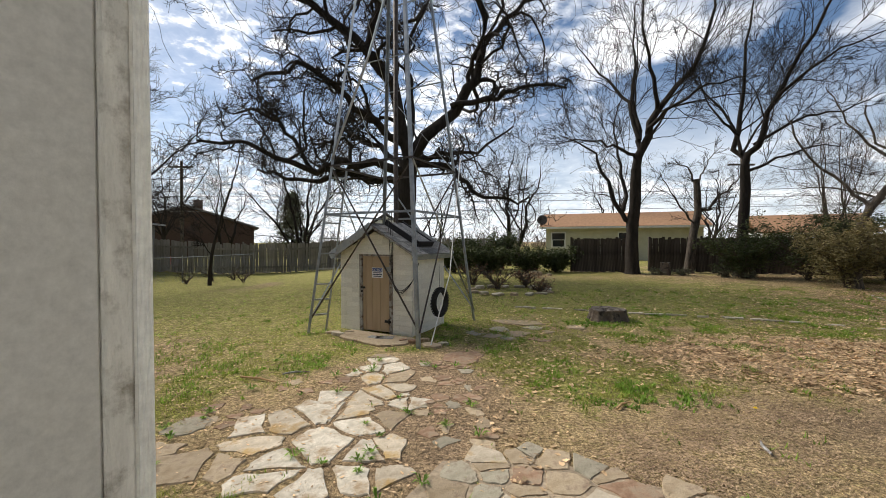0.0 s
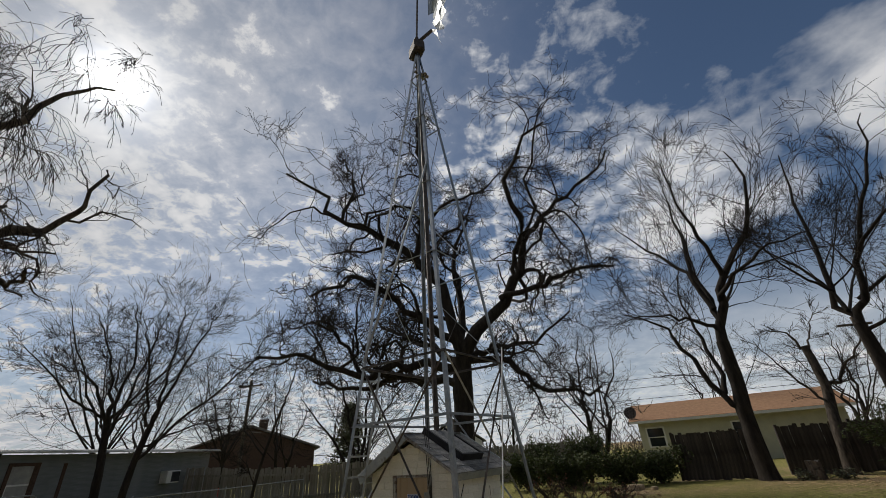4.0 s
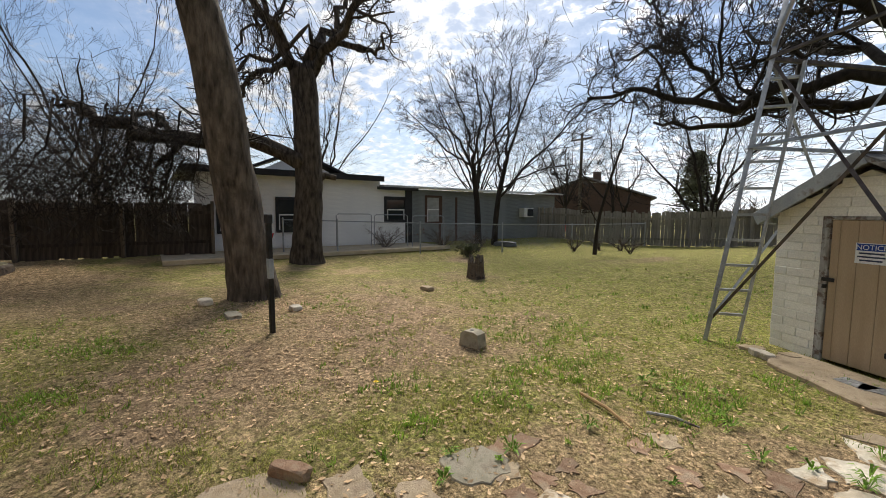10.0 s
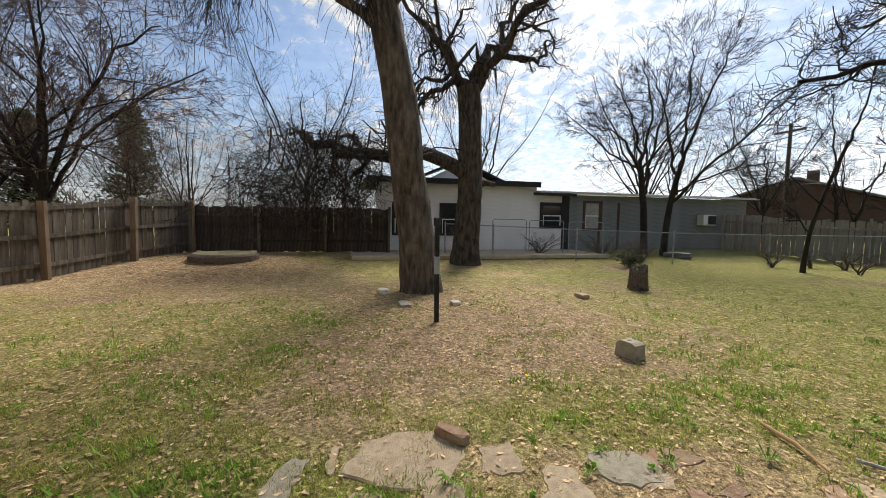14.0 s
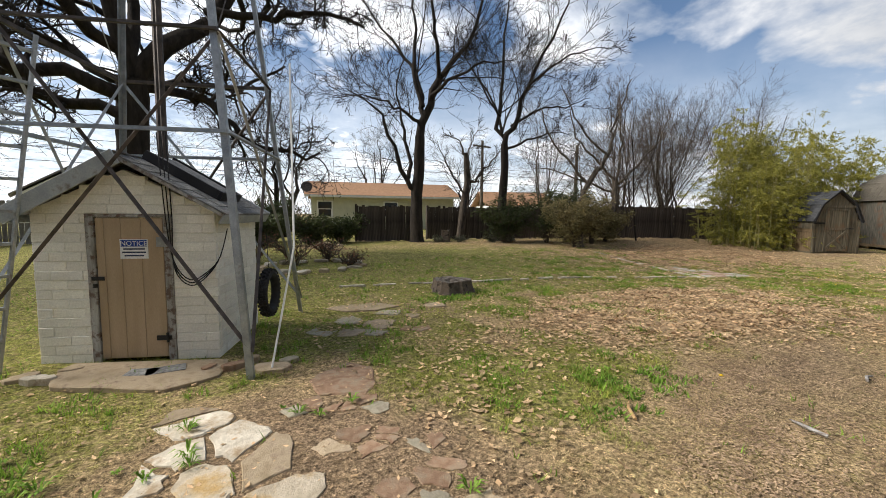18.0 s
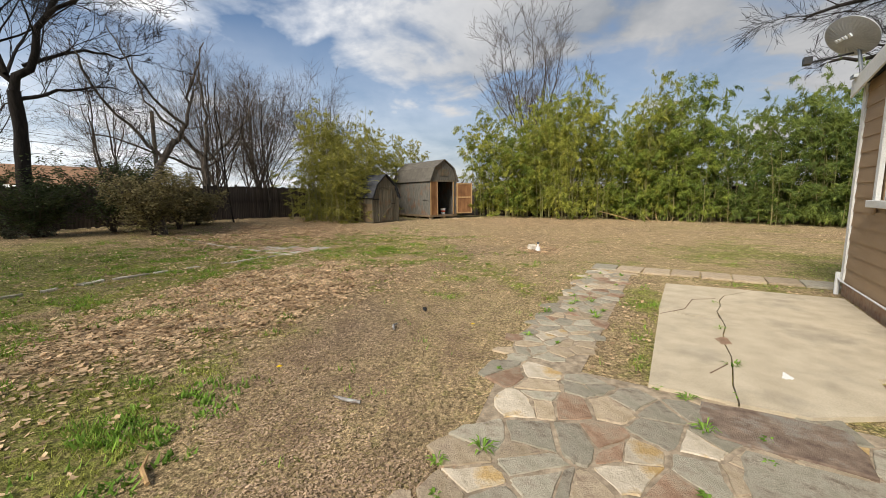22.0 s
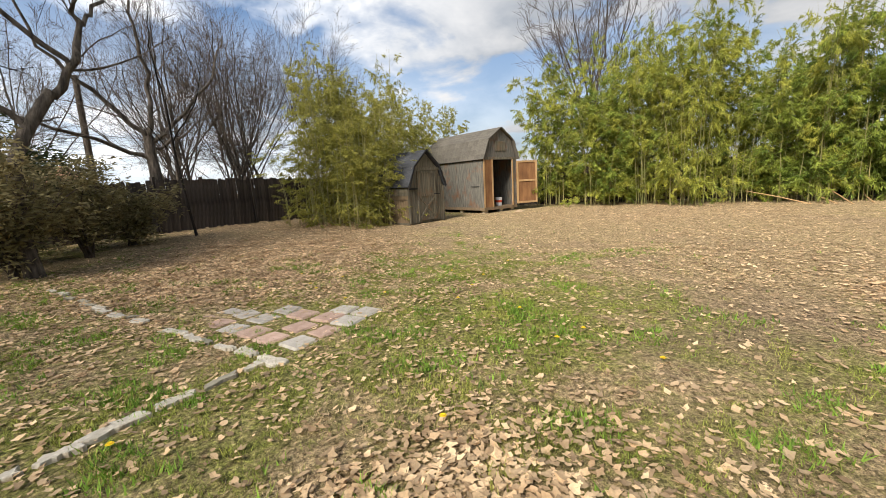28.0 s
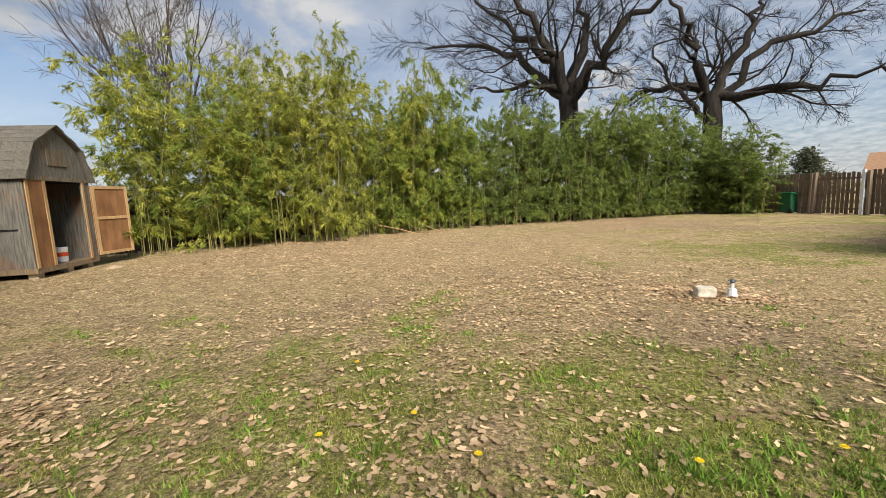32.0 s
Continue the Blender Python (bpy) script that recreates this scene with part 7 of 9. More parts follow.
tree_parts(t2, [([(0, 0, -0.2), (0, 0.05, 1.4), (0, 0.1, 3.2), (0, 0, 5.6)], 0.43, 0.36)],
           [([(0, 0, 5.4), (-0.6, -0.6, 6.7), (-1.1, -1.2, 7.7), (-1.8, -2.2, 9.4)], 0.22, 0.04), ([(-0.1, -0.4, 6.2), (0.2, -1.0, 7.0), (0.6, -1.4, 8.2)], 0.12, 0.03), ([(0, 0.1, 5.5), (-0.1, 0.6, 6.5), (-0.3, 1.2, 7.4), (-0.5, 1.9, 9.0)], 0.22, 0.04), ([(0, 0.4, 6.1), (0.8, 1.2, 6.4), (1.3, 1.7, 6.1), (1.7, 1.7, 6.5)], 0.11, 0.04), ([(-0.2, -0.4, 5.8), (-0.4, -1.2, 5.4), (-0.5, -1.6, 4.8)], 0.1, 0.05)] + [
            ([(0, 0, 3.0), (-0.4, -1.1, 3.5), (-0.9, -2.7, 3.4), (-1.4, -4.2, 3.8), (-1.8, -5.1, 4.0)], 0.27, 0.15), ([(0, 0.2, 5.4), (1.6, 0.8, 6.8), (2.8, 1.4, 7.8), (3.2, 1.4, 9.2)], 0.14, 0.03), ([(-0.1, 0.3, 5.8), (-1.5, 1.6, 7.2), (-2.5, 2.8, 9.2)], 0.14, 0.03)], [dict(q, count=q["count"] - 3) for q in GNARLED[:3]], 42, bark_mid, twig_dark)
part("stub", Geo().tube([(0, 0.2, 2.4), (0.1, 0.55, 2.62), (0.25, 0.85, 2.55)], [0.16, 0.1, 0.08], 8), bark_mid, t2)
vine = thing("vine_tangle", "brown tangle of vines hanging on the limb", "vines", on(-13.6, 3.4))
TANG = [dict(count=14, u0=0, u1=1, angle=1.0, ratio=0.8, wig=0.4, up=-0.05, n=7, rr=0.5), dict(count=8, u0=0, u1=1, angle=0.9, ratio=0.6, wig=0.4, up=-0.08, n=5, rr=0.5), dict(count=4, u0=0, u1=1, angle=0.9, ratio=0.6, wig=0.4, up=-0.1, n=3, rr=0.6)]
tree_parts(vine, [([(0.0, -0.2, 3.1), (-0.1, -0.5, 3.5), (-0.2, -0.9, 3.6)], 0.03, 0.02)], [([(-0.1 * i, 0.6 - i * 0.5, 4.1), (0.3 * (-1) ** i - 0.1 * i, 0.4 - i * 0.5, 2.9), (-0.1 * i, 0.2 - i * 0.6, 1.8)], 0.03, 0.01) for i in range(8)], TANG, 43, twig_dark, twig_dark, thin=0.0055)
# two crooked trees before the grey house
grown("redbud_tree", "small bare spreading tree before grey house", -14.3, 14.9, [(0, 0, -0.2), (0, -0.05, 1.2), (-0.1, -0.1, 2.4), (-0.2, -0.2, 3.6)], 0.14, 0.11, [([(-0.2, -0.2, 3.4), (-0.4, -1.1, 4.8), (-0.9, -2.4, 5.3)], 0.07), ([(-0.2, -0.2, 3.6), (-0.7, -0.2, 5.5), (-1.6, -0.6, 7.6)], 0.07), ([(-0.1, -0.1, 2.9), (-0.1, 0.6, 5.2), (-0.2, 1.3, 8.0)], 0.07), ([(-0.2, -0.2, 3.5), (-0.6, -1.4, 4.2), (-1.4, -3.0, 5.8)], 0.06), ([(-0.2, -0.2, 3.6), (-0.2, 0.2, 6.0), (-0.6, 0, 8.2)], 0.07), ([(-0.2, -0.2, 3.4), (1.0, 0.4, 5.0), (2.2, 0.6, 6.2)], 0.06)], BUSHY[:3], 51, thin=0.006)
grown("redbud_tree", "small bare leaning tree before grey house", -13.5, 15.5, [(-0.2, -0.2, -0.2), (-0.15, -0.15, 1.2), (-0.05, -0.05, 2.4), (0.1, 0.1, 3.4)], 0.13, 0.1, [([(0.1, 0.1, 3.4), (1.0, 0.2, 5.9), (1.9, 0.5, 7.8)], 0.07), ([(0.1, 0.1, 3.3), (-0.1, 0.6, 5.9), (-0.4, 1.0, 8.8)], 0.07), ([(-0.1, -0.1, 2.1), (0.8, 1.2, 3.9), (1.7, 2.6, 5.5), (2.4, 3.7, 7.0)], 0.07), ([(0, 0, 3.3), (0, -0.7, 5.7), (0, -1.4, 7.2)], 0.06), ([(0, 0, 2.6), (1.1, 1.5, 3.4), (2.3, 3.1, 3.7)], 0.05)], BUSHY[:3], 52, thin=0.006)
grown("sapling", "thin leaning bare sapling in the grass", -9.48, 16.6, [(0, 0, -0.2), (0.1, 0, 1.2), (0.4, 0.1, 2.6), (0.8, 0.2, 4.0)], 0.07, 0.04, [([(0.8, 0.2, 3.9), (1.1, 0.3, 5.2), (1.3, 0.3, 6.4)], 0.035), ([(0.3, 0, 2.2), (-0.8, 0, 3.2), (-2.2, 0.2, 3.4)], 0.03), ([(0.6, 0.1, 3.2), (0.2, 0.5, 4.6), (0, 0.8, 5.6)], 0.03), ([(0.1, 0, 1.2), (-0.4, 0, 2.0), (-1.0, 0, 2.3)], 0.025)], BUSHY[:3], 53)
N4 = [([(-0.2, 0, 0.9), (-1.5, -0.1, 2.7), (-2.8, -0.2, 4.2), (-4.1, -0.3, 5.7)], 0.1), ([(-0.1, 0, 0.9), (-0.4, -0.5, 3.6), (-0.8, -1.0, 5.7), (-1.0, -1.4, 7.2)], 0.1), ([(0.1, 0, 0.9), (0.3, 0.4, 3.7), (0.4, 0.8, 6.1), (0.8, 1.3, 8.8)], 0.11), ([(0.2, 0, 0.9), (1.0, 0, 3.5), (2.3, 0.1, 5.3), (3.1, 0, 6.2)], 0.09), ([(0, 0.1, 0.9), (-0.6, 1.2, 3.4), (-1.2, 2.2, 6.4)], 0.09)]
grown("bare_tree", "bare many-stemmed tree beyond pale fence", -9.3, 27.5, [(0, 0, -0.2), (0, 0, 0.3), (0, 0, 0.6), (0, 0, 1.0)], 0.3, 0.2, N4, BUSHY[:3], 61, thin=0.007)
FAR = [dict(count=8, u0=0.12, u1=1.0, angle=0.65, ratio=0.5, wig=0.18, up=0.04, n=5, rr=0.36), dict(count=7, u0=0.1, u1=1.0, angle=0.65, ratio=0.5, wig=0.18, up=0.03, n=3, rr=0.42), dict(count=3, u0=0.1, u1=1.0, angle=0.65, ratio=0.8, wig=0.18, up=0.03, n=2, rr=0.6)]
f2 = vase_tree("bare_tree", "distant bare winter tree", -22.0, 22.0, 10.0, 0.19, 62, 0.3, 0.5, 9, levels=FAR)
f3 = vase_tree("bare_tree", "distant bare winter tree", 4.4, 25.0, 7.5, 0.14, 63, 0.35, 0.5, 9, levels=FAR, stems=2)
f4 = vase_tree("bare_tree", "bare brown tree behind the bamboo", 30.0, 18.0, 8.5, 0.1, 64, 0.25, 0.42, 12, levels=FAR, mats=(bark_mid, twig_brown), stems=3)
r = random.Random(8)
for src, spots in ((f2, ((-26, 12, 0.9), (-30, 1, 1.1), (-13, 40, 0.9), (-21, 31, 0.9), (-27, 30, 0.9))), (f3, ((0, 38, 0.9), (17, 25, 0.8), (-19, -9, 0.8), (-16, 30, 0.9), (16, 36, 1.1), (-24, 3, 0.8))), (f4, ((27, 16, 0.9), (24.5, 14.6, 0.9), (26, 19, 0.95), (23.0, 16.5, 0.95), (29, 12, 0.95), (-18, -3, 0.6), (-20.5, 1.5, 0.6), (-18.2, 1.2, 0.42), (-18.4, 3.4, 0.42), (-18.0, -1.2, 0.45), (-21, -6, 0.7), (-19.5, -10, 0.75), (22, 22, 0.9)))):
    for x, y, s in spots:
        copy_thing(src, on(x, y, r.uniform(0, 360)) @ Matrix.Diagonal((s, s, s * r.uniform(0.9, 1.1), 1)))
vase_tree("bare_tree", "large dark bare tree behind the west fence", -18.8, -17.0, 11.5, 0.34, 78, 0.28, 0.6, 9, lean=(0.3, 0.8), levels=[dict(q, count=c, wig=0.24) for q, c in zip(FEATHERY, (10, 7, 5))], thin=0.008)
vase_tree("bare_tree", "tall bare tree rising behind bamboo", 33.5, -3.6, 13.4, 0.2, 68, 0.3, 0.32, 11, levels=[dict(q, count=c, angle=0.6, wig=0.13, up=0.06, ratio=k) for q, c, k in zip(FEATHERY, (9, 6, 4), (0.42, 0.55, 0.65))], mats=(bark_mid, twig_brown), thin=0.008)
grown("leaning_tree", "leaning curved bare tree in the thicket", 13.7, 12.9, [(0, 0, -0.2), (0.1, 0.2, 1.0), (0.4, 0.3, 2.2), (1.0, 0, 3.4)], 0.13, 0.1, [([(1.0, 0, 3.3), (1.5, -0.3, 4.4), (1.7, -0.4, 5.6), (2.3, -0.6, 7.2)], 0.09), ([(1.3, -0.2, 3.9), (0.6, 0.8, 5.4), (0.4, 1.6, 7.2)], 0.06), ([(0.6, 0.2, 2.7), (-0.4, 1.2, 4.4), (-1.2, 1.6, 6.2)], 0.07), ([(1.6, -0.3, 4.8), (2.8, 0.2, 5.8), (3.8, 0.6, 6.6)], 0.05), ([(0.4, 0.3, 2.2), (1.8, 1.4, 3.0), (3.4, 2.2, 3.4)], 0.05)], [dict(q, count=c) for q, c in zip(FEATHERY, (6, 5, 4))], 65, (bark_pale, twig_brown), thin=0.003)
grown("bare_tree", "bare spreading tree behind dark fence", 20.6, 15.6, [(0, 0, -0.2), (0, 0, 1.2), (0.05, 0, 2.2), (0, 0, 3.2)], 0.2, 0.15, [([(0, 0, 3.0), (-0.8, 0.6, 4.2), (-1.8, 1.4, 5.6), (-2.2, 1.6, 7.2)], 0.1), ([(0, 0, 2.4), (-1.2, 0.8, 3.0), (-2.8, 1.8, 3.6), (-4.0, 2.6, 3.8)], 0.08), ([(0, 0, 3.2), (0.2, -0.2, 4.8), (-0.2, -0.2, 6.6), (0, 0, 7.8)], 0.1), ([(0, 0, 2.9), (0.8, -0.8, 4.0), (1.4, -1.6, 5.4), (1.8, -2.0, 6.8)], 0.09), ([(0, 0, 2.6), (1.4, -0.2, 3.4), (2.6, -0.8, 4.4)], 0.07)], [dict(q, count=c) for q, c in zip(FEATHERY, (9, 6, 6))], 66, (bark_pale, twig_brown), thin=0.004)
grown("sapling", "thin bare sapling leaning before fence", 18.9, 13.3, [(0, 0, -0.1), (-0.1, 0.1, 1.2), (-0.2, 0.15, 2.6), (-0.2, 0.2, 4.0)], 0.036, 0.026, [([(-0.2, 0.2, 3.9), (-0.3, 0.3, 5.4), (-0.2, 0.2, 7.0)], 0.03), ([(-0.2, 0.15, 2.8), (0.4, -0.4, 4.2), (0.6, -0.6, 5.6)], 0.025), ([(-0.2, 0.1, 2.2), (-0.8, 0.5, 3.4), (-1.2, 0.8, 4.6)], 0.018)], [dict(q, count=c) for q, c in zip(FEATHERY, (7, 4))], 67, (bark, twig_brown), thin=0.003)
# big trees beyond the bamboo to the south-east
SPREAD = [dict(q, wig=0.24) for q in FEATHERY[:3]]
grown("pecan_tree", "huge bare spreading tree beyond the bamboo", 17.8, -20.4, [(0, 0, -0.2), (0, 0, 2.5), (0.2, 0, 5.0), (0.3, 0.1, 7.6)], 0.66, 0.56, [(p, q * 1.35) for p, q in [([(0.4, 0.1, 7.4), (2.1, -0.3, 10.6), (4.1, -0.6, 12.6), (7.5, -0.5, 16.0)], 0.34), ([(0.4, 0.1, 7.3), (0.9, 0.8, 9.7), (2.6, 1.8, 12.6), (3.4, 2.7, 15.0)], 0.31), ([(0.3, 0, 7.4), (-0.3, -1.0, 11.4), (0.1, -1.9, 15.6)], 0.31), ([(0.2, 0, 7.2), (-1.6, 0.4, 9.4), (-3.4, 0.7, 11.2), (-5.8, 1.0, 12.7)], 0.33), ([(0.6, 0.2, 7.6), (3.3, 0.1, 10.4), (6.0, 0, 11.9), (11.0, 0.5, 12.6)], 0.26), ([(0.6, 0.2, 7.9), (2.3, 1.3, 8.5), (4.1, 2.4, 8.1), (5.4, 3.3, 8.5)], 0.16), ([(0.2, 0, 6.8), (-1.4, 1.6, 8.4), (-3.2, 3.0, 9.2)], 0.18)]], SPREAD, 71, thin=0.009, end=0.3)
grown("pecan_tree", "huge bare spreading tree beyond the bamboo", 10.2, -26.0, [(0, 0, -0.2), (0, 0, 2.5), (-0.05, 0, 5.0), (-0.1, 0, 7.6)], 0.62, 0.52, [(p, q * 1.35) for p, q in [([(0, 0, 7.2), (1.8, -0.7, 8.6), (3.9, -1.5, 8.9), (6.5, -2.2, 8.0)], 0.29), ([(-0.2, 0, 7.3), (-2.4, 0.8, 7.0), (-4.9, 1.5, 7.1), (-7.6, 2.3, 6.8)], 0.29), ([(-0.1, 0, 7.4), (-1.3, -0.6, 9.9), (-2.4, -1.2, 12.4), (-3.1, -1.9, 14.6)], 0.29), ([(0, 0, 7.4), (1.0, 0.6, 9.8), (1.6, 1.3, 12.3), (2.9, 1.9, 14.2)], 0.29), ([(-0.2, 0, 7.5), (-2.7, -0.6, 9.9), (-5.2, -1.1, 10.8), (-7.5, -1.7, 11.7)], 0.23), ([(0.1, 0, 6.0), (1.8, 0.9, 7.8), (3.4, 1.9, 10.5)], 0.18)]], SPREAD, 72, thin=0.009, end=0.3)
# dense reddish weeping tree behind the west fence
grown("thorny_tree", "dense reddish-brown bare tree behind fence", -18.4, -7.5, [(0, 0, -0.2), (0, 0, 0.6), (0, 0, 1.2), (0, 0, 1.8)], 0.24, 0.18, [([(0, 0, 1.7), (0, 0, 4.0), (0, 0.1, 6.2), (0, -0.1, 9.6)], 0.14), ([(0, 0, 1.5), (0.2, -1.6, 5.0), (0.6, -3.8, 7.5)], 0.12), ([(0, 0, 1.8), (-0.2, 1.7, 6.2), (-0.5, 3.6, 8.5)], 0.12), ([(0, 0, 1.2), (-1.0, 1.2, 4.6), (-3.0, 4.4, 7.8)], 0.11), ([(0, 0, 1.8), (0.6, -1.2, 6.0), (0.9, -2.0, 9.0)], 0.1), ([(0, 0, 1.5), (1.2, 0.8, 4.8), (2.4, 1.4, 8.0)], 0.1)], [dict(q, up=-0.03, count=q["count"] + c) for q, c in zip(BUSHY, (4, 2, 0, 0))], 73, (bark, twig_red), thin=0.007)


def leaf_heap(n, points, size, width, seed, droop=0.5, loose=None):
    """n narrow leaves, each a kite of two triangles, hung about the points (k, 3)."""
    r = np.random.default_rng(seed)
    c = points[r.integers(0, len(points), n)] + r.normal(0, loose or size * 0.6, (n, 3))
    d = r.normal(0, 1, (n, 3))
    d[:, 2] = np.abs(d[:, 2]) * -droop + r.normal(0, 0.25, n)
    d /= np.linalg.norm(d, axis=1, keepdims=True)
    s = np.cross(d, r.normal(0, 1, (n, 3)))
    s /= np.linalg.norm(s, axis=1, keepdims=True) + 1e-9
    L, w = (size * r.uniform(0.6, 1.25, n))[:, None], (width * r.uniform(0.7, 1.2, n))[:, None]
    V = np.stack([c, c + d * L * 0.4 + s * w, c + d * L, c + d * L * 0.4 - s * w], 1).reshape(-1, 3)
    return V, np.arange(4 * n).reshape(-1, 4)


def blade_heap(sprays, points, out, size, width, seed, per=24):
    """Sprays of lance-shaped leaves, each leaf one triangle, fanned along a drooping twig end."""
    r = np.random.default_rng(seed)
    k = r.integers(0, len(points), sprays)
    axis = out[k] * 0.9 + r.normal(0, 0.3, (sprays, 3))
    axis[:, 2] -= r.uniform(0.2, 0.9, sprays)
    axis /= np.linalg.norm(axis, axis=1, keepdims=True)
    start = points[k] + r.normal(0, 0.05, (sprays, 3))
    big = r.uniform(0.7, 1.3, sprays)
    n = sprays * per
    A, B, q = np.repeat(axis, per, 0), np.repeat(start, per, 0), np.repeat(big, per)
    c = B + A * (r.uniform(0.0, 0.3, n) * q)[:, None] + r.normal(0, 0.025, (n, 3))
    d = A * 0.8 + r.normal(0, 0.42, (n, 3))
    d[:, 2] -= 0.35
    d /= np.linalg.norm(d, axis=1, keepdims=True)
    s = np.cross(d, r.normal(0, 1, (n, 3)))
    s /= np.linalg.norm(s, axis=1, keepdims=True) + 1e-9
    L, w = (size * q * r.uniform(0.7, 1.25, n))[:, None], (width * r.uniform(0.7, 1.2, n))[:, None]
    V = np.stack([c + s * w, c + d * L, c - s * w], 1).reshape(-1, 3)
    return V, np.arange(3 * n).reshape(-1, 3)


def bamboo_clump(name, label, seed, h, rad, culms, leaves, mat, bare=0.12, leaf=0.22, lean_out=0.26):
    """Canes, tallest in the middle and arching outwards, with tiers of narrow drooping leaves."""
    r = np.random.default_rng(seed)
    t = thing(name, label, "bamboo")
    a, q = r.uniform(0, 2 * np.pi, culms), np.sqrt(r.random(culms)) * 0.85
    base = np.stack([q * rad * np.cos(a), q * rad * np.sin(a), np.full(culms, -0.05)], -1)
    hh = h * (1.06 - 0.34 * q ** 2) * r.uniform(0.82, 1.04, culms)
    lean = np.stack([np.cos(a), np.sin(a)], -1) * (r.uniform(0.3, 1.0, culms) * lean_out * hh * (0.3 + q))[:, None]
    s = np.linspace(0, 1, 10)
    P = np.zeros((culms, 10, 3))
    P[:, :, :2] = base[:, None, :2] + lean[:, None] * (s ** 2.2)[None, :, None] + r.normal(0, 0.012, (culms, 10, 2))
    P[:, :, 2] = base[:, None, 2] + hh[:, None] * (s - 0.08 * s ** 5)
    V, F = tubes(P, 0.015 * np.linspace(1, 0.25, 10)[None] * r.uniform(0.6, 1.3, culms)[:, None], 4)
    tagged(part("cane_stand", mesh_of("cane_stand", V, F, culm_green, True), None, t), kind="stuff")
    B, BR = sprout(P, np.full((culms, 10), 0.005), 15, bare, 1.0, 1.0, 0.15, 0.22, -0.05, 3, 0.6, r, droop=0.05)
    V, F = tubes(B, np.maximum(BR, 0.002), 3)
    tagged(part("branchlet_mass", mesh_of("branchlet_mass", V, F, culm_green, True), None, t), kind="stuff")
    spots = np.concatenate([B[:, -1], B[:, -1], B[:, 1]])
    out = np.concatenate([B[:, -1] - B[:, 0]] * 3)
    out /= np.linalg.norm(out, axis=1, keepdims=True) + 1e-9
    V, F = blade_heap(leaves // 24, spots, out, leaf, leaf * 0.105, seed + 1)
    tagged(part("leaf_mass", mesh_of("leaf_mass", V, F, mat), None, t), kind="stuff")
    return t


def drop(ob):
    for o in (*ob.children_recursive, ob):
        bpy.data.objects.remove(o)


def row_of(kinds, line, gap, seed, depth=(0.0, 1.6), tall=(0.68, 1.22)):
    r = random.Random(seed)
    for (ax, ay), (bx, by) in zip(line[:-1], line[1:]):
        L = math.hypot(bx - ax, by - ay)
        nx, ny = (by - ay) / L, -(bx - ax) / L
        s = 0.0
        while s < L:
            for k in range(2):
                o = depth[0] + (depth[1] - depth[0]) * (k + r.random()) / 2
                x, y = ax + (bx - ax) * s / L - nx * o, ay + (by - ay) * s / L - ny * o
                z = r.uniform(*tall) * (1.0 + 0.12 * k)
                w = r.uniform(0.85, 1.15)
                copy_thing(r.choice(kinds), on(x + r.uniform(-0.2, 0.2), y + r.uniform(-0.2, 0.2), r.uniform(0, 360)) @ Matrix.Diagonal((w, w, z, 1)))
            s += gap * r.uniform(0.8, 1.2)


green = [bamboo_clump("bamboo_clump", "tall green bamboo clump with drooping leaves", 80 + i, 5.9, 0.9, 15, 18500, bamboo_leaf, 0.06, 0.145) for i in range(3)]
deep = [bamboo_clump("bamboo_clump", "tall deep green bamboo clump", 86 + i, 5.6, 0.9, 13, 17500, bamboo_leaf_deep, 0.05, 0.145) for i in range(2)]
dark = [bamboo_clump("bamboo_clump", "dark green bushy bamboo clump", 90 + i, 5.6, 1.0, 12, 13500, bamboo_leaf_dark, 0.03, 0.165) for i in range(2)]
yellow = [bamboo_clump("bamboo_clump", "thin yellow-green bamboo clump", 95 + i, 5.4, 0.8, 11, 5200, bamboo_leaf_yellow, 0.03, 0.135, 0.1) for i in range(2)]
# the front line of the grove; depth runs away from the lawn
row_of(green + deep, [(26.4, 1.2), (24.0, -0.6), (22.2, -3.4), (20.7, -7.0)], 1.55, 1, (0.5, 2.6), (0.78, 1.32))
row_of(green + deep + dark, [(20.7, -7.0), (19.4, -10.6)], 1.4, 2, (0.4, 2.4), (0.85, 1.28))
row_of(dark, [(19.4, -10.6), (17.4, -13.4), (14.2, -16.8), (10.2, -20.6)], 1.45, 3, (0.3, 2.2), (0.85, 1.2))
row_of(dark, [(10.2, -20.6), (8.3, -20.2)], 1.0, 6, (0.0, 0.6), (0.65, 0.85))
row_of(yellow, [(21.2, 11.0), (21.2, 9.8), (21.7, 8.6), (22.2, 7.8)], 0.95, 4, (0.0, 2.2), (0.6, 1.2))
row_of(yellow, [(20.6, 8.2), (21.2, 7.6)], 0.7, 9, (0.0, 0.5), (0.45, 0.8))
row_of(yellow, [(22.6, 9.0), (25.5, 6.8), (28.0, 5.0)], 1.4, 5, (0.5, 2.0), (0.9, 1.15))
for k in green + deep + dark + yellow:
    drop(k)
for i, (x, y, a, L, z) in enumerate(((20.3, -7.4, -22, 2.6, 0.62), (20.6, -7.2, -12, 2.0, 0.4), (20.1, -7.9, -35, 2.3, 0.3), (20.9, -6.6, 65, 1.8, 0.5))):
    c = thing("fallen_cane", "pale dry bamboo cane leaning at grove foot", "cane", on(x, y, a), "fallen canes")
    part("cane", Geo().tube([(0, 0, 0.0), (L * 0.5, 0.04, z * 0.55), (L, 0, z)], [0.02, 0.018, 0.012], 6), lumber, c)


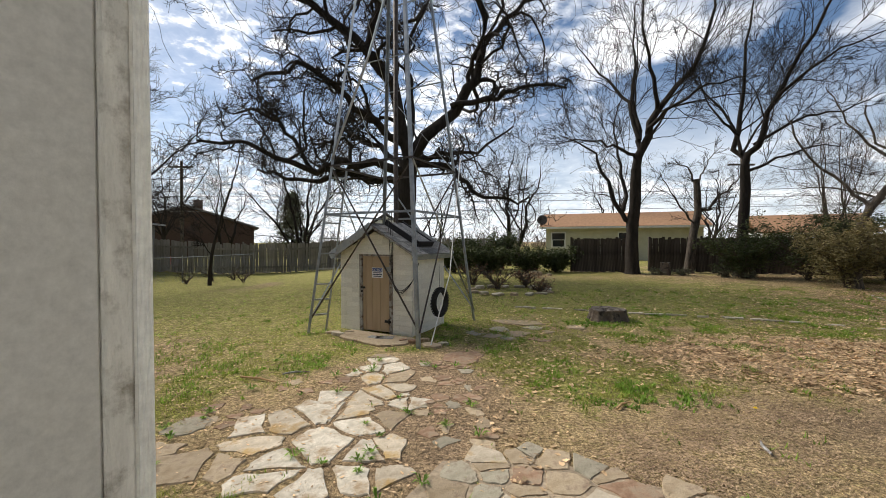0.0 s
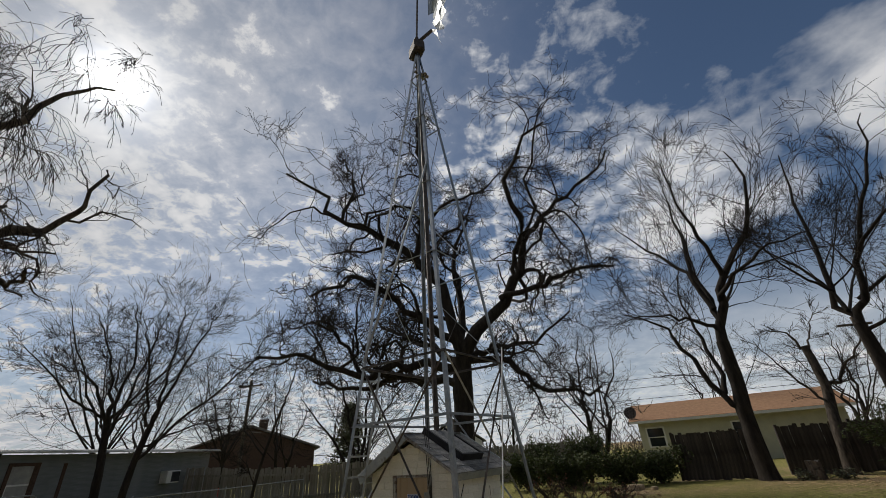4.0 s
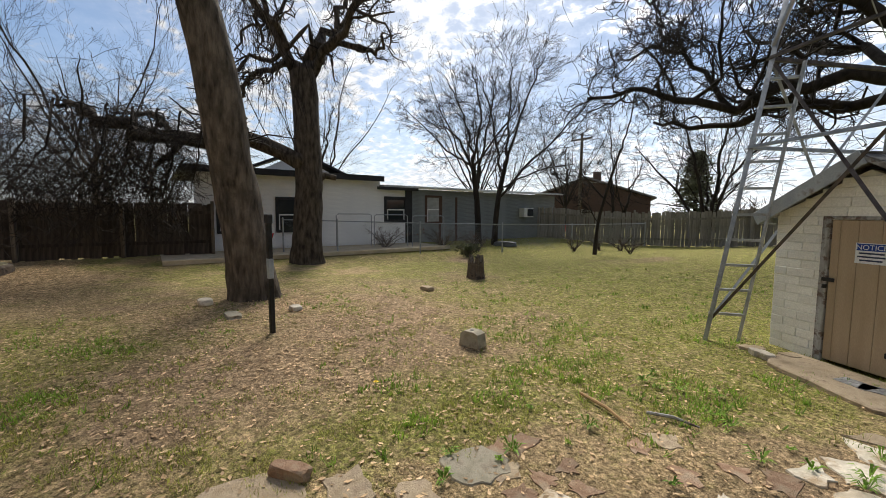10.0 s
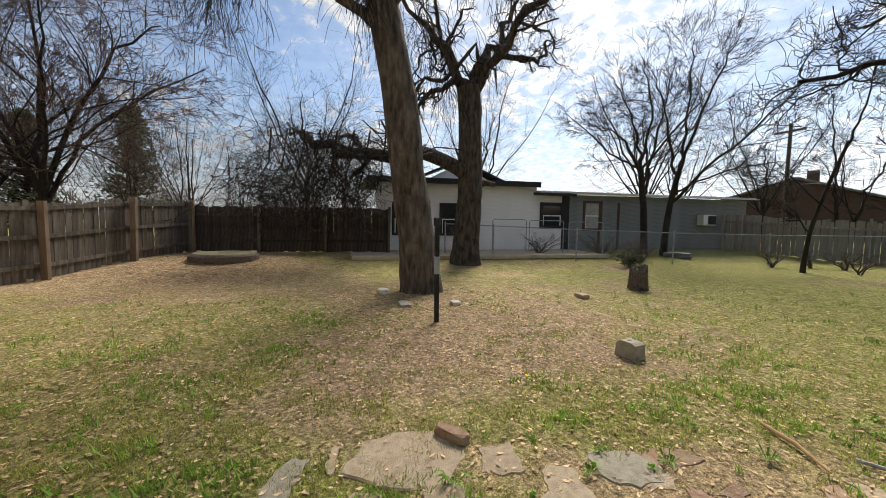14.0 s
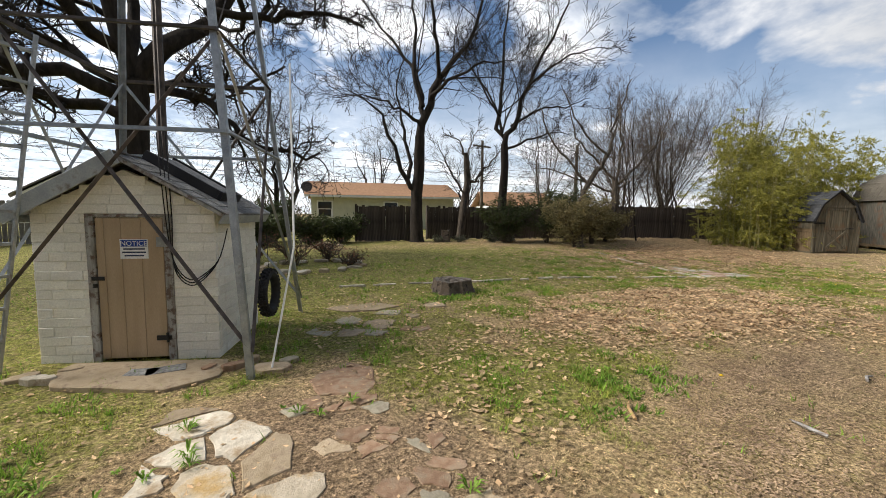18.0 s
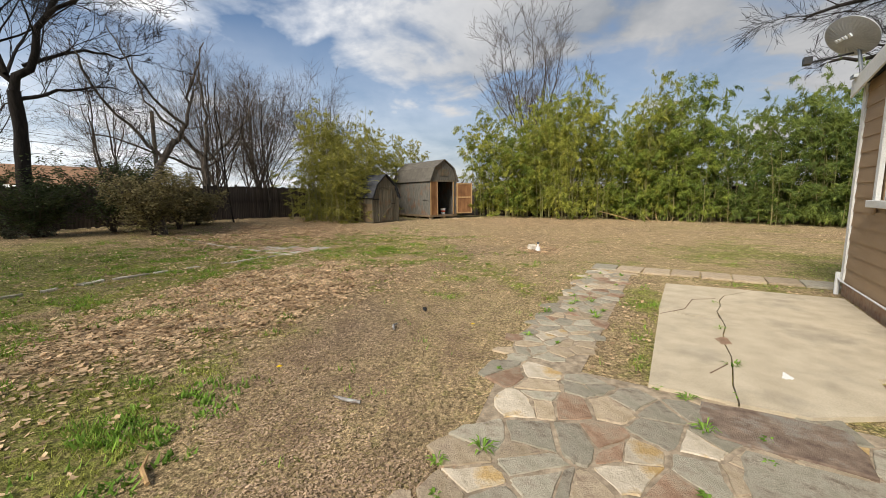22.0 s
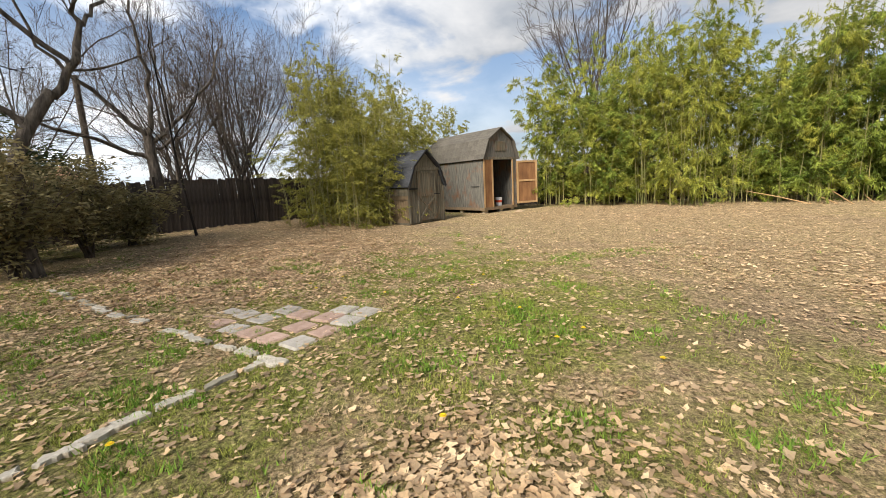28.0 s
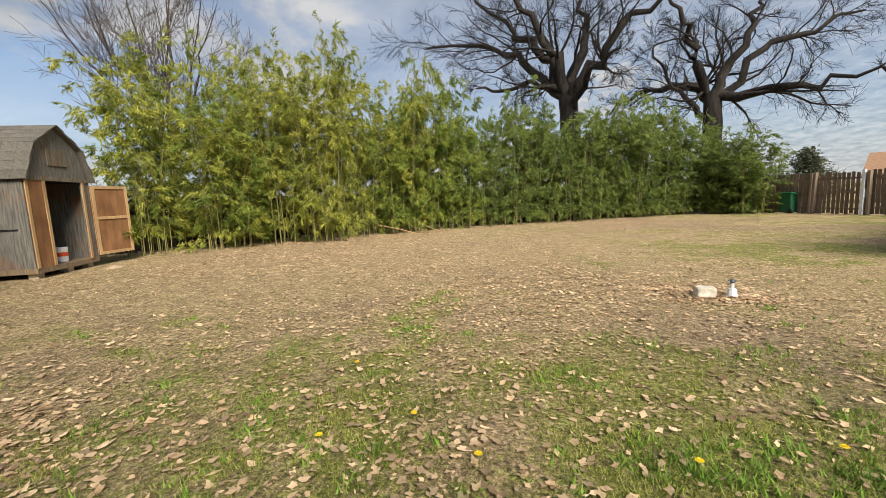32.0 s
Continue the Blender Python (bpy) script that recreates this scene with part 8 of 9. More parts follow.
def shrub(name, label, x, y, size, leaves, mat, seed, leaf=(0.09, 0.03), stems=14, category="shrub", turn=0.0):
    """A bush: many crooked stems and a crown of separate leaves with gaps."""
    r = np.random.default_rng(seed)
    t = thing(name, label, category, on(x, y, turn))
    a = r.uniform(0, 2 * np.pi, stems)
    n = 7
    P = np.zeros((stems, n, 3))
    s = np.linspace(0, 1, n)
    q, hh = r.uniform(0.3, 1.0, stems), r.uniform(0.6, 1.0, stems)
    P[:, :, 0] = (np.cos(a) * q)[:, None] * s ** 1.2 * size[0] + r.normal(0, 0.04, (stems, n))
    P[:, :, 1] = (np.sin(a) * q)[:, None] * s ** 1.2 * size[1] + r.normal(0, 0.04, (stems, n))
    P[:, :, 2] = hh[:, None] * s[None] ** 0.8 * size[2] - 0.05
    R = np.full((stems, n), 1.0) * np.linspace(0.022, 0.006, n)
    B, BR = sprout(P, R, 9, 0.15, 1.0, 0.9, 0.35, 0.3, 0.02, 5, 0.6, r)
    C, CR = sprout(B, BR, 1 if leaves > 2000 else 2, 0.1, 1.0, 0.9, 0.5, 0.3, 0.0, 4, 0.6, r)
    VV, FF, b = [], [], 0
    for PP, RR, k in ((P, R, 5), (B, BR, 3), (C, np.maximum(CR, 0.0025), 3)):
        V, F = tubes(PP, RR, k)
        VV.append(V)
        FF.append(F + b)
        b += len(V)
    tagged(part("branch_mass", mesh_of("branch_mass", np.concatenate(VV), np.concatenate(FF), twig_brown, True), None, t), kind="stuff")
    if leaves:
        V, F = leaf_heap(leaves, np.concatenate([B[:, 1:].reshape(-1, 3), C.reshape(-1, 3)]), leaf[0], leaf[1], seed + 5, 0.3)
        tagged(part("leaf_mass", mesh_of("leaf_mass", V, F, mat), None, t), kind="stuff")
    return t


for i, (x, y, s, mm, lab) in enumerate(((13.6, 13.2, (1.5, 1.2, 2.1), brush_leaf, "large olive-brown honeysuckle thicket"), (15.6, 13.7, (1.6, 1.2, 2.2), brush_leaf, "large olive-brown honeysuckle thicket"), (14.0, 15.0, (2.5, 1.5, 2.7), hedge_leaf, "tall dark green thicket at the fence"), (12.2, 16.0, (1.9, 1.1, 2.1), hedge_leaf, "dark green ivy thicket at the fence"), (17.3, 14.0, (1.4, 0.9, 1.5), brush_leaf, "brown half-bare thicket by the fence"), (16.2, 15.6, (1.6, 1.0, 2.3), hedge_leaf, "tall dark green thicket at the fence"))):
    shrub("thicket", lab, x, y, s, 9000, mm, 110 + i, (0.125, 0.019), 22)
for i, (x, y, s) in enumerate(((0.7, 19.6, (1.4, 0.8, 1.25)), (2.4, 19.4, (1.5, 0.8, 1.2)), (4.2, 19.2, (1.5, 0.8, 1.2)), (3.4, 21.4, (1.1, 1.0, 2.0)), (1.6, 21.4, (1.2, 0.9, 1.6)), (5.7, 19.6, (1.2, 0.7, 1.1)))):
    shrub("hedge", "dark green hedge along the north side", x, y, s, 5500, hedge_leaf, 120 + i, (0.1, 0.04), 26, "hedge")
for i, (x, y, s, mm, n) in enumerate(((1.9, 13.2, (0.9, 0.7, 0.9), rust_leaf, 300), (2.9, 13.6, (0.8, 0.7, 0.7), rust_leaf, 300), (3.1, 12.6, (0.6, 0.5, 0.5), rust_leaf, 200), (1.2, 14.2, (0.8, 0.6, 0.8), rust_leaf, 250))):
    shrub("dead_shrub", "bare reddish-brown dead shrub in stone bed", x, y, s, n, mm, 130 + i, (0.05, 0.02), 12)
shrub("nandina", "red-brown leafy shrub against tan siding", -5.55, -4.25, (0.7, 0.3, 1.0), 900, rust_leaf, 140, (0.11, 0.035), 12, turn=-29.5)
shrub("bare_shrub", "thin bare twigs beside the air conditioner", -6.0, -3.75, (0.5, 0.4, 1.2), 40, rust_leaf, 141, (0.08, 0.03), 9)
shrub("evergreen_shrub", "low dark green shrub by chain fence", -11.6, 11.9, (0.5, 0.5, 0.5), 900, hedge_leaf, 142, (0.06, 0.025), 12)
for i, (x, y) in enumerate(((-14.3, 10.0), (-13.7, 12.4), (-12.7, 13.4))):
    shrub("bramble", "bare brown brambles along the chain-link fence", x, y, (1.1, 0.5, 0.9), 120, rust_leaf, 150 + i, (0.05, 0.02), 12, turn=70)
for i, (x, y) in enumerate(((-10.4, 18.5), (-10.8, 17.2), (-8.7, 17.8), (-9.7, 19.0))):
    shrub("bare_shrub", "leafless grey shrub at the lawn edge", x, y, (0.8, 0.6, 0.8), 0, None, 160 + i, stems=7)
for i, (x, y) in enumerate(((9.5, 17.7), (10.6, 17.3), (11.8, 16.3), (12.4, 15.9))):
    shrub("low_shrub", "low grey-green weeds at the tree foot", x, y, (0.6, 0.4, 0.35), 500, cedar_leaf, 170 + i, (0.07, 0.02), 9)


def cedar(x, y, h, seed, w=0.28):
    r = np.random.default_rng(seed)
    t = thing("cedar_tree", "dense grey-green cedar tree", "tree", on(x, y))
    part("trunk", Geo().tube([(0, 0, -0.1), (0, 0, h * 0.5), (0, 0, h)], [0.16, 0.1, 0.02], 8), bark, t)
    n = 260
    z = r.uniform(0.1, 1.0, n) * h
    a = r.uniform(0, 2 * np.pi, n)
    q = (1.05 - z / h) ** 0.75 * h * w * r.uniform(0.5, 1.1, n)
    P = np.zeros((n, 5, 3))
    s = np.linspace(0, 1, 5)
    P[:, :, 0], P[:, :, 1] = (np.cos(a) * q)[:, None] * s, (np.sin(a) * q)[:, None] * s
    P[:, :, 2] = z[:, None] + 0.25 * q[:, None] * s ** 2
    V, F = tubes(P, np.linspace(0.03, 0.006, 5)[None] * np.ones((n, 1)), 4)
    tagged(part("crown", mesh_of("crown", V, F, bark, True), None, t), kind="stuff")
    V, F = leaf_heap(6000, P[:, 2:].reshape(-1, 3), 0.2, 0.05, seed + 1, -0.2)
    tagged(part("foliage", mesh_of("foliage", V, F, cedar_leaf), None, t), kind="stuff")


cedar(-24.5, -7.0, 6.6, 181, 0.3)
cedar(-23.0, -10.5, 5.6, 182, 0.3)
cedar(-10.5, 29.0, 5.2, 183, 0.34)
cedar(5.2, -25.6, 3.4, 184, 0.5)


def far_woods(seed):
    """Low winter woods along the horizon: clumps of fine upright sprays."""
    r = np.random.default_rng(seed)
    n = 150
    a = r.uniform(0, 2 * np.pi, n)
    d = r.uniform(48, 75, n)
    h = r.uniform(2.2, 6.0, n) * (d / 60)
    k = 170
    c = np.repeat(np.stack([d * np.cos(a) + 3, d * np.sin(a) + 3, np.zeros(n)], -1), k, 0)
    hh = np.repeat(h, k)
    p = c + r.normal(0, 1, (n * k, 3)) * np.stack([hh * 0.4, hh * 0.4, np.zeros(n * k)], -1)
    p[:, 2] = hh * r.uniform(-0.05, 0.75, n * k) * np.exp(-((p - c)[:, :2] ** 2).sum(1) / (hh * 0.8) ** 2)
    up = np.stack([r.normal(0, 0.6, n * k), r.normal(0, 0.6, n * k), np.ones(n * k)], -1)
    side = np.cross(up, r.normal(0, 1, (n * k, 3)))
    side /= np.linalg.norm(side, axis=1, keepdims=True)
    L = (hh * r.uniform(0.15, 0.36, n * k))[:, None]
    w = (0.04 * r.uniform(0.5, 1.6, n * k))[:, None]
    V = np.stack([p, p + up * L * 0.4 + side * w, p + up * L, p + up * L * 0.4 - side * w], 1).reshape(-1, 3)
    thing("far_woods", "distant brown winter woods along the horizon", "woods", kind="stuff", mesh=mesh_of("far_woods", V, np.arange(4 * n * k).reshape(-1, 4), twig_brown))


far_woods(7)

# ---- small things in the yard ----


def stump(x, y, rad, h, seed, label, hollow=0.0, squash=1.0, ragged=0.03):
    r = random.Random(seed)
    t = thing("tree_stump", label, "stump", on(x, y))
    g = Geo()
    n = 54
    lob = [1 + 0.08 * math.sin(3 * a + seed) + 0.05 * math.sin(7 * a) + 0.035 * math.sin(17 * a + seed) + r.uniform(-0.025, 0.025) for a in [2 * math.pi * i / n for i in range(n)]]
    rim = [h * (1 + ragged * (math.sin(5 * i / n * 6.28 + seed) + r.uniform(-0.8, 0.8))) for i in range(n)]
    for q, z in ((1.2, -0.05), (1.06, h * 0.25), (0.99, h * 0.6), (0.97, h * 0.94), (0.95, h)):
        for i in range(n):
            a = 2 * math.pi * i / n
            g.v.append((rad * q * lob[i] * math.cos(a), rad * q * lob[i] * math.sin(a) * squash, z * rim[i] / h if z > 0 else z))
    for k in range(4):
        g.f += [(k * n + i, k * n + (i + 1) % n, (k + 1) * n + (i + 1) % n, (k + 1) * n + i) for i in range(n)]
    part("bark", g, wood_stump, t)
    g = Geo()
    for q, d in ((0.95, 0.0), (0.86, 0.012), (0.6, 0.02), (0.42, 0.02), (0.34, 0.02 + hollow)):
        for i in range(n):
            a = 2 * math.pi * i / n
            g.v.append((rad * q * lob[i] * math.cos(a), rad * q * lob[i] * math.sin(a) * squash, rim[i] - d + (r.uniform(-0.012, 0.008) if q < 0.9 else 0)))
    g.v.append((0, 0, h - 0.03 - hollow))
    for k in range(4):
        g.f += [(k * n + i, k * n + (i + 1) % n, (k + 1) * n + (i + 1) % n, (k + 1) * n + i) for i in range(n)]
    g.f += [(4 * n + i, 4 * n + (i + 1) % n, 5 * n) for i in range(n)]
    part("cut_face", g, stump_top, t, "grey weathered cut face")
    return t


stump_top = material("stump_top", (0.1, 0.085, 0.07), (0.25, 0.22, 0.185), 9, 0.95, 0.8, stain=(0.06, 0.045, 0.035), stain_scale=7, stain_at=(0.5, 0.62), grain=50, height=0.02)
stump(3.72, 8.95, 0.38, 0.23, 3, "wide cut grey tree stump with rotten top", 0.08)
stump(-7.96, 8.86, 0.22, 0.46, 5, "jagged brown stump of a dead tree", 0.12, 0.7, 0.16)
stump(10.0, 17.6, 0.2, 0.55, 6, "small dark stump beside the fence", 0.05)


def rock(x, y, sx, sy, sz, mat_, label, seed, turn=0.0, name="rock", cat="rock"):
    t = thing(name, label, cat, on(x, y, turn))
    bm = bmesh.new()
    bmesh.ops.create_icosphere(bm, subdivisions=3, radius=0.5)
    for v in bm.verts:
        n_ = noise.noise(v.co * 3 + Vector((seed, 0, 0))) * 0.25
        c = Vector((max(-0.36, min(0.36, v.co.x)), max(-0.36, min(0.36, v.co.y)), max(-0.34, min(0.34, v.co.z)))) * 1.35
        c *= 1 + n_ * 0.35
        v.co = Vector((c.x * sx, c.y * sy, (c.z + 0.38) * sz))
    me = bpy.data.meshes.new(name)
    bm.to_mesh(me)
    bm.free()
    me.materials.append(mat_)
    part("stone", me, None, t)
    return t


block = thing("concrete_block", "small weathered concrete block on the lawn", "block", on(-4.22, 5.36, 12))
g = Geo()
g.prism([(-0.14, 0), (0.14, 0), (0.12, 0.16), (0.06, 0.185), (-0.07, 0.185), (-0.12, 0.15)], -0.08, 0.08)
part("body", g, stone_grey, block)
# black disc on the top; the hole's shade is put in as colour
part("hole", Geo().tube([(-0.01, 0.0, 0.18), (-0.01, 0.0, 0.188)], 0.025, 10), black_iron, block)
rock(-3.12, 2.9, 0.26, 0.1, 0.08, stone_red, "reddish brick-like stone on the flagstone", 1, 35)
rock(-8.6, 3.2, 0.3, 0.22, 0.12, stone_pale, "pale stone beside the tree", 2)
rock(-7.4, 3.4, 0.4, 0.2, 0.07, stone_grey, "flat grey stone beside the tree", 3)
rock(-7.3, 4.3, 0.24, 0.16, 0.08, stone_pale, "pale stone in the leaves", 4)
rock(-7.4, 7.0, 0.3, 0.18, 0.09, stone_tan, "tan stone on the lawn", 5)
rock(11.15, 0.42, 0.25, 0.18, 0.17, stone_pale, "square pale limestone rock on the lawn", 6, 20)
tap = thing("water_spigot", "small white standpipe with grey tap", "spigot", on(10.83, 0.32))
part("base", Geo().tube([(0, 0, 0), (0, 0, 0.02), (0.0, 0, 0.12)], [0.07, 0.07, 0.05], 10), plastic_white, tap)
part("pipe", Geo().tube([(0, 0, 0.1), (0, 0, 0.2)], 0.024, 10), plastic_white, tap)
part("cap", Geo().tube([(0, 0, 0.2), (0, 0, 0.22), (0, 0, 0.25)], [0.03, 0.035, 0.02], 10).tube([(-0.04, 0, 0.23), (0.05, 0, 0.23)], 0.01, 6), ac_grey, tap)
# stones round the old bed
r = random.Random(44)
for i in range(16):
    a = 2 * math.pi * i / 16
    rock(2.2 + 1.25 * math.cos(a), 12.9 + 0.8 * math.sin(a) - 0.15, r.uniform(0.2, 0.42), r.uniform(0.14, 0.24), r.uniform(0.06, 0.12), r.choice([stone_pale, stone_grey, stone_tan]), "pale limestone edging rock round bed", 20 + i, r.uniform(0, 180))
for i in range(5):
    rock(4.4 + r.uniform(-0.5, 0.5), 17.4 + r.uniform(-0.3, 0.3), r.uniform(0.18, 0.3), r.uniform(0.14, 0.22), r.uniform(0.1, 0.22), stone_tan, "pale rubble rock heaped by the hedge", 50 + i, r.uniform(0, 180))
# round mossy well cover
well = thing("well_cover", "round mossy concrete cover in the leaves", "cover", on(-14.2, -0.85))
part("ring", Geo().tube([(0, 0, -0.05), (0, 0, 0.12), (0, 0, 0.16)], [0.98, 0.96, 0.9], 28), wood_stump, well)
part("lid", Geo().tube([(0, 0, 0.15), (0, 0, 0.19)], [0.88, 0.84], 28), material("mossy", (0.13, 0.12, 0.06), (0.26, 0.23, 0.15), 7, 0.95, 0.5), well)
# dark square post with a collar
post = thing("steel_post", "dark square steel post with blue-grey collar", "post", on(-6.18, 3.64))
part("shaft", Geo().box(-0.03, -0.03, -0.1, 0.03, 0.03, 1.42, pose(0, 0, 0, 0.8, 1, 10), c=0.006), black_iron, post)
part("collar", Geo().box(-0.034, -0.034, 0.72, 0.034, 0.034, 0.98, pose(0, 0, 0, 0.8, 1, 10), c=0.006), trim_grey, post)
part("cap", Geo().box(-0.045, -0.04, 1.42, 0.04, 0.04, 1.54, pose(0, 0, 0, 0.8, 1, 10), c=0.01), black_iron, post)
# air conditioner
AC = on(-6.78, -3.84, -29.5) @ Matrix.Diagonal((1.06, 1.06, 1.04, 1))
ac = thing("air_conditioner", "grey outdoor air-conditioning unit on pad", "air conditioner", AC)
part("pad", Geo().box(-0.52, -0.5, -0.05, 0.62, 0.55, 0.07, c=0.01), concrete, ac)
part("body", Geo().box(-0.4, -0.4, 0.1, 0.4, 0.4, 0.84, c=0.06), ac_grey, ac)
for face in range(4):
    for x in (-0.345, 0.27):
        for i in range(18):
            part("fin", Geo().box(x, -0.014, -0.006, x + 0.075, 0.0, 0.012), ac_grey, ac, m=pose(0, 0, 0.17 + i * 0.036, 0, 0, face * 90) @ pose(0, -0.4, 0, -20, 0, 0))
    part("panel", Geo().box(-0.262, -0.012, 0.13, 0.262, -0.001, 0.82, c=0.004), ac_grey, ac, m=pose(0, 0, 0, 0, 0, face * 90) @ pose(0, -0.4, 0))
    for i in range(8):
        part("rib", Geo().box(-0.014, -0.026, 0.15, 0.014, -0.013, 0.8, c=0.006), ac_grey, ac, m=pose(0, 0, 0, 0, 0, face * 90) @ pose(-0.231 + i * 0.066, -0.4, 0))
part("base_pan", Geo().box(-0.415, -0.415, 0.07, 0.415, 0.415, 0.115, c=0.02), black_iron, ac, "black base pan")
part("top", Geo().box(-0.43, -0.43, 0.84, 0.43, 0.43, 0.91, c=0.03), ac_pale, ac, "pale grey top rim")
g = Geo()
for i in range(7):
    q = 0.06 + i * 0.05
    g.tube([(q * math.cos(k * math.pi / 10), q * math.sin(k * math.pi / 10), 0.93) for k in range(21)], 0.006, 5)
part("fan_guard", g, black_iron, ac)
# bin, mower, blue tarp
wb = thing("wheeled_bin", "dark green wheeled rubbish bin by gate", "bin", on(6.9, -19.9, 40))
part("body", Geo().prism([(-0.24, 0.05), (0.24, 0.05), (0.32, 1.0), (-0.32, 1.0)], -0.3, 0.3), bin_green, wb)
part("lid", Geo().box(-0.36, -0.36, 1.0, 0.36, 0.36, 1.07, c=0.025), bin_green, wb)
part("handle", Geo().tube([(-0.25, 0.4, 0.98), (0.25, 0.4, 0.98)], 0.018, 6), bin_green, wb)
for x in (-0.25, 0.25):
    part("wheel", Geo().tube([(x - 0.03, 0.27, 0.11), (x + 0.03, 0.27, 0.11)], 0.11, 14), rubber, wb)
mow = thing("lawn_tractor", "black and red lawn tractor beside house", "tractor", on(-14.6, 22.0, 60))
part("hood", Geo().box(-0.2, -0.25, 0.35, 0.5, 0.25, 0.75, c=0.06), red_paint, mow)
part("seat", Geo().box(-0.65, -0.22, 0.5, -0.25, 0.22, 0.6, c=0.03).box(-0.7, -0.22, 0.6, -0.6, 0.22, 0.95, c=0.03), rubber, mow)
for x, y, q in ((-0.5, 0.35, 0.25), (-0.5, -0.35, 0.25), (0.4, 0.33, 0.17), (0.4, -0.33, 0.17)):
    part("wheel", Geo().tube([(x, y - 0.08, q), (x, y + 0.08, q)], q, 14), rubber, mow)
rock(-13.3, 15.6, 1.0, 0.5, 0.24, ac_grey, "crumpled dark grey tarpaulin on grass", 9, 40, "tarpaulin", "tarpaulin")
cart = thing("red_wheelbarrow", "red wheelbarrow beside the white house", "wheelbarrow", on(-15.0, 5.6, 20))
part("tray", Geo().prism([(-0.3, 0.4), (0.3, 0.4), (0.45, 0.65), (-0.45, 0.65)], -0.3, 0.3), red_paint, cart)
part("legs", Geo().tube([(-0.7, 0.25, 0.55), (0.3, 0.15, 0.3), (0.45, 0.0, 0.2)], 0.018, 6).tube([(-0.7, -0.25, 0.55), (0.3, -0.15, 0.3), (0.45, 0.0, 0.2)], 0.018, 6).tube([(-0.2, 0.2, 0.4), (-0.25, 0.2, 0.0)], 0.018, 6).tube([(-0.2, -0.2, 0.4), (-0.25, -0.2, 0.0)], 0.018, 6), black_iron, cart)
part("wheel", Geo().tube([(0.45, -0.04, 0.18), (0.45, 0.04, 0.18)], 0.18, 14), rubber, cart)
# utility poles and lines
for i, (x, y, h) in enumerate(((-17.5, -9.0, 5.6), (-19, 30, 7.5), (20.5, 27.0, 7.0), (23.0, 20.0, 6.0), (13, -30, 7.0))):
    p = thing("utility_pole", "weathered brown wooden utility pole", "pole", on(x, y))
    part("shaft", Geo().tube([(0, 0, -0.2), (0.05, 0, h)], [0.14, 0.1], 10), post_brown if i == 0 else bark_pale, p)
    if h > 6.5:
        part("cross_arm", Geo().box(-0.9, -0.05, h - 0.5, 0.9, 0.05, h - 0.38), bark_pale, p)
lines = thing("power_lines", "thin black overhead power lines", "cable")
for a, b, z in (((-40, 36), (45, 27), 5.4), ((-40, 36.4), (45, 27.4), 6.0), ((-40, 36.2), (45, 27.2), 4.7)):
    pts = [(a[0] + (b[0] - a[0]) * k / 12, a[1] + (b[1] - a[1]) * k / 12, z - 0.5 * (1 - (k / 6 - 1) ** 2)) for k in range(13)]
    part("cable", Geo().tube(pts, 0.014, 4), black_iron, lines)
# sticks and dandelions
r = random.Random(12)
for i, (x, y, L, a) in enumerate(((-2.4, 5.1, 0.6, -20), (-2.0, 5.35, 0.35, 15), (1.9, 4.2, 0.3, 40), (2.7, 3.3, 0.25, 70), (-4.6, -0.6, 0.4, 30), (4.4, 3.2, 0.22, 0))):
    s = thing("stick", "pale broken stick lying on grass", "stick", on(x, y, a, 0.012), "sticks")
    part("wood", Geo().tube([(-L / 2, 0, 0.01), (0, 0.02, 0.018), (L / 2, -0.01, 0.008)], [0.012, 0.014, 0.006], 6), lumber if i % 2 == 0 else peeled_wood, s)
fl = thing("dandelion", "small yellow dandelion flower in the grass", "flower", on(3.2, 4.03), "dandelions")
g = Geo()
for k in range(14):
    a = k * 2 * math.pi / 14
    for q, z in ((0.022, 0.052), (0.012, 0.06)):
        b = len(g.v)
        g.v += [(0, 0, 0.05), (q * math.cos(a - 0.2), q * math.sin(a - 0.2), z), (q * 1.15 * math.cos(a), q * 1.15 * math.sin(a), z), (q * math.cos(a + 0.2), q * math.sin(a + 0.2), z)]
        g.f.append((b, b + 1, b + 2, b + 3))
part("petals", g, yellow_petal, fl)
part("stem", Geo().tube([(0, 0, 0), (0.002, 0, 0.05)], 0.002, 5), culm_green, fl)
for x, y in ((10.4, 4.4), (10.6, 4.1), (11.3, 4.6), (9.9, 3.7), (9.2, 5.4), (13.3, 7.2), (12.9, 7.6), (13.6, 8.0), (12.6, 7.4), (13.9, 7.5), (12.2, 6.3), (12.0, 6.8), (13.4, 5.4), (13.0, 4.9), (14.0, 4.4), (12.4, 5.1), (-2.5, 1.55), (-2.65, 1.4), (-2.3, 1.65), (9.0, 7.4), (11.8, 5.3), (4.4, 2.3), (-3.9, 3.9), (12.7, 8.3)):
    copy_thing(fl, on(x, y, r.uniform(0, 360)))
dark_leaf = thing("torn_glove", "small scrap of black cloth on lawn", "scrap", on(5.1, 2.9))
part("cloth", Geo().tube([(-0.05, 0, 0.01), (0, 0.02, 0.03), (0.05, 0, 0.012)], [0.012, 0.025, 0.012], 6), rubber, dark_leaf)

# ---- flagstone path from the house to the pump house ----


path = thing("flagstone_path", "old pale and rust-coloured flagstone path", "path", kind="structure")


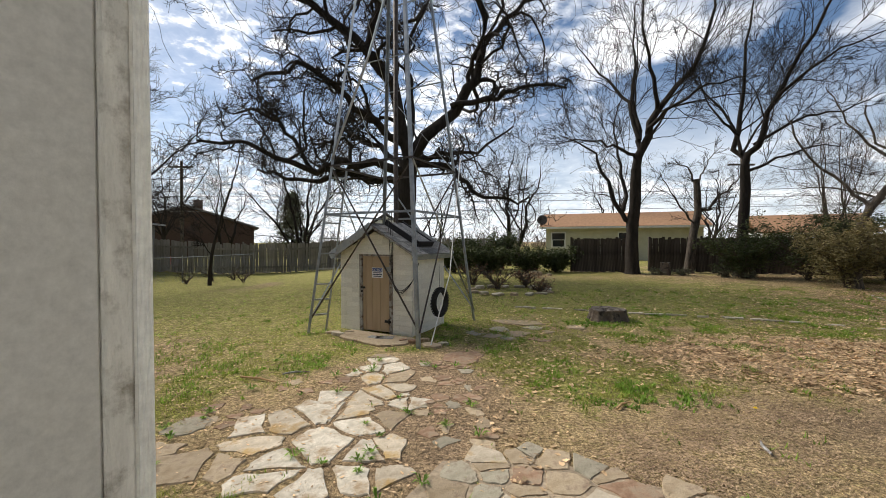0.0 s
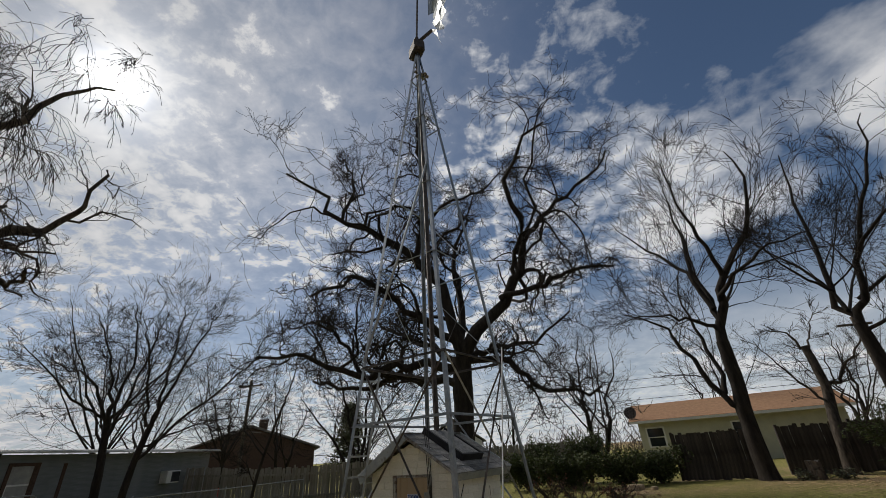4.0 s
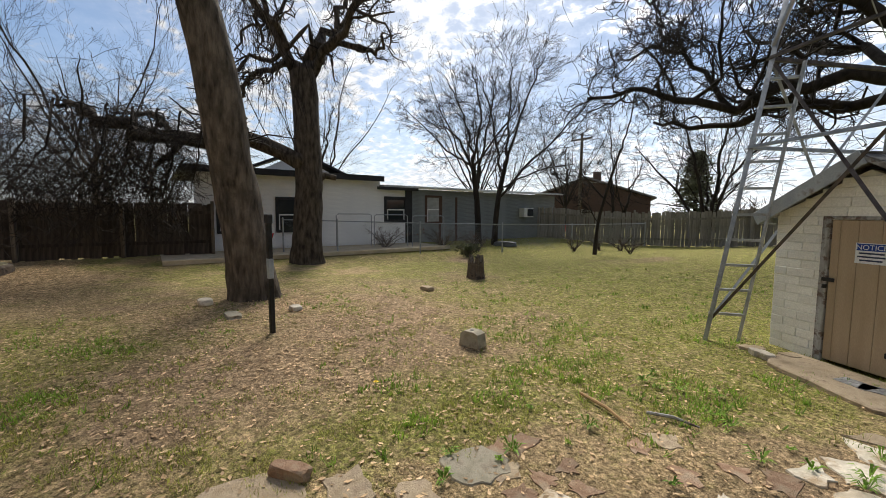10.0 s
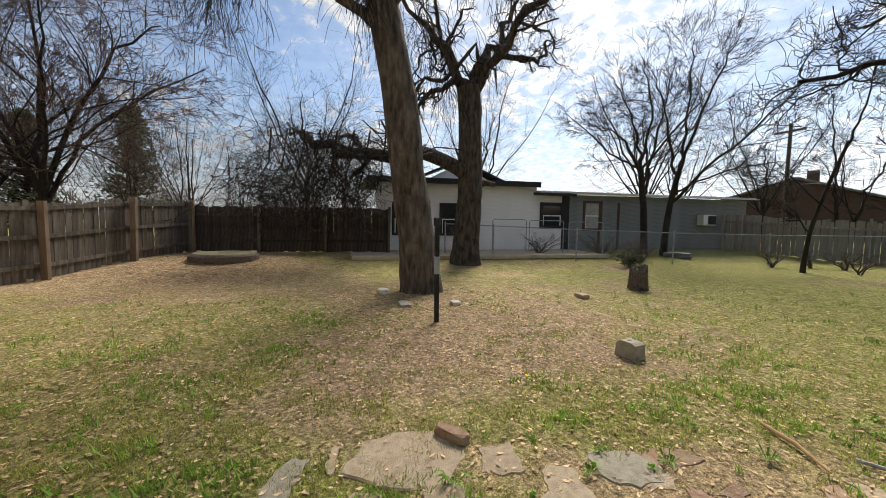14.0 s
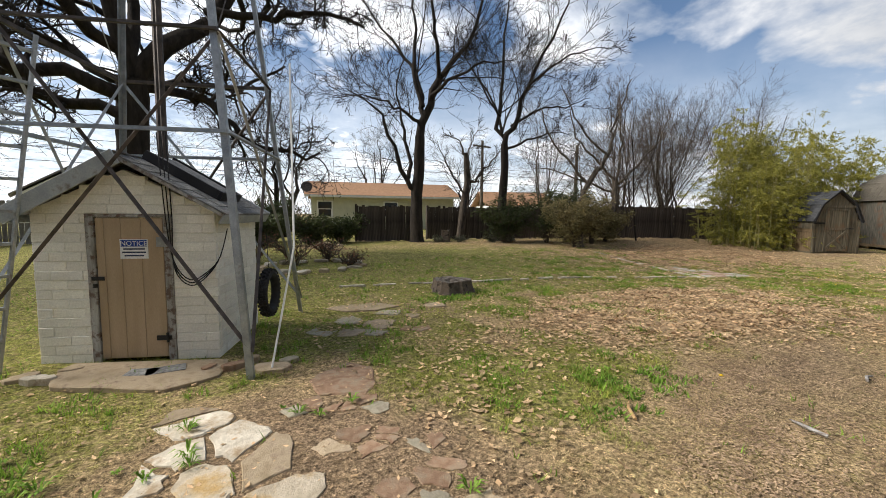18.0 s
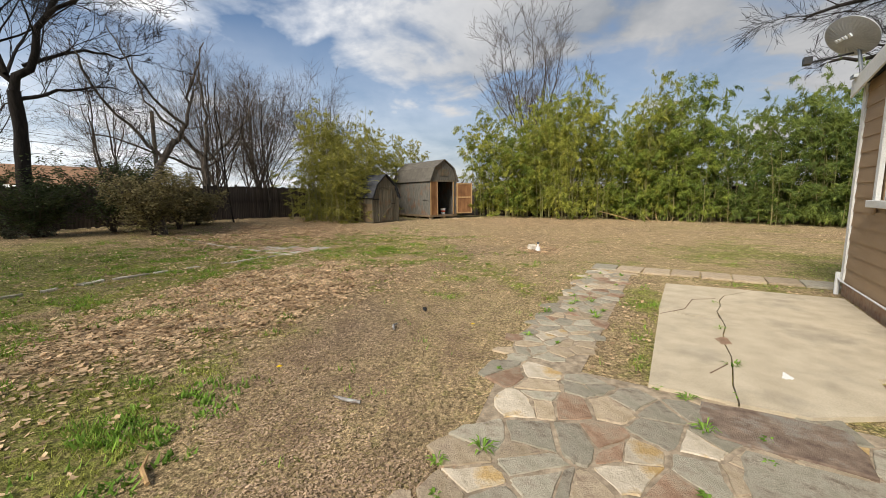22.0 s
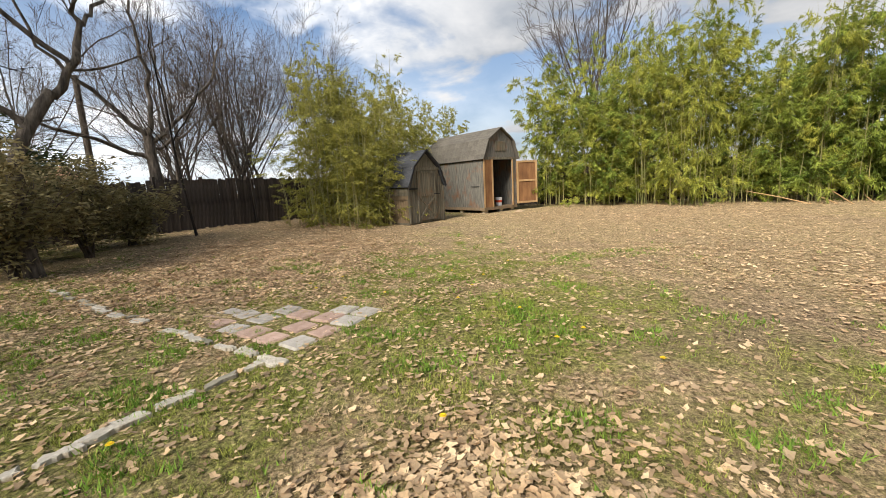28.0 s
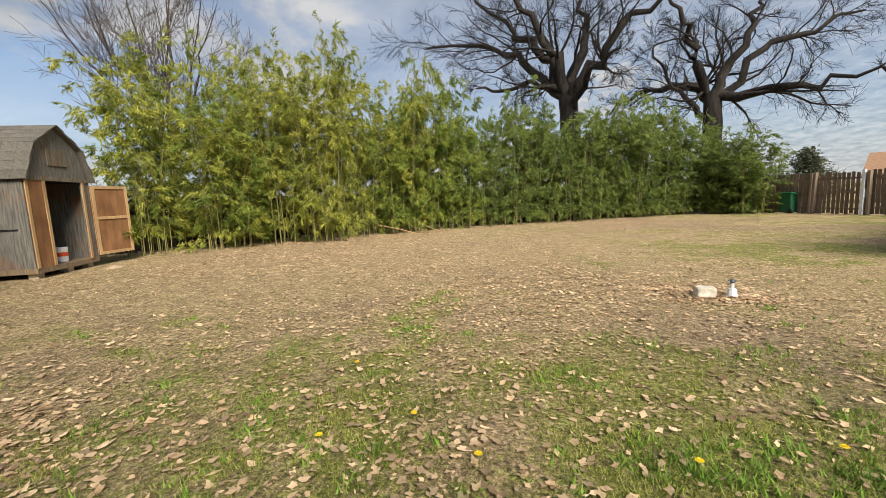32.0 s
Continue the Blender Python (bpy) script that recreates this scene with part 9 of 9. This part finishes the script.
def slab_at(owner, x, y, rx, ry, turn, mat_, seed, n=7, top=0.03):
    """One angular slab, about 2 rx by 2 ry."""
    rr = np.random.default_rng(seed)
    poly = []
    for k in range(n):
        a = 2 * math.pi * (k + rr.uniform(-0.28, 0.28)) / n
        q = rr.uniform(0.98, 1.38) / max(abs(math.cos(a)), abs(math.sin(a))) ** 0.75
        poly.append((rx * math.cos(a) * q, ry * math.sin(a) * q))
    return part("flagstone", flagstone((0, 0), poly, 0.026, top, rr), mat_, owner, m=on(x, y, turn, -0.01))




def band(line, wide, ends=0.0):
    """A region along a line of (x, y), half as wide as given at each point."""
    def region(x, y):
        for (ax, ay), (bx, by), wa, wb in zip(line[:-1], line[1:], wide[:-1], wide[1:]):
            q = ((x - ax) * (bx - ax) + (y - ay) * (by - ay)) / ((bx - ax) ** 2 + (by - ay) ** 2)
            k = min(1.0, max(0.0, q))
            if -ends <= q <= 1 + ends and math.hypot(x - ax - k * (bx - ax), y - ay - k * (by - ay)) < wa + (wb - wa) * k:
                return True
        return False
    return region


def pale_or_tan(p, r):
    return r.choice([stone_pale, stone_pale, stone_pale, stone_cream, stone_cream, stone_tan])


middle = band([(-0.72, 6.2), (-0.82, 5.3), (-0.85, 4.6), (-1.15, 3.6), (-1.35, 2.75)], [0.36, 0.42, 0.52, 0.9, 1.3])
east_side = band([(0.1, 6.0), (0.1, 5.0), (0.0, 4.2), (0.1, 3.4)], [0.4, 0.36, 0.3, 0.32])
west_side = band([(-1.5, 5.3), (-1.9, 4.5), (-2.4, 3.9)], [0.3, 0.45, 0.35])
pave(path, lambda x, y: middle(x, y) and y > 4.35, 0.37, 0.26, (-3.5, 1.5, 1.5, 7.2), 0.026, 0.016, pale_or_tan, 61, 0.03)
pave(path, lambda x, y: middle(x, y) and y <= 4.3 and not patio_region(x, y), 0.43, 0.3, (-3.5, 1.5, 1.5, 7.2), 0.03, 0.016, pale_or_tan, 62, 0.04)
pave(path, lambda x, y: east_side(x, y) and not middle(x, y) and not patio_region(x, y) and math.hypot(x - 0.3, y - 6.15) > 0.5, 0.2, 0.09, (-1.5, 2.5, 1.5, 7.2), 0.022, 0.012, [stone_red, stone_red, stone_tan, stone_grey], 63, 0.22)
pave(path, lambda x, y: west_side(x, y) and not middle(x, y), 0.22, 0.1, (-3.5, 2.5, 0.0, 7.2), 0.03, 0.012, [stone_red, stone_tan, stone_red], 64, 0.5)
BESIDE_PUMP = ((1.68, 8.65, 0.5, 0.26), (1.16, 8.05, 0.17, 0.19), (1.42, 7.64, 0.24, 0.2), (1.84, 8.15, 0.18, 0.13), (0.94, 7.5, 0.21, 0.21), (0.68, 7.72, 0.19, 0.2), (2.07, 7.78, 0.14, 0.13), (1.73, 7.19, 0.2, 0.12), (2.76, 8.16, 0.19, 0.15), (1.2, 7.3, 0.15, 0.13), (0.3, 6.15, 0.3, 0.34))
for i, (x, y, a, b) in enumerate(BESIDE_PUMP):
    slab_at(path, x, y, a, b, -30 if i == 0 else -46, stone_red if i in (7, 10) else (stone_tan, stone_grey)[i % 2], 140 + i, 7 + i % 2, 0.016)
WEST_OF_DOOR = ((-2.97, 2.54, 0.36, 0.31, 78), (-2.94, 1.81, 0.1, 0.24, 70), (-3.07, 2.1, 0.045, 0.14, 83), (-2.6, 2.2, 0.17, 0.12, 77), (-2.57, 2.68, 0.16, 0.12, 77), (-2.82, 3.14, 0.13, 0.15, 77), (-2.5, 3.4, 0.13, 0.17, 80), (-2.52, 3.85, 0.2, 0.19, 77))
for i, (x, y, a, b, t_) in enumerate(WEST_OF_DOOR):
    slab_at(path, x, y, a, b, t_, stone_grey if i in (1, 7) else stone_tan, 160 + i, 7, 0.016)
# stones and pavers round the old bed in the middle of the lawn
edge = thing("stone_edging", "line of pale limestone edging stones in grass", "edging", kind="structure")
r = random.Random(4)
LINES = [((2.0, 10.3), (7.15, 8.72)), ((7.15, 8.72), (10.2, 7.0)), ((10.2, 7.0), (12.86, 11.84))]
for (ax, ay), (bx, by) in LINES:
    L = math.hypot(bx - ax, by - ay)
    s = 0.0
    while s < L:
        q = r.uniform(0.14, 0.42)
        x, y = ax + (bx - ax) * s / L, ay + (by - ay) * s / L
        if r.random() < 0.9:
            slab_at(edge, x + r.uniform(-0.04, 0.04), y + r.uniform(-0.04, 0.04), q * 0.5, r.uniform(0.045, 0.075), math.degrees(math.atan2(by - ay, bx - ax)) + r.uniform(-8, 8), r.choice([stone_pale, stone_pale, stone_grey]), int(s * 1000) + 7, 8, 0.035)
        s += q + r.uniform(0.0, 0.06)
pad = thing("paver_pad", "worn pink and grey square pavers in lawn", "pavers", kind="structure")
for i in range(9):
    for j in range(4):
        u, v = 7.44 + 0.34 * j, 11.12 + 0.34 * i
        if u > 8.62 - 0.42 * (v - 11.1) or (i * 3 + j * 5) % 13 == 11:
            continue
        p = HOUSE @ Vector((u + r.uniform(-0.03, 0.03), v + r.uniform(-0.03, 0.03), 0))
        q = r.uniform(0.135, 0.155)
        part("paver", Geo().box(-q, -q, -0.03, q, q, 0.016 if i < 5 else 0.006, c=0.02), paver_pink if r.random() < 0.55 else paver_grey, pad, m=pose(p.x, p.y, 0, r.uniform(-2, 2), r.uniform(-2, 2), -29.5 + r.uniform(-7, 7)))

# weeds rooted in the joints and cracks
r = np.random.default_rng(55)
cx, cy = [], []
for k in range(400):
    u, v = r.uniform(0.4, 8.8), r.uniform(0.2, 3.6)
    keep = patio_region(*(HOUSE @ Vector((u, v, 0))).xy) and r.random() < 0.16 or 3.7 < u < 7.2 and abs(v - 1.6) < 0.07 and r.random() < 0.9 or 3.7 < u < 4.6 and 2.2 < v < 2.66
    if keep:
        p = HOUSE @ Vector((u, v, 0))
        cx.append(p.x)
        cy.append(p.y)
for k in range(46):
    cx.append(r.uniform(-2.8, 0.5))
    cy.append(r.uniform(2.2, 6.2))
n = len(cx) * 22
x, y = np.repeat(cx, 22), np.repeat(cy, 22)
a, q = r.uniform(0, 2 * np.pi, n), np.repeat(r.uniform(0.02, 0.07, len(cx)), 22) * r.uniform(0.3, 1.3, n)
d = np.stack([np.cos(a), np.sin(a)], -1)
side = np.stack([-np.sin(a), np.cos(a)], -1) * (0.007 * r.uniform(0.6, 1.4, n))[:, None]
base = np.stack([x, y], -1) + d * (q * 0.3)[:, None]
zz = 0.012 + q * r.uniform(0.3, 0.9, n)
V = np.stack([np.column_stack([base, np.full(n, 0.008)]), np.column_stack([base + d * (q * 0.6)[:, None] + side, zz]), np.column_stack([base + d * q[:, None] * 1.3, zz * 0.8]), np.column_stack([base + d * (q * 0.6)[:, None] - side, zz])], 1).reshape(-1, 3)
thing("joint_weeds", "small green weeds rooted in stone joints", "weeds", kind="stuff", mesh=mesh_of("joint_weeds", V, np.arange(4 * n).reshape(-1, 4), clover_green))
